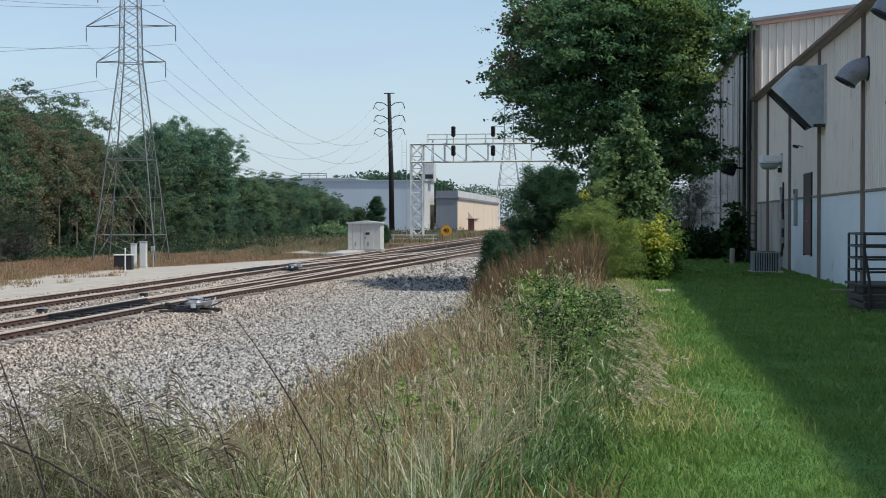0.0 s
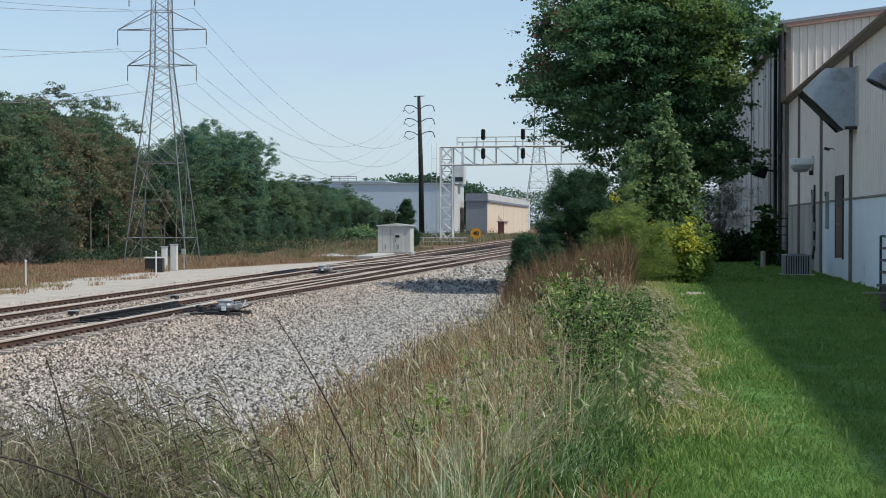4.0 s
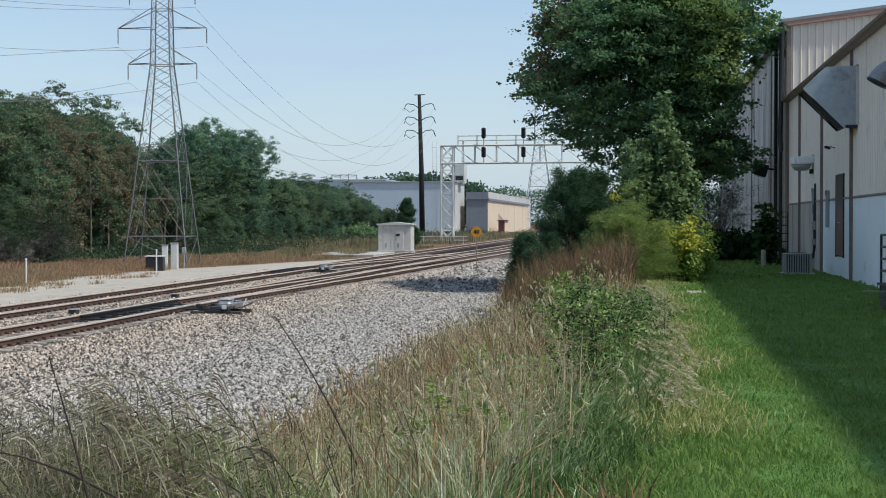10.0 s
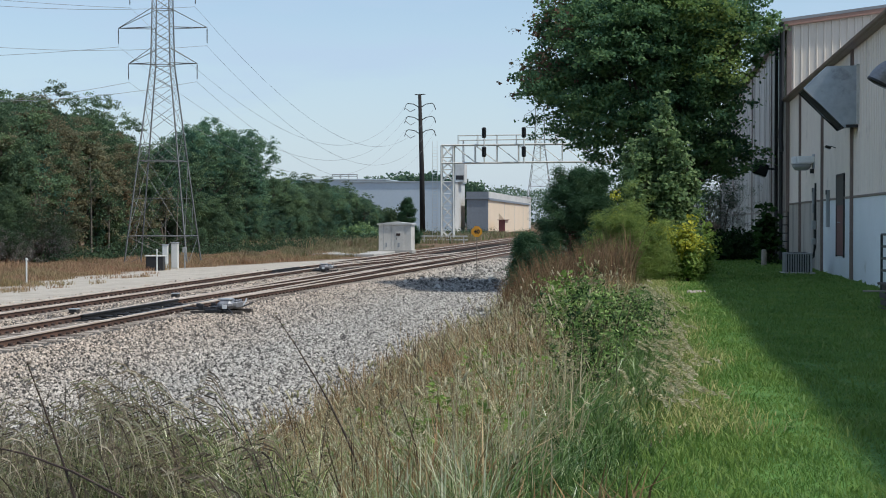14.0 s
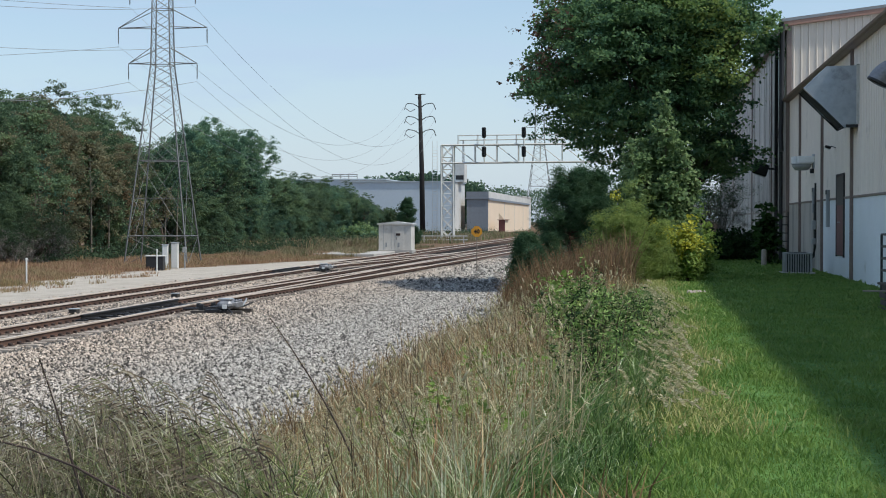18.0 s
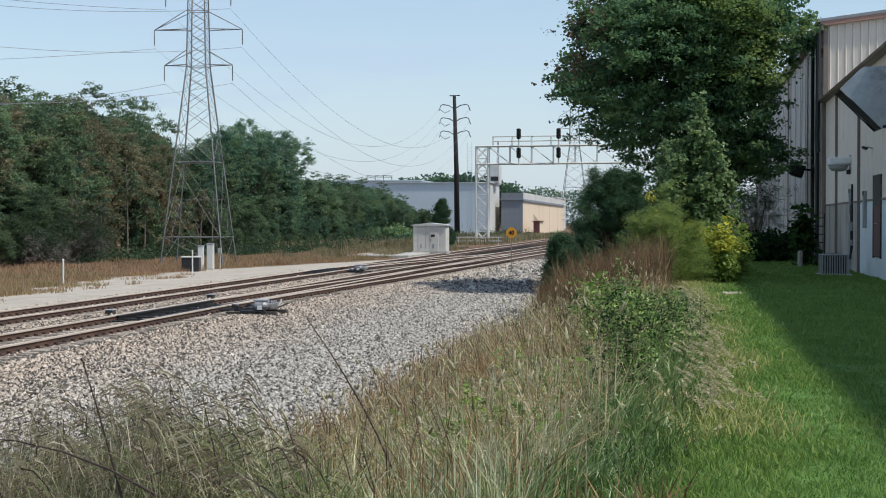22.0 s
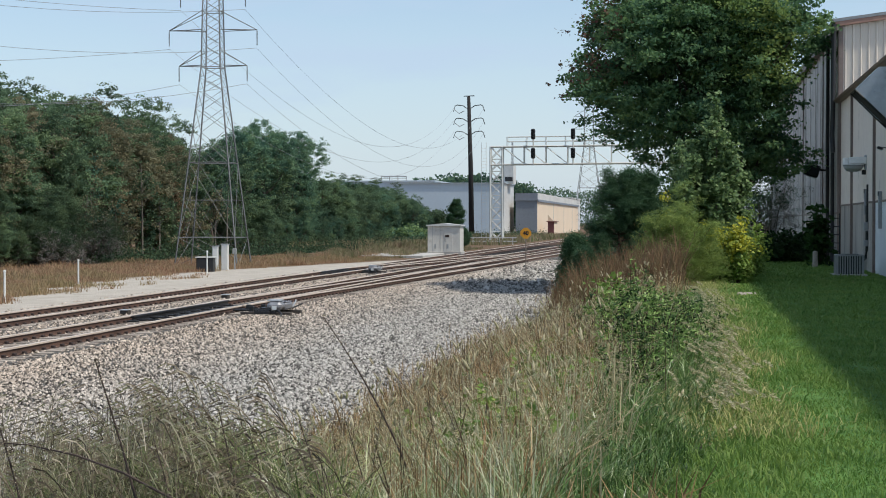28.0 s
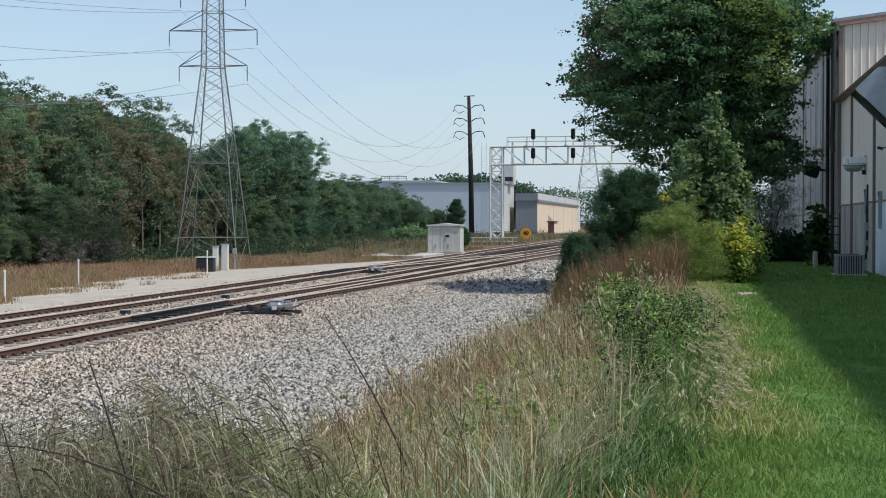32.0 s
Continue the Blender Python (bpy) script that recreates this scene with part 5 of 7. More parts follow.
# ---- far buildings ----
def far_building(name, label, x0, x1, y0, y1, h, front, side, roof_h=0.4, ribs=0.0):
    b = thing(name, label, "warehouse", (0, 0, -1.3))
    part("front_wall", Shape().span(x0, x1, y0, y0 + 0.3, 0, h), front, b)
    part("side_wall", Shape().span(x1 - 0.3, x1, y0 + 0.3, y1, 0, h), side, b)
    part("side_wall", Shape().span(x0, x0 + 0.3, y0 + 0.3, y1, 0, h), side, b)
    part("back_wall", Shape().span(x0 + 0.3, x1 - 0.3, y1 - 0.3, y1, 0, h), front, b)
    part("roof", Shape().span(x0 - 0.3, x1 + 0.3, y0 - 0.3, y1 + 0.3, h, h + roof_h), front, b, "flat roof edge")
    if ribs:
        k = int((x1 - x0) / ribs)
        for i in range(1, k):
            x = x0 + (x1 - x0) * i / k
            part("panel_joint", Shape().span(x - 0.05, x + 0.05, y0 - 0.015, y0, 0, h), front, b)
    return b


# bluer front for shade, paler side for sun: light put into the colours
wb = far_building("white_warehouse", "long pale blue-white metal warehouse behind trees", -62.0, -38.2, 322, 341, 10.85, FARWHITE, FARROOF, 0.12, 3.9)
part("roof_house", Shape().span(-38.9, -36.95, 329, 334, 10.9, 14.6), FARROOF, wb, "white rooftop stair house")
part("dark_louvre", Shape().span(-38.7, -37.1, 328.9, 329, 11.4, 12.3), BLACKSTEEL, wb)
wc = far_building("white_warehouse", "large pale warehouse with rooftop pipe frames", -92.0, -60.5, 372, 430, 12.5, FARWHITE, FARWHITE, 0.3, 3.0)
for i, x in enumerate((-73.6, -71.6, -69.6, -67.6)):
    part("pipe_frame", Shape().bar((x, 374, 12.7), (x, 374, 14.0 - 0.2 * (i % 2)), 0.12).bar((x, 374, 13.9), (x + (2.0 if i < 3 else 0.1), 374, 13.8), 0.14).bar((x, 374, 13.4), (x + (2.0 if i < 3 else 0.1), 374, 13.4), 0.08), LATTICE, wc)
fb = far_building("tan_building", "low tan-walled building with slate-grey front", -36.9, -32.4, 333, 452, 7.45, FARGREY, FARTAN, 0.25, 0)
part("parapet", Shape().span(-36.95, -32.3, 332.75, 333, 7.45, 9.0), FARGREY, fb, "slate-grey upper band")
part("side_parapet", Shape().span(-32.45, -32.25, 333, 452, 7.45, 9.05), FARROOF, fb, "pale cream parapet band")
part("eave_line", Shape().span(-32.28, -32.1, 333, 452, 7.2, 7.44), FARGREY, fb, "thin dark line below the parapet")
for ya in (372, 402, 430):
    part("wall_panel_joint", Shape().span(-32.41, -32.36, ya, ya + 0.5, 0, 7.2), FARROOF, fb)
sh = far_building("brown_shed", "small brown metal shed before the tan warehouse", -30.6, -29.3, 338, 346, 3.0, DOORRED, FARTAN, 0.15, 0)
part("gable", Shape().plate([(-30.6, 337.9, 3.0), (-29.3, 337.9, 3.0), (-30.6, 337.9, 4.6)], 0.1), FARTAN, sh, "tan raking gable")
pb = far_building("pale_building", "low white building beyond the tan warehouse", -49.0, -38.0, 500, 540, 10.4, FARROOF, FARROOF, 0.3, 0)
mast = thing("lattice_mast", "thin distant lattice radio mast", "radio mast", (-47.4, 420, -1.2))
for sx, sy in ((-1, -1), (1, -1), (0, 1)):
    part("mast_leg", Shape().bar((sx * 0.7, sy * 0.7, 0), (sx * 0.15, sy * 0.15, 24), 0.1), GALV, mast)
for i in range(12):
    w0, w1 = 0.7 - 0.55 * i / 12, 0.7 - 0.55 * (i + 1) / 12
    part("mast_brace", Shape().bar((-w0, -w0, 2 * i), (w1, -w1, 2 * i + 2), 0.07).bar((w0, -w0, 2 * i), (-w1, -w1, 2 * i + 2), 0.07), GALV, mast)

# ---- woody plants ----
SWAYING = []                       # what the wind rocks: thing, foot, seed, how far


def clumps(rng, n, centre, radii, low=-0.6, hollow=0.45, lumps=5, rough=0.28):
    """Centres spread through an uneven crown, most of them near its outside."""
    d = rng.normal(size=(n * 3, 3))
    d /= np.linalg.norm(d, axis=1)[:, None]
    d = d[d[:, 2] > low][:n]
    bump = np.ones(len(d))
    for _ in range(lumps):
        k = rng.normal(size=3)
        k /= np.linalg.norm(k)
        bump += rough * np.clip(d @ k - 0.35, 0, 1) * rng.choice([-1.0, 1.3])
    r = (hollow + (1 - hollow) * rng.random(len(d)) ** 0.6) * bump
    return np.array(centre) + d * r[:, None] * np.array(radii)


def limbs(rng, shape, foot, top, trunk_r, goals, bend=0.25):
    """A tapering trunk from foot to top and limbs from it to the goals."""
    foot, top = np.array(foot, dtype=float), np.array(top, dtype=float)
    pts = [foot + (top - foot) * t + (rng.normal(0, bend * 0.3, 3) * [1, 1, 0] if 0 < t < 1 else 0) for t in np.linspace(0, 1, 6)]
    shape.tube(pts, [trunk_r * (1.25 if i == 0 else 1 - 0.16 * i) for i in range(6)], 8)
    for g in goals:
        t = np.clip((g[2] - foot[2]) / (top[2] - foot[2]) - 0.28, 0.12, 0.95)
        a = foot + (top - foot) * t
        mid = (a + g) / 2 + [0, 0, -0.12 * np.linalg.norm(g - a)] + rng.normal(0, bend * 0.4, 3)
        r = trunk_r * (0.5 - 0.32 * t)
        shape.tube([a, mid, g], [r, r * 0.6, r * 0.2], 5)


def crown_mesh(rng, name, centres, per, spread, leaf, material, sprays=7, sky=0.55, **kw):
    """Leaves in flat sprays, several sprays to a clump, with gaps between them."""
    c = np.repeat(centres, sprays, 0)
    c = c + rng.normal(size=c.shape) * np.array(spread)
    k = max(2, round(per / sprays))
    c = np.repeat(c, k, 0)
    w = 0.36 * np.array(spread) * [1, 1, 0.55] + leaf * 0.35
    c = c + rng.normal(size=c.shape) * w
    v, t = leaves(rng, c, leaf, sky=sky, **kw)
    return tri_mesh(name, v, t, material)


BOUGH_Z, BOUGH_X = (3.0, 4.6, 4.9, 5.7, 6.1, 7.0, 7.6), (3.1, 3.1, 2.45, 2.45, 3.1, 3.3, 4.6)   # outline of the crown toward the building


def big_maple():
    rng = np.random.default_rng(11)
    t = thing("maple_tree", "large spreading maple with reddening leaf tips", "tree", (0.30, 68.0, -0.32))
    t.scale = (1.193, 1.193, 1.193)
    main = clumps(rng, 330, (0, 0, 7.1), (4.0, 4.0, 4.0), -0.98, 0.25, 9, 0.26)
    main = main[(main[:, 2] > 5.3) | (np.abs(main[:, 0] + 0.1) < 2.9)]
    main = main[(main[:, 2] > 4.4) | (main[:, 0] > -1.9)]
    main = main[main[:, 0] < np.interp(main[:, 2], BOUGH_Z, BOUGH_X)]
    droop = np.array([(-2.4, -1.2, 4.3), (-2.7, -0.4, 5.1), (2.4, -1.0, 3.8), (2.8, -0.6, 4.1), (1.9, -1.4, 3.7), (3.2, 0.2, 4.8), (-3.5, 0.0, 5.9), (-3.9, -0.4, 6.5), (3.7, -2.0, 6.9), (3.6, -2.4, 7.6), (3.5, -1.8, 7.3), (3.6, -2.0, 8.0), (3.3, -1.6, 8.7), (3.2, -1.6, 9.4), (3.0, -1.5, 10.0), (3.4, -1.6, 6.4), (-3.7, -0.3, 7.6), (3.5, -0.5, 5.4), (2.7, -1.0, 3.2), (0.8, -1.8, 3.6), (-0.6, -1.8, 4.0), (3.5, -2.5, 8.4), (-3.5, -0.6, 8.8), (3.6, -0.5, 4.5), (3.0, -0.6, 3.6), (3.9, -0.2, 5.2), (3.3, 0.0, 4.0), (2.4, -0.5, 3.1), (4.2, 0.0, 6.2), (1.5, -1.0, 3.2)])
    droop[:, 2] += np.where(droop[:, 2] < 3.75, 0.45, 0.0)
    droop = droop[droop[:, 0] < np.interp(droop[:, 2], BOUGH_Z, BOUGH_X) + 0.05]
    s = Shape()
    limbs(rng, s, (0, 0, -0.3), (0.1, 0, 9.5), 0.30, [c * [0.8, 0.8, 1] for c in main[::6] if c[2] > 5.6] + [c * [0.85, 0.85, 1.04] for c in droop if c[0] > 0])
    part("trunk", s, BARK, t, "grey-brown trunk and limbs", smooth=True)
    part("crown", crown_mesh(rng, "crown", main, 360, (0.48, 0.48, 0.26), 0.088, MAPLE), None, t, "dense dark green leaves")
    part("hanging_bough", crown_mesh(rng, "hanging_bough", droop, 520, (0.40, 0.38, 0.28), 0.088, MAPLE), None, t)
    red = main[(main[:, 0] < -2.6) & (main[:, 2] > 6.6)]
    part("red_sprays", crown_mesh(rng, "red_sprays", np.concatenate([red + [-0.25, -0.3, 0], [(-3.8, -0.5, 7.0), (-3.8, -0.3, 6.4), (-3.2, -0.8, 9.2)]]), 90, (0.45, 0.45, 0.3), 0.085, MAPLE_RED), None, t, "reddish autumn sprays")
    # sun-side clumps get a yellow-green copy: sunlight put into the leaf colour
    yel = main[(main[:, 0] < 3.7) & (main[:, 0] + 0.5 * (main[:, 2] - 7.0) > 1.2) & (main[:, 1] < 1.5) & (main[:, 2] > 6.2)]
    part("yellow_sprays", crown_mesh(rng, "yellow_sprays", yel + [0.25, -0.5, 0.25], 190, (0.45, 0.45, 0.28), 0.085, MAPLE_SUNLIT), None, t, "yellow-green sunlit sprays")


def sapling(x, y, h, w, seed, mat_leaf, leaf=0.075, label="slender young tree with pale green leaves", per=90, leaders=11):
    """A young tree of several upright leaders, the outer ones lower, each clad with short leafy shoots."""
    rng = np.random.default_rng(seed)
    t = thing("young_tree", label, "tree", (x, y, float(ground_z(x, y))))
    s, c = Shape(), []
    for i in range(leaders):
        a, q = i * 2.4 + rng.uniform(-0.4, 0.4), (i / leaders) ** 0.6
        out = w * q * rng.uniform(0.75, 1.0)
        top = h * (1 - 0.52 * q) * rng.uniform(0.93, 1.04)
        foot = np.array((math.cos(a) * out * 0.1, math.sin(a) * out * 0.1, -0.2))
        tip = np.array((math.cos(a) * out, math.sin(a) * out, top))
        mid = foot + (tip - foot) * [0.75, 0.75, 0.45]
        s.tube([foot, mid, tip], [0.06 if i == 0 else 0.04, 0.03, 0.008], 5)
        for z in np.linspace(0.16, 1.0, 15):
            on = mid + (tip - mid) * (z * 2 - 1) if z > 0.5 else foot + (mid - foot) * z * 2
            r = (0.52 - 0.40 * z) * rng.uniform(0.5, 1.2) * (w / 1.5)
            for b in rng.uniform(0, 6.28, 3):
                g = on + [math.cos(b) * r, math.sin(b) * r, r * 0.7]
                c.append(g)
                s.tube([on, g], [0.010, 0.004], 3)
    part("trunk", s, BARK, t)
    part("crown", crown_mesh(rng, "crown", np.array(c), per, (0.11, 0.11, 0.11), leaf, mat_leaf, 4), None, t)
    SWAYING.append((t, (x, y, float(ground_z(x, y))), seed, 0.22))


def pine(x, y, h, w, seed, leaf=0.075):
    rng = np.random.default_rng(seed)
    t = thing("young_pine", "bushy dark green young pine", "tree", (x, y, float(ground_z(x, y))), group="young pines by the tracks")
    s = Shape().tube([(0, 0, -0.2), (0, 0, h * 0.97)], [0.07, 0.015], 6)
    tips = []
    for i in range(16):
        z = h * (0.10 + 0.88 * i / 16)
        reach = w * (1 - 0.75 * (i / 16) ** 1.3) * rng.uniform(0.8, 1.15)
        for k in range(6):
            a = rng.uniform(0, 2 * math.pi)
            e = Vector((math.cos(a) * reach, math.sin(a) * reach, z + reach * rng.uniform(0.15, 0.6)))
            s.tube([(0, 0, z), e], [0.02, 0.006], 4)
            tips += [np.array(Vector((0, 0, z)).lerp(e, q)) for q in (0.45, 0.7, 0.88, 1.0)]
    part("trunk", s, BARK, t)
    c = np.repeat(np.array(tips), 80, 0)
    c = c + rng.normal(0, 0.10, c.shape)
    v, k = leaves(rng, c, leaf, flat=0.05, long=3.4, hang=-0.35)
    part("needles", tri_mesh("needles", v, k, NEEDLE), None, t, "dark needles")


def shrub(name, label, x, y, w, d, h, seed, mats, n=45, per=120, leaf=0.05, category="shrub", lift=0.0, spread=0.16, **kw):
    """A many-stemmed shrub; mats: a leaf material with its share of the clumps, from the bottom up."""
    rng = np.random.default_rng(seed)
    t = thing(name, label, category, (x, y, float(ground_z(x, y)) + lift))
    c = clumps(rng, n, (0, 0, h * 0.42), (w * 0.9, d * 0.9, h * 0.52), -0.85, 0.3, 6, 0.25)
    shoot = rng.random(len(c)) < 0.16                         # shoots that stand out of the round
    c[shoot] = c[shoot] * [1.22, 1.15, 1.28]
    s = Shape()
    for p in c[::2]:
        a = Vector((rng.normal(0, w * 0.12), rng.normal(0, d * 0.12), -0.15))
        s.tube([a, a.lerp(Vector(p), 0.55) + Vector((0, 0, 0.08)), p], [0.018, 0.012, 0.005], 4)
    tagged(part("stem_tangle", s, BARK, t), kind="stuff")
    order = np.argsort(c[:, 2] + rng.normal(0, h * 0.12, len(c)))
    i = 0
    for pname, m, share in mats:
        j = i + max(1, int(round(share * len(c))))
        o = part(pname, crown_mesh(rng, pname, c[order[i:j]], per, (spread, spread, spread), leaf, m, **kw), None, t)
        if m is GOLD:
            tagged(o, kind="stuff")
        i = j


big_maple()
sapling(0.55, 47.5, 5.12, 1.35, 21, SAPLING, 0.085, per=46, leaders=13)
sapling(-0.35, 48.6, 4.2, 0.8, 22, SAPLING, label="smaller young tree with dull green leaves", per=40, leaders=7)
pine(-2.35, 51.0, 3.95, 1.25, 31)
pine(-1.55, 51.6, 3.6, 0.9, 33)
pine(-3.6, 49.0, 2.3, 0.5, 32)
pine(-3.2, 47.5, 1.7, 0.4, 34)
shrub("olive_shrub", "rounded feathery olive-green shrub in the weed strip", -0.40, 44.0, 1.12, 1.1, 2.3, 41, (("lower_sprays", OLIVE, 0.75), ("upper_sprays", OLIVE, 0.25)), 90, 260, 0.055, spread=0.2, long=3.0, flat=0.10)
shrub("olive_shrub", "olive-green shrub with a few yellow flower heads", 0.45, 45.5, 0.6, 0.8, 1.75, 42, (("leaves", OLIVE, 0.85), ("flowering_crown", GOLD, 0.15)), 40, 170, 0.05, long=2.2, flat=0.3)
shrub("golden_shrub", "golden-yellow flowering shrub at the lawn's edge", 1.22, 45.0, 0.50, 0.5, 1.55, 43, (("leaves", WEEDLEAF, 0.55), ("flowering_crown", GOLD, 0.45)), 44, 60, 0.075, spread=0.13)
shrub("golden_shrub", "small yellow flowering shrub", -0.72, 46.0, 0.16, 0.2, 2.55, 44, (("leaves", OLIVE, 0.8), ("flowering_crown", GOLD, 0.2)), 18, 80, 0.05, spread=0.09)


def bramble(label, x, y, w, d, h, seed, n, leaf, mats):
    """Arching canes that carry leaves along their length."""
    rng = np.random.default_rng(seed)
    t = thing("leafy_shrub", label, "shrub", (x, y, float(ground_z(x, y))))
    az = rng.uniform(0, 2 * math.pi, n)
    foot = np.stack([rng.normal(0, w * 0.38, n), rng.normal(0, d * 0.38, n), np.full(n, -0.08)], 1)
    tall = h * (0.32 + 0.92 * rng.random(n) ** 1.5)
    reach = rng.uniform(0.15, 0.75, n) * w
    v, k, pts = arching(rng, n, foot, tall, reach, az, np.full(n, 0.013), 8)
    tagged(part("cane_tangle", tri_mesh("cane_tangle", v, k, BROWNSTEM), None, t, "thin brown canes"), kind="stuff")
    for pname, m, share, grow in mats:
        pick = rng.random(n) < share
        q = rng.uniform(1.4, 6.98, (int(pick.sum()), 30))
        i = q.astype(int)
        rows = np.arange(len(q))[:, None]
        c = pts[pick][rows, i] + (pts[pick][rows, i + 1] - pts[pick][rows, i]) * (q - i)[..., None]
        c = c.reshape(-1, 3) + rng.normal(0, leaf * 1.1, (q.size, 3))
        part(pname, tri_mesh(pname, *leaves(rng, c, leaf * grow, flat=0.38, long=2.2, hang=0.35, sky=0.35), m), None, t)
    SWAYING.append((t, (x, y, float(ground_z(x, y))), seed, 0.3))


# shaded_leaves: a darker copy among the leaves, inner shade put into colour
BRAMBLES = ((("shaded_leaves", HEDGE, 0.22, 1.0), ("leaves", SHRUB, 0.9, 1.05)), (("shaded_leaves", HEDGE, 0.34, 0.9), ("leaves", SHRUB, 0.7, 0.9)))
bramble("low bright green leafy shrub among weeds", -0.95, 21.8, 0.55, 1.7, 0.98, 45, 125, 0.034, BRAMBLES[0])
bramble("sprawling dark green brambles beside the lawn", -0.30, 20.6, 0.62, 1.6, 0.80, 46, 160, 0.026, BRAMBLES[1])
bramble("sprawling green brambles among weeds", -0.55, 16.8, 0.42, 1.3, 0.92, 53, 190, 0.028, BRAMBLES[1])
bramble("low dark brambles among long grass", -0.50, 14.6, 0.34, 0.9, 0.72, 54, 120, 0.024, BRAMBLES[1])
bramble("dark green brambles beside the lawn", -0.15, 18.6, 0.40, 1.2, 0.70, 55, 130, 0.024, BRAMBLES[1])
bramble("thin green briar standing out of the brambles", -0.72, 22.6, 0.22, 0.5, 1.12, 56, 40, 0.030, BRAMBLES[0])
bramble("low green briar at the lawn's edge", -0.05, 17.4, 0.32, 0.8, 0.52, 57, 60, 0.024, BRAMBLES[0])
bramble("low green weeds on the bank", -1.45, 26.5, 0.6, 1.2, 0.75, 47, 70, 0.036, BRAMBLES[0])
for wx, wy, wh in ((-1.42, 11.5, 0.62), (-1.24, 11.2, 0.55), (-1.62, 12.0, 0.66)):
    shrub("broad_leaved_weed", "bright yellow-green broad-leaved weed in tall grass", wx, wy, 0.13, 0.13, wh, 60 + int(wy * 10), (("leaves", WEEDLEAF, 1.0),), 9, 40, 0.035, "weed", spread=0.045)
shrub("leafy_shrub", "bright yellow-green sprig above the brambles", -1.15, 22.4, 0.24, 0.3, 1.05, 66, (("leaves", WEEDLEAF, 1.0),), 14, 60, 0.05, spread=0.09)
for wx, wy, wh in ((-0.64, 17.6, 0.55), (-1.20, 21.6, 0.85), (-0.95, 21.2, 0.95)):
    shrub("broad_leaved_weed", "bright green leafy sprig among the brambles", wx, wy, 0.12, 0.14, wh, 80 + int(wy * 10), (("leaves", WEEDLEAF, 1.0),), 10, 40, 0.038, "weed", spread=0.06)
shrub("leafy_shrub", "pale green shrub behind the golden one", 1.75, 50.0, 0.42, 0.5, 1.75, 67, (("leaves", WEEDLEAF, 1.0),), 34, 70, 0.07, spread=0.14)
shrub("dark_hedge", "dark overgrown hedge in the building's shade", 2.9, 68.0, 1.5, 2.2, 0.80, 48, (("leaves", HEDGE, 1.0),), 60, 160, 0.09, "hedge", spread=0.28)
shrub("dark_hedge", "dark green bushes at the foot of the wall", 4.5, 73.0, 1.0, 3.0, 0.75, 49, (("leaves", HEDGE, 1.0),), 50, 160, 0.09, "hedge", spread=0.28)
shrub("dark_hedge", "mid-green bushes by the shaded building", 1.4, 76.0, 1.3, 3.0, 1.3, 50, (("leaves", WOOD_A, 1.0),), 60, 160, 0.09, "hedge", spread=0.3)
shrub("grey_brush", "tall grey-brown twiggy brush before the tall building", 3.5, 80.0, 1.5, 2.0, 4.1, 52, (("twig_tangle", TWIGGREY, 0.7), ("thin_leaves", BRUSH, 0.3)), 90, 150, 0.05, "brush", spread=0.3, long=5.0, flat=0.09)
shrub("climbing_vine", "tall dark climbing vine against the wall", 4.55, 60.5, 0.27, 0.3, 2.6, 51, (("leaves", VINE, 1.0),), 30, 26, 0.17, "vine", spread=0.15, sky=0.9)
whole("short_post", Shape().tube([(0, 0, -0.2), (0, 0, 0.55), (0, 0, 0.60)], [0.10, 0.09, 0.07], 12), TIE, "short pale round post by the hedge", "post", (4.35, 59.4, 0.0))


# ---- the wood across the tracks ----
def forest_tree(rng, label, h, w, material, bark, leaf=0.105, n=112, per=250, low=0.02, pineish=False, bare=0.0):
    t = thing("woodland_tree", label, "tree", (0, 0, 0), group="trees of the wood across the tracks")
    if pineish:                                               # a tall stem under a broad flat-topped crown of dense pads
        zz = np.concatenate([rng.uniform(0.60, 1.0, n), rng.uniform(0.36, 0.62, n // 3)])
        r = w * np.interp(zz, [0.36, 0.6, 0.78, 0.92, 1.0], [0.5, 0.75, 1.15, 0.95, 0.3]) * rng.uniform(0.15, 1.0, len(zz)) ** 0.5
        a = rng.uniform(0, 2 * math.pi, len(zz))
        r = r * (1 + 0.4 * np.sin(a * 2 + zz * 11))
        c = np.stack([np.cos(a) * r, np.sin(a) * r, zz * h], 1)
    else:
        c = clumps(rng, n, (0, 0, h * (0.54 + low)), (w, w, h * 0.46), -0.9, 0.3, 10, 0.34)
        shoot = rng.random(len(c)) < 0.15                     # uneven leaders above the round
        c[shoot] = c[shoot] * [0.95, 0.95, 1.07]
    s = Shape()
    limbs(rng, s, (0, 0, -0.4), (rng.normal(0, 0.3), 0, h * 0.93), 0.016 * h, [p for p in c[::4]], 0.5)
    part("trunk", s, bark, t)
    if bare:
        c = c[rng.random(len(c)) > bare]
    part("crown", crown_mesh(rng, "crown", c, per, (w * 0.15, w * 0.15, h * 0.026), leaf, material, 7, 0.55, long=1.5), None, t)
    return t


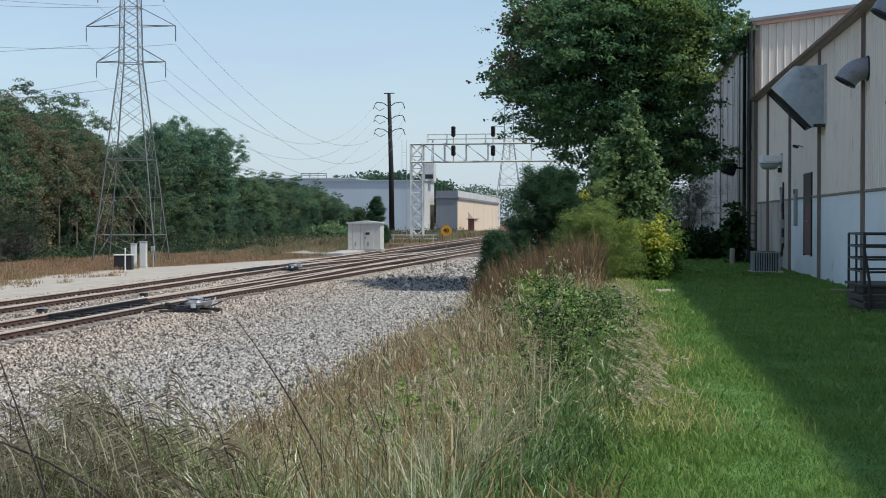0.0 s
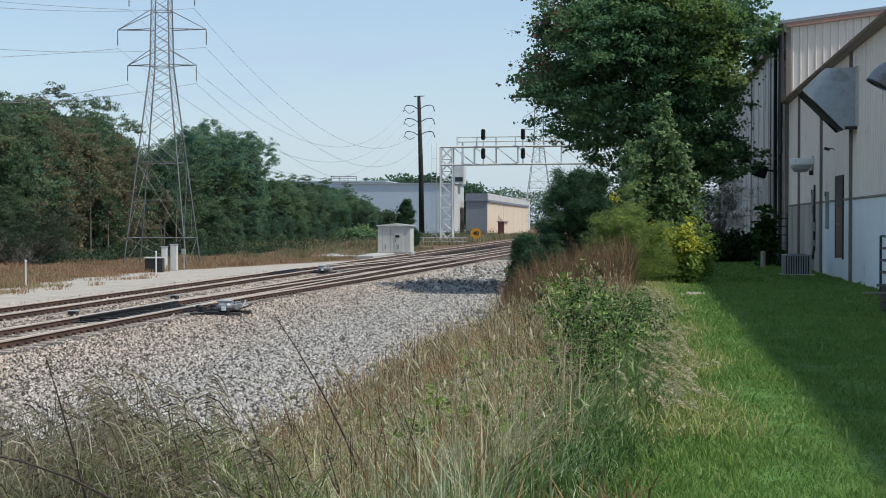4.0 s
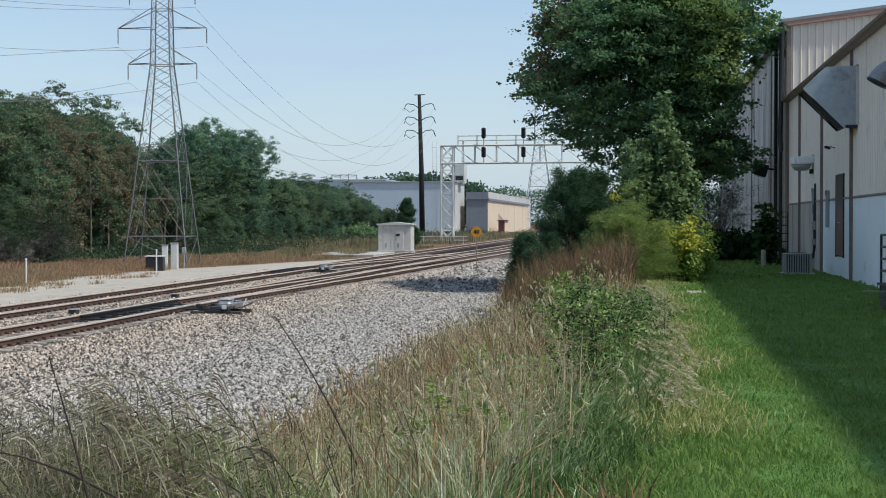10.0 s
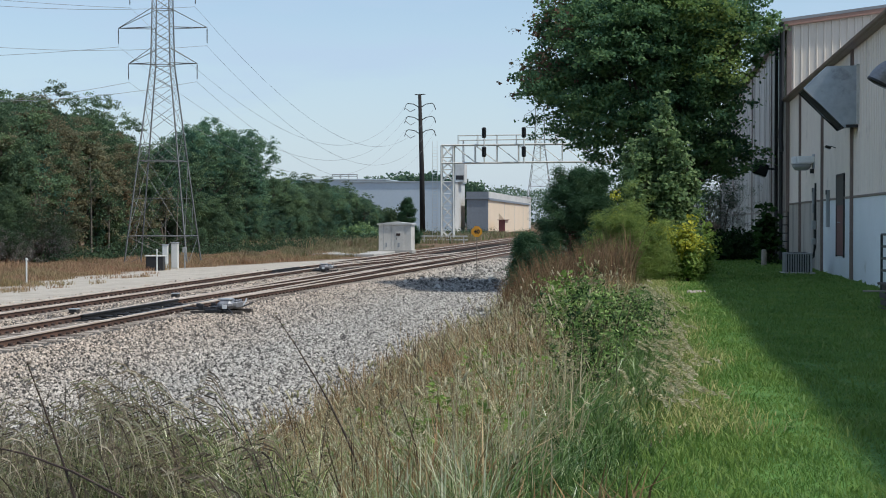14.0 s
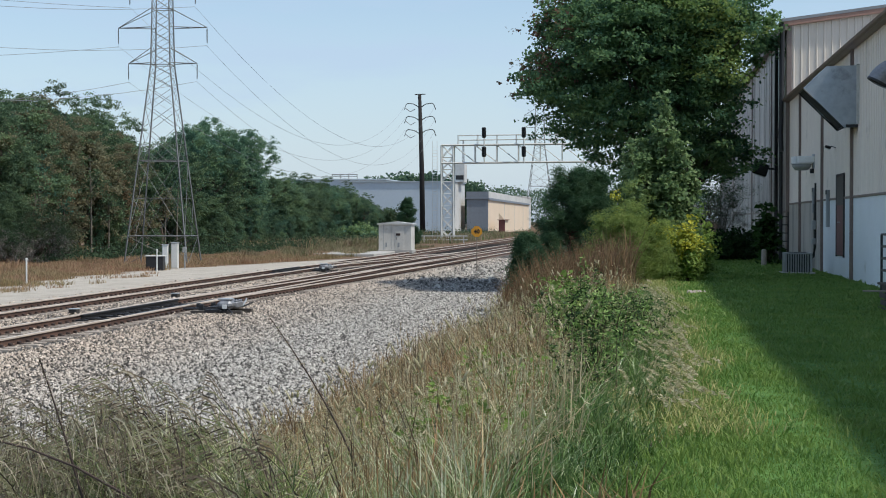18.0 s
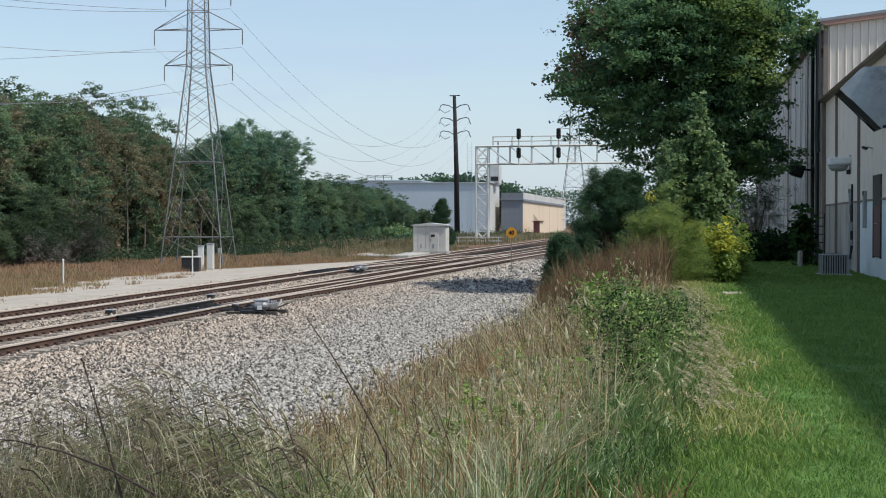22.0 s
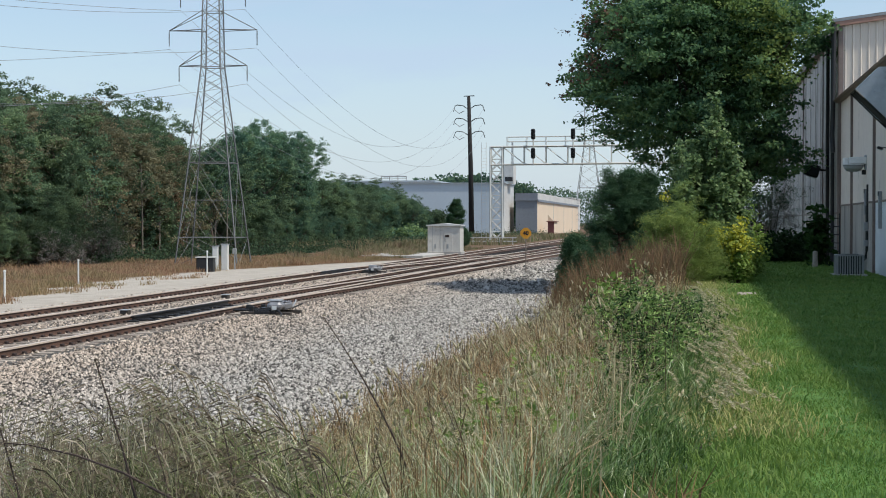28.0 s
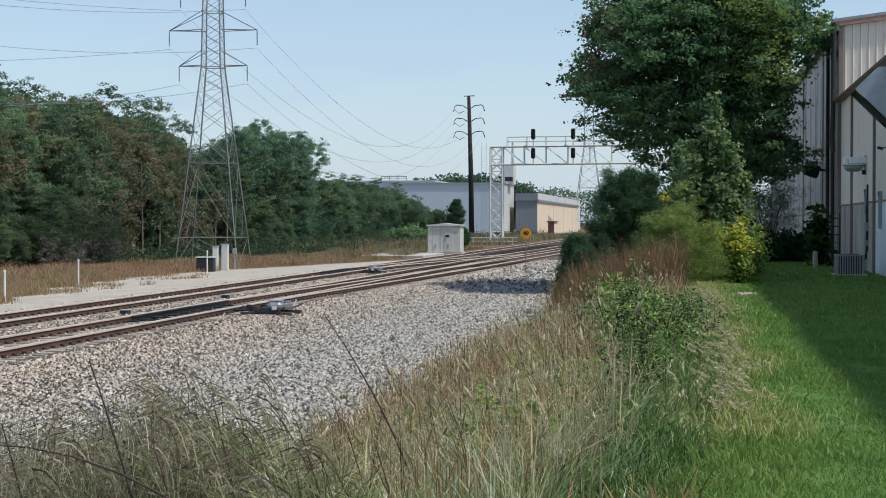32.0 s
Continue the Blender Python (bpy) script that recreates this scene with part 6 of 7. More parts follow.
def wood():
    rng = np.random.default_rng(77)
    kinds = [forest_tree(rng, "dense dark green broadleaf tree at the wood's edge", 11, 2.8, WOOD_A, BARK),
             forest_tree(rng, "dark green broadleaf tree with a broken outline", 11, 2.3, WOOD_C, BARK, low=0.08),
             forest_tree(rng, "brown-tinged autumn tree with bare limbs showing", 10.5, 2.5, WOOD_B, BARK, low=0.05, per=230, bare=0.22),
             forest_tree(rng, "tall dark pine with an open flat-topped crown", 12.2, 2.3, WOOD_C, BARK, 0.10, 70, 260, 0, True),
             forest_tree(rng, "leafy green tree in the wood", 10, 3.0, WOOD_A, PALEBARK, low=-0.02),
             forest_tree(rng, "rust-coloured autumn tree in the wood", 10, 1.7, WOOD_D, BARK, low=0.0, n=60, per=230, bare=0.2)]
    tops = ((60, 11.2), (95, 11.3), (103, 11.8), (112, 11.9), (118, 11.3), (123, 10.6), (128, 10.0), (134, 9.5), (139, 9.6), (147, 11.2), (157, 12.4), (164, 12.0), (171, 11.8), (177, 9.0), (185, 8.0), (208, 7.9), (224, 7.6), (242, 6.4), (255, 4.8), (270, 4.2))
    full = (11.6, 11.6, 11.2, 12.6, 10.5, 10.4)

    def spot(x, y, k, part_of):
        return (x, y, k, part_of * float(np.interp(y * 43.0 / -x, [p[0] for p in tops], [p[1] for p in tops])) * (-x / 43.0) / full[k])

    spots = []
    y = 84.0
    while y < 268:
        if y < 96:
            front, back = rng.choice([0, 4, 2]), rng.choice([0, 4])
        elif y < 129:                                         # browning trees before green ones
            front, back = rng.choice([2, 2, 2, 0]), rng.choice([0, 4])
        elif y < 142:
            front, back = rng.choice([4, 0]), rng.choice([0, 4])
        elif y < 184:                                         # dark trees and pines
            front, back = rng.choice([1, 1, 0]), rng.choice([1, 0])
        else:
            front, back = rng.choice([0, 1, 4]), rng.choice([0, 1, 4])
        high = 0.90 if y < 96 else 0.88 if y < 129 else 0.88 if y < 142 else 0.58 if y < 184 else 0.96
        spots.append(spot(-43.0 + rng.normal(0, 0.8), y, front, high * rng.uniform(0.94, 1.06)))
        far = 0.97 if y < 129 else 0.93 if y < 142 else 0.60 if y < 184 else 0.95
        spots.append(spot(-50.0 + rng.normal(0, 0.8), y * 1.16, back, far * rng.uniform(0.94, 1.04)))
        spots.append(spot(-46.6 + rng.normal(0, 0.9), y * 1.08 + 1.2, back, (0.66 if 142 < y < 184 else 0.82) * rng.uniform(0.92, 1.08)))
        if not (104 < y < 142 and rng.random() < 0.45):         # open foot of the wood where trunks show
            dark = 1 if y > 140 else 0
            spots.append(spot(-40.6 + rng.normal(0, 0.4), y + 0.6, rng.choice([4, 1, dark]), rng.uniform(0.28, 0.5)))
            spots.append(spot(-39.9 + rng.normal(0, 0.4), y + 1.6, rng.choice([4, dark]), rng.uniform(0.14, 0.26)))
        y += rng.uniform(2.3, 3.3)
    for yy, part_of in ((145.5, 1.04), (152.5, 1.06), (160.5, 1.02), (167.5, 1.10), (136.0, 1.02)):
        spots.append(spot(-42.0, yy, 3, part_of))
    spots += [spot(-40.9, 119.5, 5, 0.78), spot(-41.2, 122.0, 5, 0.66), spot(-41.6, 116.5, 2, 0.94), spot(-41.9, 111.0, 2, 0.96), spot(-42.0, 106.5, 2, 0.93), spot(-42.1, 124.5, 2, 0.86),
              spot(-42.4, 141.0, 4, 0.98), spot(-43.6, 155.5, 4, 1.04), spot(-40.2, 228, 1, 0.9), spot(-40.2, 250, 1, 0.9), spot(-38.6, 240, 4, 0.6), spot(-40.4, 213.5, 1, 0.76)]
    used = set()
    for x, y, k, size in spots:
        m = pose(x, y, float(ground_z(x, y)), 0, 0, rng.uniform(0, 360))
        if k in used:
            o = copy_thing(kinds[k], m)
        else:
            used.add(k)
            o = kinds[k]
            o.matrix_basis = m
        o.scale = (size * rng.uniform(0.95, 1.1), size * rng.uniform(0.95, 1.1), size)


wood()
pine(-22.3, 150.0, 4.9, 1.25, 35, 0.10)
shrub("leafy_shrub", "dull green young tree behind the signal hut", -24.3, 155.0, 1.1, 1.0, 4.3, 36, (("leaves", WOOD_A, 1.0),), 40, 130, 0.12, spread=0.3)
shrub("creeping_vine", "mound of creeping vines at the end of the wood", -37.4, 208.0, 2.2, 3.0, 1.9, 37, (("leaves", WOOD_C, 0.5), ("bright_leaves", SAPLING, 0.5)), 60, 60, 0.22, "vine", spread=0.4, sky=0.8)
for gx, gy, gh in ((-39.6, 97.5, 3.2), (-39.4, 101.0, 3.7), (-39.7, 104.0, 3.0), (-39.3, 94.0, 2.6)):
    shrub("grey_brush", "tangled grey-stemmed brush at the wood's foot", gx, gy, 1.6, 1.5, gh, int(gy * 10), (("twig_tangle", TWIGGREY, 0.5), ("dull_leaves", BRUSH, 0.5)), 60, 120, 0.08, "brush", spread=0.35, long=3.6, flat=0.14)


def slender_trees():
    """Bare pale stems with thin crowns along the foot of the wood."""
    rng = np.random.default_rng(79)
    for i in range(9):
        y = 100.0 + 34.0 * ((i * 0.618) % 1.0)
        x = -39.9 + rng.normal(0, 0.5)
        h = rng.uniform(4.5, 8.0)
        t = thing("slender_tree", "slender pale-stemmed tree at the wood's foot", "tree", (x, y, float(ground_z(x, y))), group="slender trees at the wood's foot")
        lean = rng.normal(0, 0.5)
        pts = [(lean * q * q, 0.2 * q, h * q - 0.2) for q in np.linspace(0, 1, 6)]
        s = Shape().tube(pts, [0.085, 0.075, 0.062, 0.05, 0.035, 0.012], 6)
        goals = []
        for _ in range(9):
            q = rng.uniform(0.4, 0.95)
            a = rng.uniform(0, 6.28)
            r = rng.uniform(0.4, 1.0) * (1.2 - q)
            p = np.array((lean * q * q, 0.2 * q, h * q))
            g = p + [math.cos(a) * r * 1.3, math.sin(a) * r * 1.3, r * 1.1]
            s.tube([p, (p + g) / 2 + [0, 0, 0.1], g], [0.03, 0.02, 0.008], 4)
            goals.append(g)
        part("trunk", s, PALEBARK, t, "thin pale trunk and twigs")
        part("crown", crown_mesh(rng, "crown", np.array(goals), 70, (0.4, 0.4, 0.35), 0.12, (WOOD_B, WOOD_A, WOOD_C)[i % 3], 5, 0.5), None, t)


slender_trees()


def far_woods():
    """Low hazy woods on the skyline."""
    rng = np.random.default_rng(91)
    n = 1500
    x = rng.uniform(-420, 420, n)
    y = 620 + rng.uniform(0, 60, n)
    h = 11 + 4 * np.sin(x * 0.021) + 3 * np.sin(x * 0.063 + 1) + rng.uniform(-2, 1.5, n)
    h = np.where((x > -85) & (x < -30), np.maximum(h, 15.2 + 1.2 * np.sin(x * 0.31) + rng.uniform(-0.8, 0.8, n)), h)
    c = np.repeat(np.stack([x, y, np.zeros(n)], 1), 110, 0)
    c[:, 2] = -1 + np.repeat(h, 110) * rng.random(len(c)) ** 0.6
    c[:, :2] += rng.normal(0, 2.2, (len(c), 2))
    v, t = leaves(rng, c, 0.62, long=1.2)
    tagged(new("distant_woods", tri_mesh("distant_woods", v, t, WOOD_C)), "low dark line of distant woods", "woods", kind="stuff")
    n = 300
    x, y = rng.uniform(-71, -41, n), 395 + rng.uniform(0, 14, n)
    c = np.repeat(np.stack([x, y, np.zeros(n)], 1), 40, 0)
    c[:, 2] = -1 + 14.6 * rng.random(len(c)) ** 0.6 * np.repeat(0.97 - 0.14 * np.abs((x + 57) / 15) ** 2 + 0.05 * np.sin(x * 0.9) + rng.uniform(-0.1, 0.04, n), 40)
    c[:, :2] += rng.normal(0, 0.9, (len(c), 2))
    v, t = leaves(rng, c, 0.7, long=1.2)
    tagged(new("distant_grove", tri_mesh("distant_grove", v, t, WOOD_C)), "dark grove of trees behind the white warehouse", "woods", kind="stuff")


far_woods()


# ---- grasses ----
def field_grass():
    rng = np.random.default_rng(61)
    n = 75000
    y = 40 + 84 * rng.random(n) ** 1.2
    edge = np.interp(y, [40, 54, 60, 66, 74, 84, 90, 98, 108, 124], [-22.4, -23.5, -25.6, -26.6, -27.2, -26.9, -26.2, -24.8, -22.6, -21.8]) + 0.6 * np.sin(y * 0.9) - 0.5
    x = edge - 14 * rng.random(n) ** 1.8 + rng.normal(0, 0.3, n)
    f = np.stack([x, y, ground_z(x, y)], 1)
    v = blades(rng, f, rng.uniform(0.15, 0.6, n) * (0.55 + 0.45 * np.sin(x * 0.8) * np.sin(y * 0.5 + x)), np.full(n, 0.035), rng.uniform(0.1, 0.8, n))
    n2 = 9000
    y2 = 150 + 150 * rng.random(n2)
    x2 = rng.uniform(-40, -22, n2)
    x2 = np.where(y2 < 185, np.minimum(x2, -28.5), x2)
    v2 = blades(rng, np.stack([x2, y2, ground_z(x2, y2)], 1), rng.uniform(0.4, 1.1, n2), np.full(n2, 0.12), rng.uniform(0.1, 0.6, n2))
    # stray tufts in the pale road
    c = np.repeat(np.stack([rng.uniform(-27.0, -23.6, 46), rng.uniform(50, 80, 46), np.zeros(46)], 1), 40, 0)
    c[:, :2] += rng.normal(0, 1, (len(c), 2)) * [0.16, 0.5]
    c[:, 2] = ground_z(c[:, 0], c[:, 1])
    v3 = blades(rng, c, rng.uniform(0.06, 0.26, len(c)), np.full(len(c), 0.03), rng.uniform(0.2, 0.9, len(c)))
    # tall dry grass where the road gives out
    n4 = 16000
    y4 = 119 + 46 * rng.random(n4)
    x4 = rng.uniform(-31, -21.6, n4)
    v4 = blades(rng, np.stack([x4, y4, ground_z(x4, y4)], 1), rng.uniform(0.2, 0.75, n4) * (0.7 + 0.4 * np.sin(x4 * 1.3 + y4 * 0.4)), np.full(n4, 0.05), rng.uniform(0.1, 0.7, n4))
    vv, tt = joined(v, v3)
    tagged(new("dry_field_grass", tri_mesh("dry_field_grass", vv, tt, FIELD)), "reddish-brown dry grass below the wood", "grass", kind="stuff")
    tagged(new("dull_field_grass", tri_mesh("dull_field_grass", *joined(v2, v4), FIELD_FAR)), "dull grey-brown grass and weeds far along the tracks", "grass", kind="stuff")
    n = 700
    yb = rng.uniform(100, 300, n)
    deep = rng.random(n)
    c = np.stack([np.interp(yb, [100, 140, 200, 300], [-37.5, -33.5, -29.5, -26]) - deep * np.interp(yb, [100, 300], [2.0, 9.0]), yb, np.full(n, -1.1)], 1)
    c = np.repeat(c, 60, 0)
    c += rng.normal(0, 0.5, c.shape)
    c[:, 2] = -1.1 + np.abs(rng.normal(0, 0.42, len(c))) * np.repeat(rng.uniform(0.3, 1.7, n), 60)
    v, t = leaves(rng, c, 0.11)
    tagged(new("trackside_brush", tri_mesh("trackside_brush", v, t, BRUSH)), "low green brush beyond the tracks", "brush", kind="stuff")


field_grass()


def lawn_blades():
    rng = np.random.default_rng(62)
    n = 280000
    y = 7.5 * (72 / 7.5) ** (rng.random(n) ** 0.85)
    left = np.interp(y, [7, 9.5, 15, 70], [-0.25, -0.1, 0.45, 0.7])
    x = left + (WALL - 0.05 - left) * rng.random(n)
    keep = (x - 0.02 * y < 0.19 * y + 0.6)
    x, y = x[keep], y[keep]
    n = len(x)
    patch = np.sin(x * 3.1 + 1.3 * np.sin(y * 0.9)) * np.sin(y * 1.7 + x) + 0.6 * np.sin(x * 7.0 + y * 5.3) * np.sin(y * 4.1 - x * 3.0)
    tall = (0.03 + 0.04 * rng.random(n)) * (1 + 0.4 * patch) + 0.08 * (rng.random(n) > 0.985)
    v, t = blades(rng, np.stack([x, y, ground_z(x, y) - 0.01], 1), tall, (0.004 + 0.00045 * y) * (1 + 0.9 * (tall > 0.09)), rng.uniform(0.5, 1.0, n))
    m = 14000                                                 # ragged edge against the bank
    x, y = rng.uniform(-0.5, 0.7, m), 8 + 24 * rng.random(m) ** 1.3
    v, t = joined((v, t), blades(rng, np.stack([x, y, ground_z(x, y) - 0.01], 1), rng.uniform(0.05, 0.16, m), 0.006 + 0.0006 * y, rng.uniform(0.4, 1.0, m)))
    m = 40000                                                 # thinner round the tripod
    x, y = rng.uniform(-0.2, WALL - 0.1, m), rng.uniform(-6, 8, m)
    v, t = joined((v, t), blades(rng, np.stack([x, y, ground_z(x, y) - 0.01], 1), rng.uniform(0.03, 0.07, m), np.full(m, 0.012), rng.uniform(0.4, 1.0, m)))
    tagged(new("lawn_grass", tri_mesh("lawn_grass", v, t, LAWN)), "short mown green lawn grass", "grass", kind="stuff")


lawn_blades()


def scatter(rng, n, y0, y1, x0, x1, bias=0.9):
    y = y0 * (y1 / y0) ** (rng.random(n) ** bias)
    lo = np.interp(y, [p[0] for p in x0], [p[1] for p in x0]) if isinstance(x0, tuple) else x0
    hi = np.interp(y, [p[0] for p in x1], [p[1] for p in x1]) if isinstance(x1, tuple) else x1
    x = lo + (hi - lo) * rng.random(n)
    return np.stack([x, y, ground_z(x, y) - 0.02], 1)


def seeds(rng, foot, height, lean_az, lean, size, per, length=0.28, droop=0.6, thin=0.42):
    """Husks along the top of leaning stems, hanging the way the stem leans."""
    n = len(foot)
    q = 1 - length * rng.random((n, per))
    out = np.stack([np.cos(lean_az), np.sin(lean_az), np.zeros(n)], 1)
    p = foot[:, None] + out[:, None] * (height * lean)[:, None, None] * q[..., None] ** 1.8
    p[..., 2] += height[:, None] * q * np.sqrt(1 - 0.5 * lean[:, None] ** 2)
    way = np.repeat(out * 0.8 + [0, 0, 0.25 - droop], per, 0) + rng.normal(0, 0.35, (n * per, 3))
    return strips(rng, p.reshape(-1, 3) + way * size * 1.2 + rng.normal(0, 0.012, (n * per, 3)), way, size * 3.2, size * thin)


EDGE_L = ((5, -4.6), (60, -4.5))
EDGE_R = ((5, -0.35), (9.5, -0.1), (15, 0.5), (60, 0.6))


def tussocks(rng, n, per, y0, y1, x0, x1, spread, h0, h1, width, lean0, lean1, bias=0.9):
    """Blades that spring from common feet: feet, heights, widths, leans and ways."""
    c = np.repeat(scatter(rng, n, y0, y1, x0, x1, bias), per, 0)
    f = c + rng.normal(0, 1, c.shape) * [spread, spread, 0]
    f[:, 2] = ground_z(f[:, 0], f[:, 1]) - 0.02
    h = np.repeat(rng.uniform(h0, h1, n), per) * rng.uniform(0.55, 1.1, n * per)
    az = np.arctan2(f[:, 1] - c[:, 1], f[:, 0] - c[:, 0]) + np.repeat(rng.normal(0, 0.8, n), per)
    ln = np.clip(np.repeat(rng.uniform(lean0, lean1, n), per) + rng.normal(0, 0.18, n * per), 0.03, 1.0)
    h = h * np.clip((np.interp(f[:, 1], [p[0] for p in EDGE_R], [p[1] for p in EDGE_R]) + 0.12 - f[:, 0]) / 0.75, 0.22, 1.0)
    return f, h, width + 0.00042 * f[:, 1], ln, az


def weed_bank():
    rng = np.random.default_rng(63)
    # straw over the whole bank
    f, h, w, ln, az = tussocks(rng, 2500, 12, 8.5, 35, EDGE_L, ((5, -0.9), (14, -0.8), (18, -0.55), (24, -0.6), (28, -0.2), (60, 0.4)), 0.075, 0.28, 0.82, 0.0110, 0.05, 0.8)
    m = 11000
    near = np.stack([rng.uniform(-4.6, 0.0, m), rng.uniform(-6, 8.5, m), np.zeros(m)], 1)
    near[:, 2] = ground_z(near[:, 0], near[:, 1]) - 0.02
    near = blades(rng, near, rng.uniform(0.2, 0.5, m), np.full(m, 0.016), rng.uniform(0.1, 0.8, m))
    tagged(new("straw_grass", tri_mesh("straw_grass", *joined(blades(rng, f, h, w, ln, az), near), STRAW)), "dry straw-coloured tall grass on the bank", "grass", kind="stuff")
    # pale seeding stems
    f, h, w, ln, az = tussocks(rng, 520, 8, 9, 45, ((5, -4.2), (60, -4.0)), ((5, -0.6), (30, -0.4), (36, -1.3), (60, -1.6)), 0.05, 0.6, 1.0, 0.007, 0.05, 0.5)
    v = joined(blades(rng, f, h, w, ln, az), seeds(rng, f, h, az, ln, 0.012, 9, 0.3, 0.2))
    tagged(new("seeding_grass", tri_mesh("seeding_grass", *v, PALEGRASS)), "pale seeding grass stems", "grass", kind="stuff")
    # foxtails: fuzzy upright seed heads on thin stems
    f = scatter(rng, 330, 10.5, 40, ((5, -3.6), (14, -3.9), (34, -3.4)), ((5, -0.9), (24, -0.5), (40, -0.2)))
    n = len(f)
    az, h, ln = rng.uniform(0, 2 * math.pi, n), rng.uniform(0.66, 1.05, n), rng.uniform(0.05, 0.5, n)
    top = f + np.stack([np.cos(az) * h * ln, np.sin(az) * h * ln, h * np.sqrt(1 - 0.7 * ln ** 2)], 1)
    axis = np.stack([np.cos(az) * 0.05, np.sin(az) * 0.05, np.full(n, 0.085)], 1) * rng.uniform(0.7, 1.25, n)[:, None]
    ring = np.stack([np.cos(np.arange(5) * 1.2566), np.sin(np.arange(5) * 1.2566), np.zeros(5)], 1)
    fat = rng.uniform(0.010, 0.016, n)[:, None, None]
    head = np.concatenate([top[:, None], top[:, None] + axis[:, None] * 0.25 + ring * fat, top[:, None] + axis[:, None] * 0.75 + ring * fat * 0.8, (top + axis * 1.1)[:, None]], 1)
    tri = [(0, 1 + k, 1 + (k + 1) % 5) for k in range(5)] + [(1 + k, 6 + k, 6 + (k + 1) % 5) for k in range(5)] + [(1 + k, 6 + (k + 1) % 5, 1 + (k + 1) % 5) for k in range(5)] + [(11, 6 + (k + 1) % 5, 6 + k) for k in range(5)]
    heads = (head.reshape(-1, 3), (np.arange(n)[:, None, None] * 12 + np.array(tri)[None]).reshape(-1, 3))
    q = rng.random((n, 16))
    way = rng.normal(size=(n, 16, 3)) * [0.8, 0.8, 0.3] + [0, 0, 0.9]
    c = top[:, None] + q[..., None] * axis[:, None] + way * [0.010, 0.010, 0]
    v = joined(blades(rng, f, h, np.full(n, 0.008), ln, az), heads, strips(rng, c.reshape(-1, 3), way.reshape(-1, 3), 0.045, 0.007))
    tagged(new("foxtail_grass", tri_mesh("foxtail_grass", *v, FOXTAIL)), "pale pinkish foxtail seed heads on thin stems", "grass", kind="stuff")
    # a fringe of drooping foxtails between the shrub and the lawn
    f = scatter(rng, 330, 13, 34, ((12, -0.35), (17, -0.5), (24, -0.6), (34, -0.4)), ((12, 0.35), (20, 0.4), (34, 0.4)), 0.9)
    n = len(f)
    az, h, ln = rng.normal(-0.3, 0.6, n), rng.uniform(0.18, 0.42, n) + 0.5 * np.clip(0.15 - f[:, 0], 0, 0.75), rng.uniform(0.4, 0.95, n)
    top = f + np.stack([np.cos(az) * h * ln, np.sin(az) * h * ln, h * np.sqrt(1 - 0.7 * ln ** 2)], 1)
    q = rng.random((n, 22))
    c = top[:, None] + q[..., None] * np.stack([np.cos(az) * 0.085, np.sin(az) * 0.085, np.full(n, -0.015)], 1)[:, None] - (q ** 2)[..., None] * np.array([0, 0, 0.035])
    way = rng.normal(size=(n, 22, 3)) * 0.5 + np.stack([np.cos(az), np.sin(az), np.full(n, -0.2)], 1)[:, None]
    c = c + rng.normal(0, 0.006, c.shape)
    v = joined(blades(rng, f, h, np.full(n, 0.007), ln, az), strips(rng, c.reshape(-1, 3), way.reshape(-1, 3), 0.045, 0.012))
    tagged(new("drooping_foxtails", tri_mesh("drooping_foxtails", *v, FOXTAIL)), "drooping pinkish foxtail seed heads beside the lawn", "grass", kind="stuff")
    # stout pale stems that stand clear of the rest
    f = scatter(rng, 480, 9, 32, ((5, -3.8), (30, -3.6)), ((5, -0.8), (16, -0.45), (32, -0.2)))
    n = len(f)
    az, h, ln = rng.uniform(0, 2 * math.pi, n), rng.uniform(0.6, 1.0, n), rng.uniform(0.1, 0.9, n)
    v = joined(blades(rng, f, h, np.full(n, 0.0075), ln, az), seeds(rng, f, h, az, ln, 0.014, 9, 0.2, 0.1))
    tagged(new("stout_grass_stems", tri_mesh("stout_grass_stems", *v, PALEGRASS)), "stout pale grass stems with seed heads", "grass", kind="stuff")
    # green grass by the lawn and at the foot of the bank
    f, h, w, ln, az = tussocks(rng, 1250, 24, 8, 34, ((5, -1.7), (14, -1.4), (34, -0.9)), EDGE_R, 0.05, 0.26, 0.62, 0.0075, 0.35, 1.0)
    v = blades(rng, f, h, w, ln, az)
    f, h, w, ln, az = tussocks(rng, 400, 22, 8.5, 20, ((5, -4.5), (20, -4.2)), -1.4, 0.06, 0.3, 0.62, 0.0055, 0.2, 0.9)
    tagged(new("long_green_grass", tri_mesh("long_green_grass", *joined(v, blades(rng, f, h, w, ln, az)), GREENGRASS)), "long unmown green grass beside the lawn", "grass", kind="stuff")
    # upright pale grey-green blades at the near end of the bank
    f, h, w, ln, az = tussocks(rng, 520, 20, 8.2, 16.5, ((5, -2.7), (14, -2.9)), ((5, -0.75), (14, -0.9)), 0.09, 0.36, 0.74, 0.0075, 0.06, 0.75)
    tagged(new("pale_green_grass", tri_mesh("pale_green_grass", *blades(rng, f, h, w, ln, az), PALEGREEN)), "upright pale grey-green grass at the bank's foot", "grass", kind="stuff")
    # a mat of bent straw between the shrub and the lawn
    f, h, w, ln, az = tussocks(rng, 950, 30, 12, 34, ((12, -0.35), (27, 0.0)), ((12, 0.30), (20, 0.60), (27, 0.72)), 0.11, 0.12, 0.24, 0.012, 0.85, 1.0)
    tagged(new("bent_straw", tri_mesh("bent_straw", *blades(rng, f, h * 1.25, w, ln, az), BENTSTRAW)), "bent tan and yellow-green straw beside the lawn", "grass", kind="stuff")
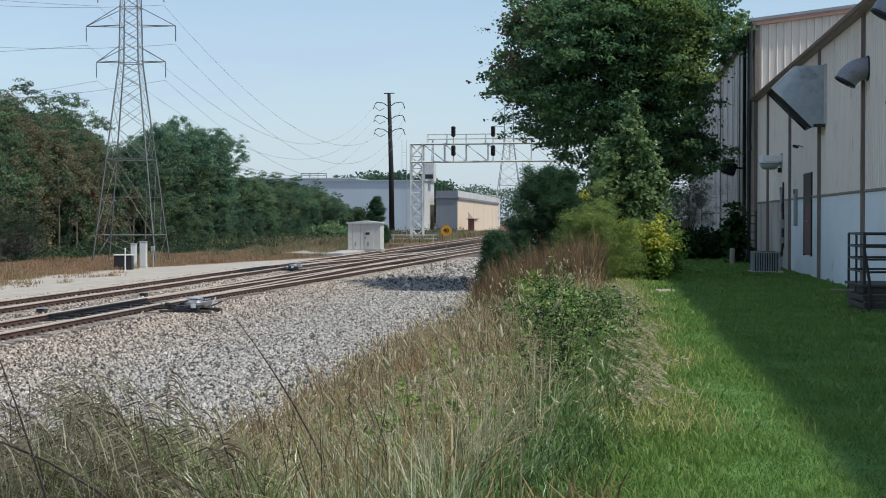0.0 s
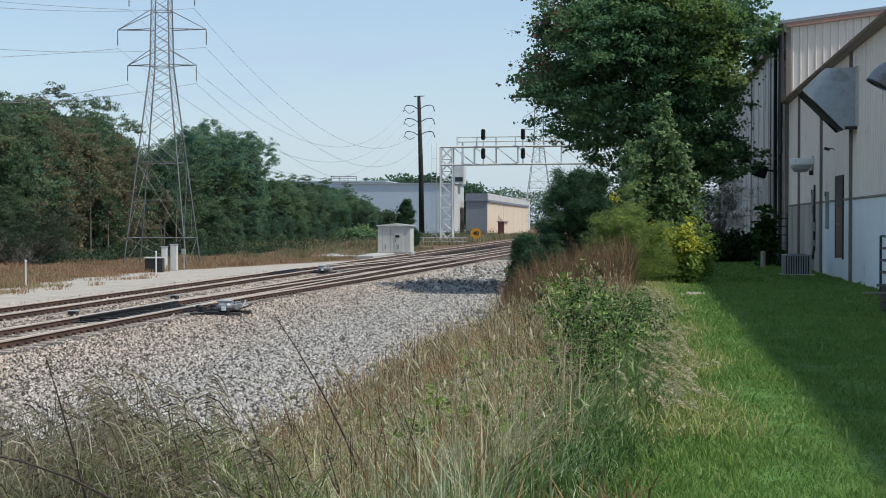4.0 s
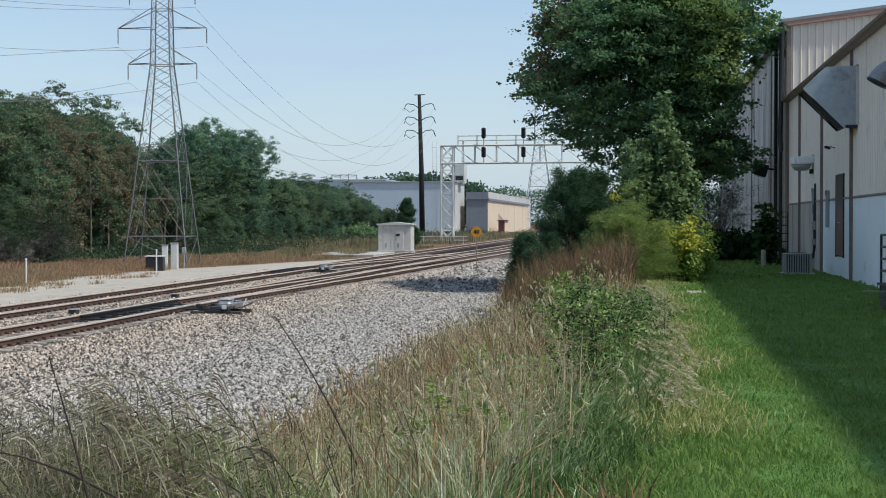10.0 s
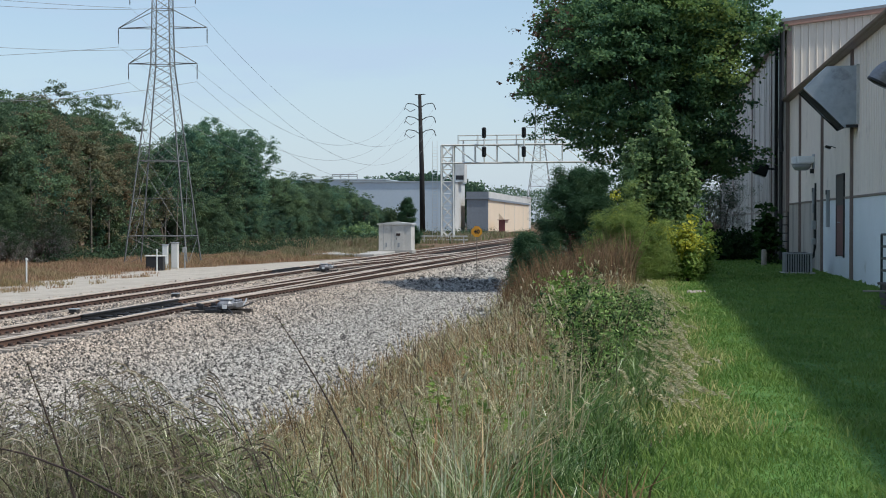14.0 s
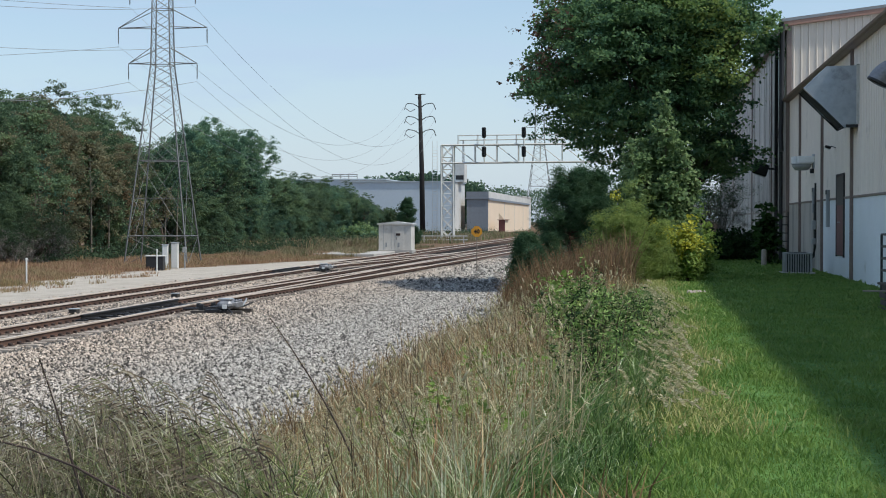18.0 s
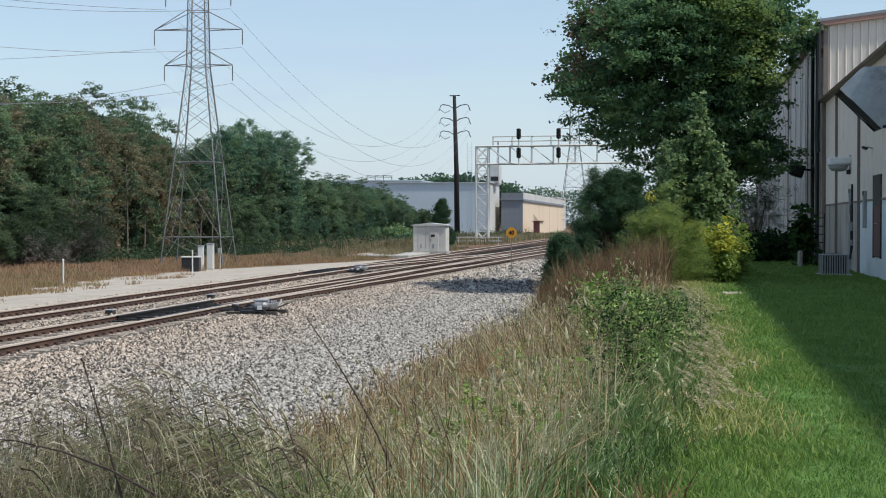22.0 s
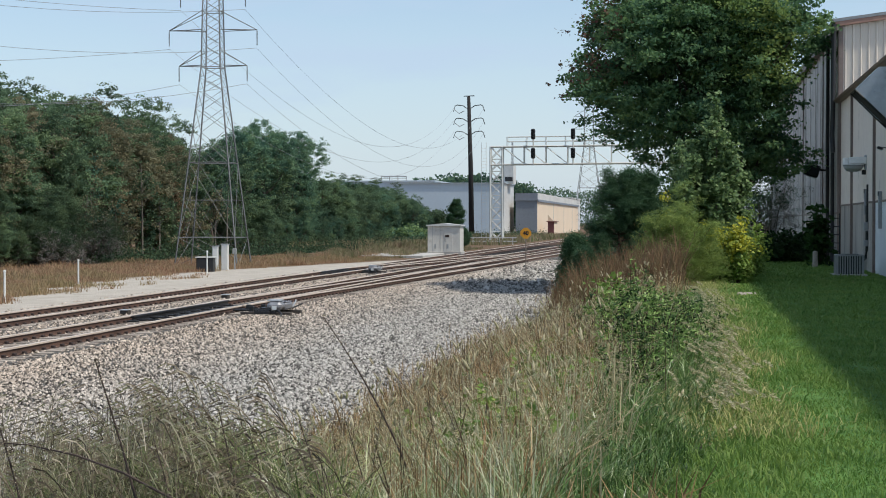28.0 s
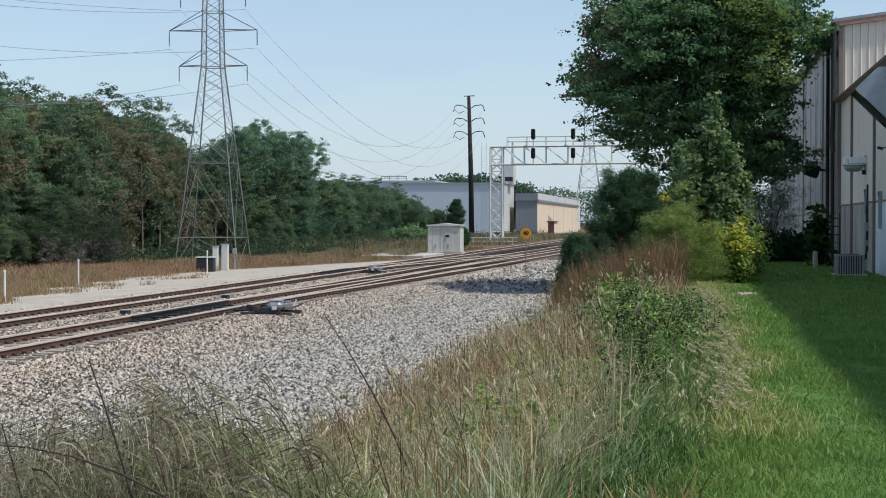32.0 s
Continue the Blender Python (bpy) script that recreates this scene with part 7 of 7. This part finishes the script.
    # fallen and bowed stems that cross the rest
    f = scatter(rng, 1900, 9, 34, ((5, -4.2), (32, -3.8)), ((5, -0.8), (14, -0.3), (34, 0.0)))
    n = len(f)
    h = rng.uniform(0.25, 0.62, n)
    v, k, _ = arching(rng, n, f, h, h * rng.uniform(0.5, 1.5, n), rng.uniform(0, 2 * math.pi, n), rng.uniform(0.005, 0.010, n) + 0.0003 * f[:, 1])
    tagged(new("fallen_stems", tri_mesh("fallen_stems", v, k, PALEGRASS)), "bowed and fallen pale grass stems", "grass", kind="stuff")
    # dry brown stems that stand upright at the near foot of the bank
    f = scatter(rng, 620, 8.8, 32, ((8, -3.0), (15, -4.3), (32, -4.0)), ((8, -1.2), (15, -1.2), (32, -0.9)))
    n = len(f)
    v = blades(rng, f, rng.uniform(0.55, 1.05, n), rng.uniform(0.006, 0.012, n) + 0.0004 * f[:, 1], rng.uniform(0.02, 0.45, n))
    # low dark blades put the shade at the grass's foot into colour
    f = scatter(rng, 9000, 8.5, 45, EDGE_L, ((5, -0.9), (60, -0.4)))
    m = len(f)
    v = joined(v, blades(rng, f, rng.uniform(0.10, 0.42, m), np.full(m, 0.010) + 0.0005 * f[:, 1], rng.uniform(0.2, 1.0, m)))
    tagged(new("dry_weed_stems", tri_mesh("dry_weed_stems", *v, BROWNSTEM)), "dry brown weed stems, and low dark blades for shaded gaps", "weeds", kind="stuff")
    # flattened dead grass at the lawn's edge
    f = scatter(rng, 9000, 12, 46, 0.05, 0.6)
    f[:, 0] += rng.normal(0, 0.2, len(f)) + 0.15 * np.sin(f[:, 1] * 1.1)
    f[:, 2] = ground_z(f[:, 0], f[:, 1]) + 0.01
    v = blades(rng, f, rng.uniform(0.05, 0.2, len(f)), np.full(len(f), 0.012), rng.uniform(0.8, 1.0, len(f)))
    tagged(new("dead_grass", tri_mesh("dead_grass", *v, DEADGRASS)), "flattened pale dead grass along the lawn", "grass", kind="stuff")
    # rust-brown sedge farther along
    f = scatter(rng, 5900, 35, 47, ((36, -3.2), (47, -3.3)), ((36, -0.25), (46, -0.5)), 1.0)
    n = len(f)
    az, h, ln = rng.uniform(0, 2 * math.pi, n), rng.uniform(0.5, 1.5, n) * (0.95 + 0.3 * np.sin(f[:, 0] * 5.1) * np.sin(f[:, 1] * 2.3)), rng.uniform(0.05, 0.4, n)
    v = joined(blades(rng, f, h, np.full(n, 0.034), ln, az), seeds(rng, f[::2], h[::2], az[::2], ln[::2], 0.03, 4, 0.4, 0.0))
    tagged(new("brown_sedge", tri_mesh("brown_sedge", *v, SEDGE)), "rust-brown dry sedge on the bank", "grass", kind="stuff")
    # dark feathery grass at the near foot of the bank
    f, h, w, ln, az = tussocks(rng, 70, 8, 8.5, 15, ((5, -5.2), (15, -5.6)), ((5, -1.9), (15, -2.8)), 0.06, 0.6, 1.0, 0.006, 0.3, 0.85)
    v = joined(blades(rng, f, h, w, ln, az), seeds(rng, f, h, az, ln, 0.04, 9, 0.38, 0.5, 0.14))
    tagged(new("feathery_grass", tri_mesh("feathery_grass", *v, DARKSEED)), "purple-brown feathery seeding grass", "grass", kind="stuff")
    # broad weed leaves
    f = scatter(rng, 70, 10, 26, ((5, -3.4), (26, -2.5)), -0.8)
    c = np.repeat(f, 34, 0) + rng.normal(0, 0.10, (70 * 34, 3)) * [1, 1, 0]
    c[:, 2] += rng.uniform(0.15, 0.62, len(c))
    tagged(new("broad_weeds", tri_mesh("broad_weeds", *leaves(rng, c, 0.045), WEEDLEAF)), "bright green broad-leaved weeds in the grass", "weeds", kind="stuff")
    # sparse tufts on the stone
    f = scatter(rng, 800, 20, 60, -6.2, -4.3)
    keep = np.sin(f[:, 0] * 2.1) * np.sin(f[:, 1] * 0.9) > 0.35
    f = f[keep]
    v = blades(rng, f, rng.uniform(0.2, 0.55, len(f)), np.full(len(f), 0.014), rng.uniform(0.2, 0.8, len(f)))
    tagged(new("stray_grass", tri_mesh("stray_grass", *v, STRAW)), "sparse dry tufts in the crushed stone", "grass", kind="stuff")


weed_bank()



def weed_stalk(x, y, h, tilt_x, tilt_y, seed, thick=0.007, bushy=0.35, bow=None):
    """A single tall dark stem with a seeding top, that the wind rocks."""
    rng = np.random.default_rng(seed)
    z = float(ground_z(x, y))
    t = thing("weed_stalk", "tall thin dark weed stalk with a dry seed head", "weed", (x, y, z - 0.03), group="tall weed stalks in the foreground")
    pts = [Vector((tilt_x * h * q ** 1.4, tilt_y * h * q ** 1.4, h * q * math.sqrt(max(0.05, 1 - 0.5 * q * (tilt_x ** 2 + tilt_y ** 2))))) for q in np.linspace(0, 1, 8)]
    if bow:                                                   # bent right over to lie almost level
        pts = [Vector((bow[0] * q, 0, bow[1] * (1 - (1 - q) ** 2.1))) for q in np.linspace(0, 1, 8)]
    part("stem", Shape().tube(pts, [thick * (1 - 0.75 * i / 7) for i in range(8)], 5), STALK, t)
    c = []
    for q in np.linspace(1 - bushy, 1, 26):
        i = min(6, int(q * 7))
        c.append(np.array(pts[i].lerp(pts[i + 1], q * 7 - i)))
    v, k = leaves(rng, np.repeat(np.array(c), 3, 0) + rng.normal(0, 0.010, (78, 3)), 0.012, flat=0.25, long=2.6, hang=-0.4)
    tagged(part("seed_head", tri_mesh("seed_head", v, k, DARKSEED), None, t), "dry brown seed head", kind="stuff")
    SWAYING.append((t, (x, y, z - 0.03), seed, 1.0))


def feather_tuft(x, y, seed, n=26, h=1.1, way=3.1, m=250):
    """A tuft of arching grass with combs of fine drooping spikelets, that the wind rocks."""
    rng = np.random.default_rng(seed)
    z = float(ground_z(x, y))
    t = thing("feather_grass_tuft", "arching tuft of feathery purple-brown grass", "grass tuft", (x, y, z - 0.02), group="feathery tufts in the foreground")
    f = np.stack([rng.normal(0, 0.17, m), rng.normal(0, 0.17, m), np.zeros(m)], 1)
    hb = h * rng.uniform(0.35, 0.86, m)
    v, k, _ = arching(rng, m, f, hb, hb * rng.uniform(0.1, 0.75, m), way + rng.normal(0, 1.3, m), rng.uniform(0.007, 0.018, m), 5)
    part("blade_clump", tri_mesh("blade_clump", v, k, TUFTGREEN), None, t, "narrow green blades")
    f = np.stack([rng.normal(0, 0.14, n), rng.normal(0, 0.14, n), np.zeros(n)], 1)
    hh = h * rng.uniform(0.75, 1.05, n)
    az = way + rng.normal(0, 0.75, n)
    v, k, p = arching(rng, n, f, hh, hh * rng.uniform(0.3, 0.85, n), az, np.full(n, 0.011))
    per = 30
    q = np.linspace(2.9, 5.98, per)[None] + rng.normal(0, 0.03, (n, per))
    q = np.clip(q, 2.8, 5.99)
    i = q.astype(int)
    a = p[np.arange(n)[:, None], i]
    c = a + (p[np.arange(n)[:, None], i + 1] - a) * (q - i)[..., None]
    turn = az[:, None] + np.where(np.arange(per) % 2, 1.1, -1.1)[None] + rng.normal(0, 0.5, (n, per))
    reach = 0.18 * (1.5 - 0.16 * (q - 3)) * rng.uniform(0.45, 1.3, (n, per))
    u = np.linspace(0, 1, 4)
    way = np.stack([np.cos(turn), np.sin(turn), np.zeros_like(turn)], 2)
    line = c[:, :, None] + way[:, :, None] * (reach[..., None] * u)[..., None] - np.array([0, 0, 1.15]) * (reach[..., None] * u ** 2.2)[..., None]
    half = np.array([0, 0, 1.0]) * 0.0044 * (1 - 0.7 * u)[None, None, :, None] + np.array([0.0014, 0.0014, 0])
    sv = np.stack([line - half, line + half], 3).reshape(-1, 3)
    j = (np.arange(n * per)[:, None] * 4 + np.arange(3)[None]).reshape(-1, 1) * 2
    sk = np.concatenate([j + [0, 1, 3], j + [0, 3, 2]])
    part("plume", tri_mesh("plume", *joined((v, k), (sv, sk)), DARKSEED), None, t, "drooping purple-brown plumes")
    SWAYING.append((t, (x, y, z - 0.02), seed, 1.0))


weed_stalk(-1.86, 11.0, 1.58, -0.46, 0.0, 301, 0.012, 0.5)
weed_stalk(-2.92, 8.6, 1.83, -0.25, 0.0, 302, 0.015, 0.3)
weed_stalk(-3.55, 8.6, 1.66, -0.22, 0.0, 303, 0.016, 0.25)
weed_stalk(-2.40, 8.6, 1.33, -0.20, 0.1, 304, 0.013, 0.3)
weed_stalk(-2.75, 8.7, 1.29, -0.23, 0.0, 305, 0.012, 0.3)
weed_stalk(-1.9, 8.6, 1.08, -0.25, 0.0, 306, 0.012, 0.3)
weed_stalk(-1.8, 9.2, 1.0, -0.2, -0.1, 307, 0.007)
weed_stalk(-3.5, 9.4, 1.5, -0.2, 0.1, 308)
weed_stalk(-1.6, 10.4, 0.9, -0.15, 0.0, 309)
weed_stalk(-2.7, 9.8, 1.4, -0.1, 0.0, 310)
weed_stalk(-2.05, 8.6, 1.62, 0.0, 0.0, 311, 0.014, 0.25, (-1.95, 1.0))
weed_stalk(-1.95, 9.2, 1.1, 0.12, 0.0, 312, 0.006)
weed_stalk(-1.45, 10.8, 0.85, -0.3, 0.0, 313, 0.006)
for i in range(30):
    ty = 8.2 + 3.6 * ((i * 0.618) % 1.0)
    tx = ty * (-0.412 + 0.202 * ((i * 0.381) % 1.0))
    feather_tuft(tx, ty, 400 + i, 8 if tx / ty < -0.27 else 5, (1.46 + 0.18 * math.sin(i * 2.3)) * (1.0 - 0.4 * smoothstep(-0.30, -0.18, tx / ty)), 3.0 + 0.5 * math.sin(i))

for i, (tx, ty) in enumerate(((-3.75, 8.5), (-4.05, 9.0), (-3.95, 8.7), (-4.4, 9.6))):
    feather_tuft(tx, ty, 470 + i, 5, 1.3 + 0.1 * i, 3.0, 26)


def litter():
    p = whole("dead_leaf", Shape().plate([(0, 0, 0), (0.07, 0.012, 0.012), (0.075, 0.06, 0.04), (0.012, 0.055, 0.0)], 0.004), PALEGRASS, "small pale dead leaf caught above the lawn", "leaf", (0.27, 12.35, 0.06), 20)
    s = thing("concrete_slab", "flat dull grey slab set in the lawn", "slab", (1.2, 37.1, 0.0))
    part("slab", Shape().box(0, 0, 0.0, 0.45, 0.8, 0.07, 0.03), TIE, s)


litter()


# ---- what the wind rocks ----
def motions():
    for t, (x, y, z), seed, far in SWAYING:
        rng = random.Random(seed)
        amp, ph = far * rng.uniform(0.9, 1.8), rng.uniform(0, 6.28)
        rows = []
        for i in range(33):
            s = i * 1.0
            rows.append((s, pose(x, y, z, amp * 0.5 * math.sin(s * 1.3 + ph * 2), amp * (math.sin(s * 1.05 + ph) + 0.5 * math.sin(s * 2.3 + ph)), 0)))
        walk(t, rows)


motions()
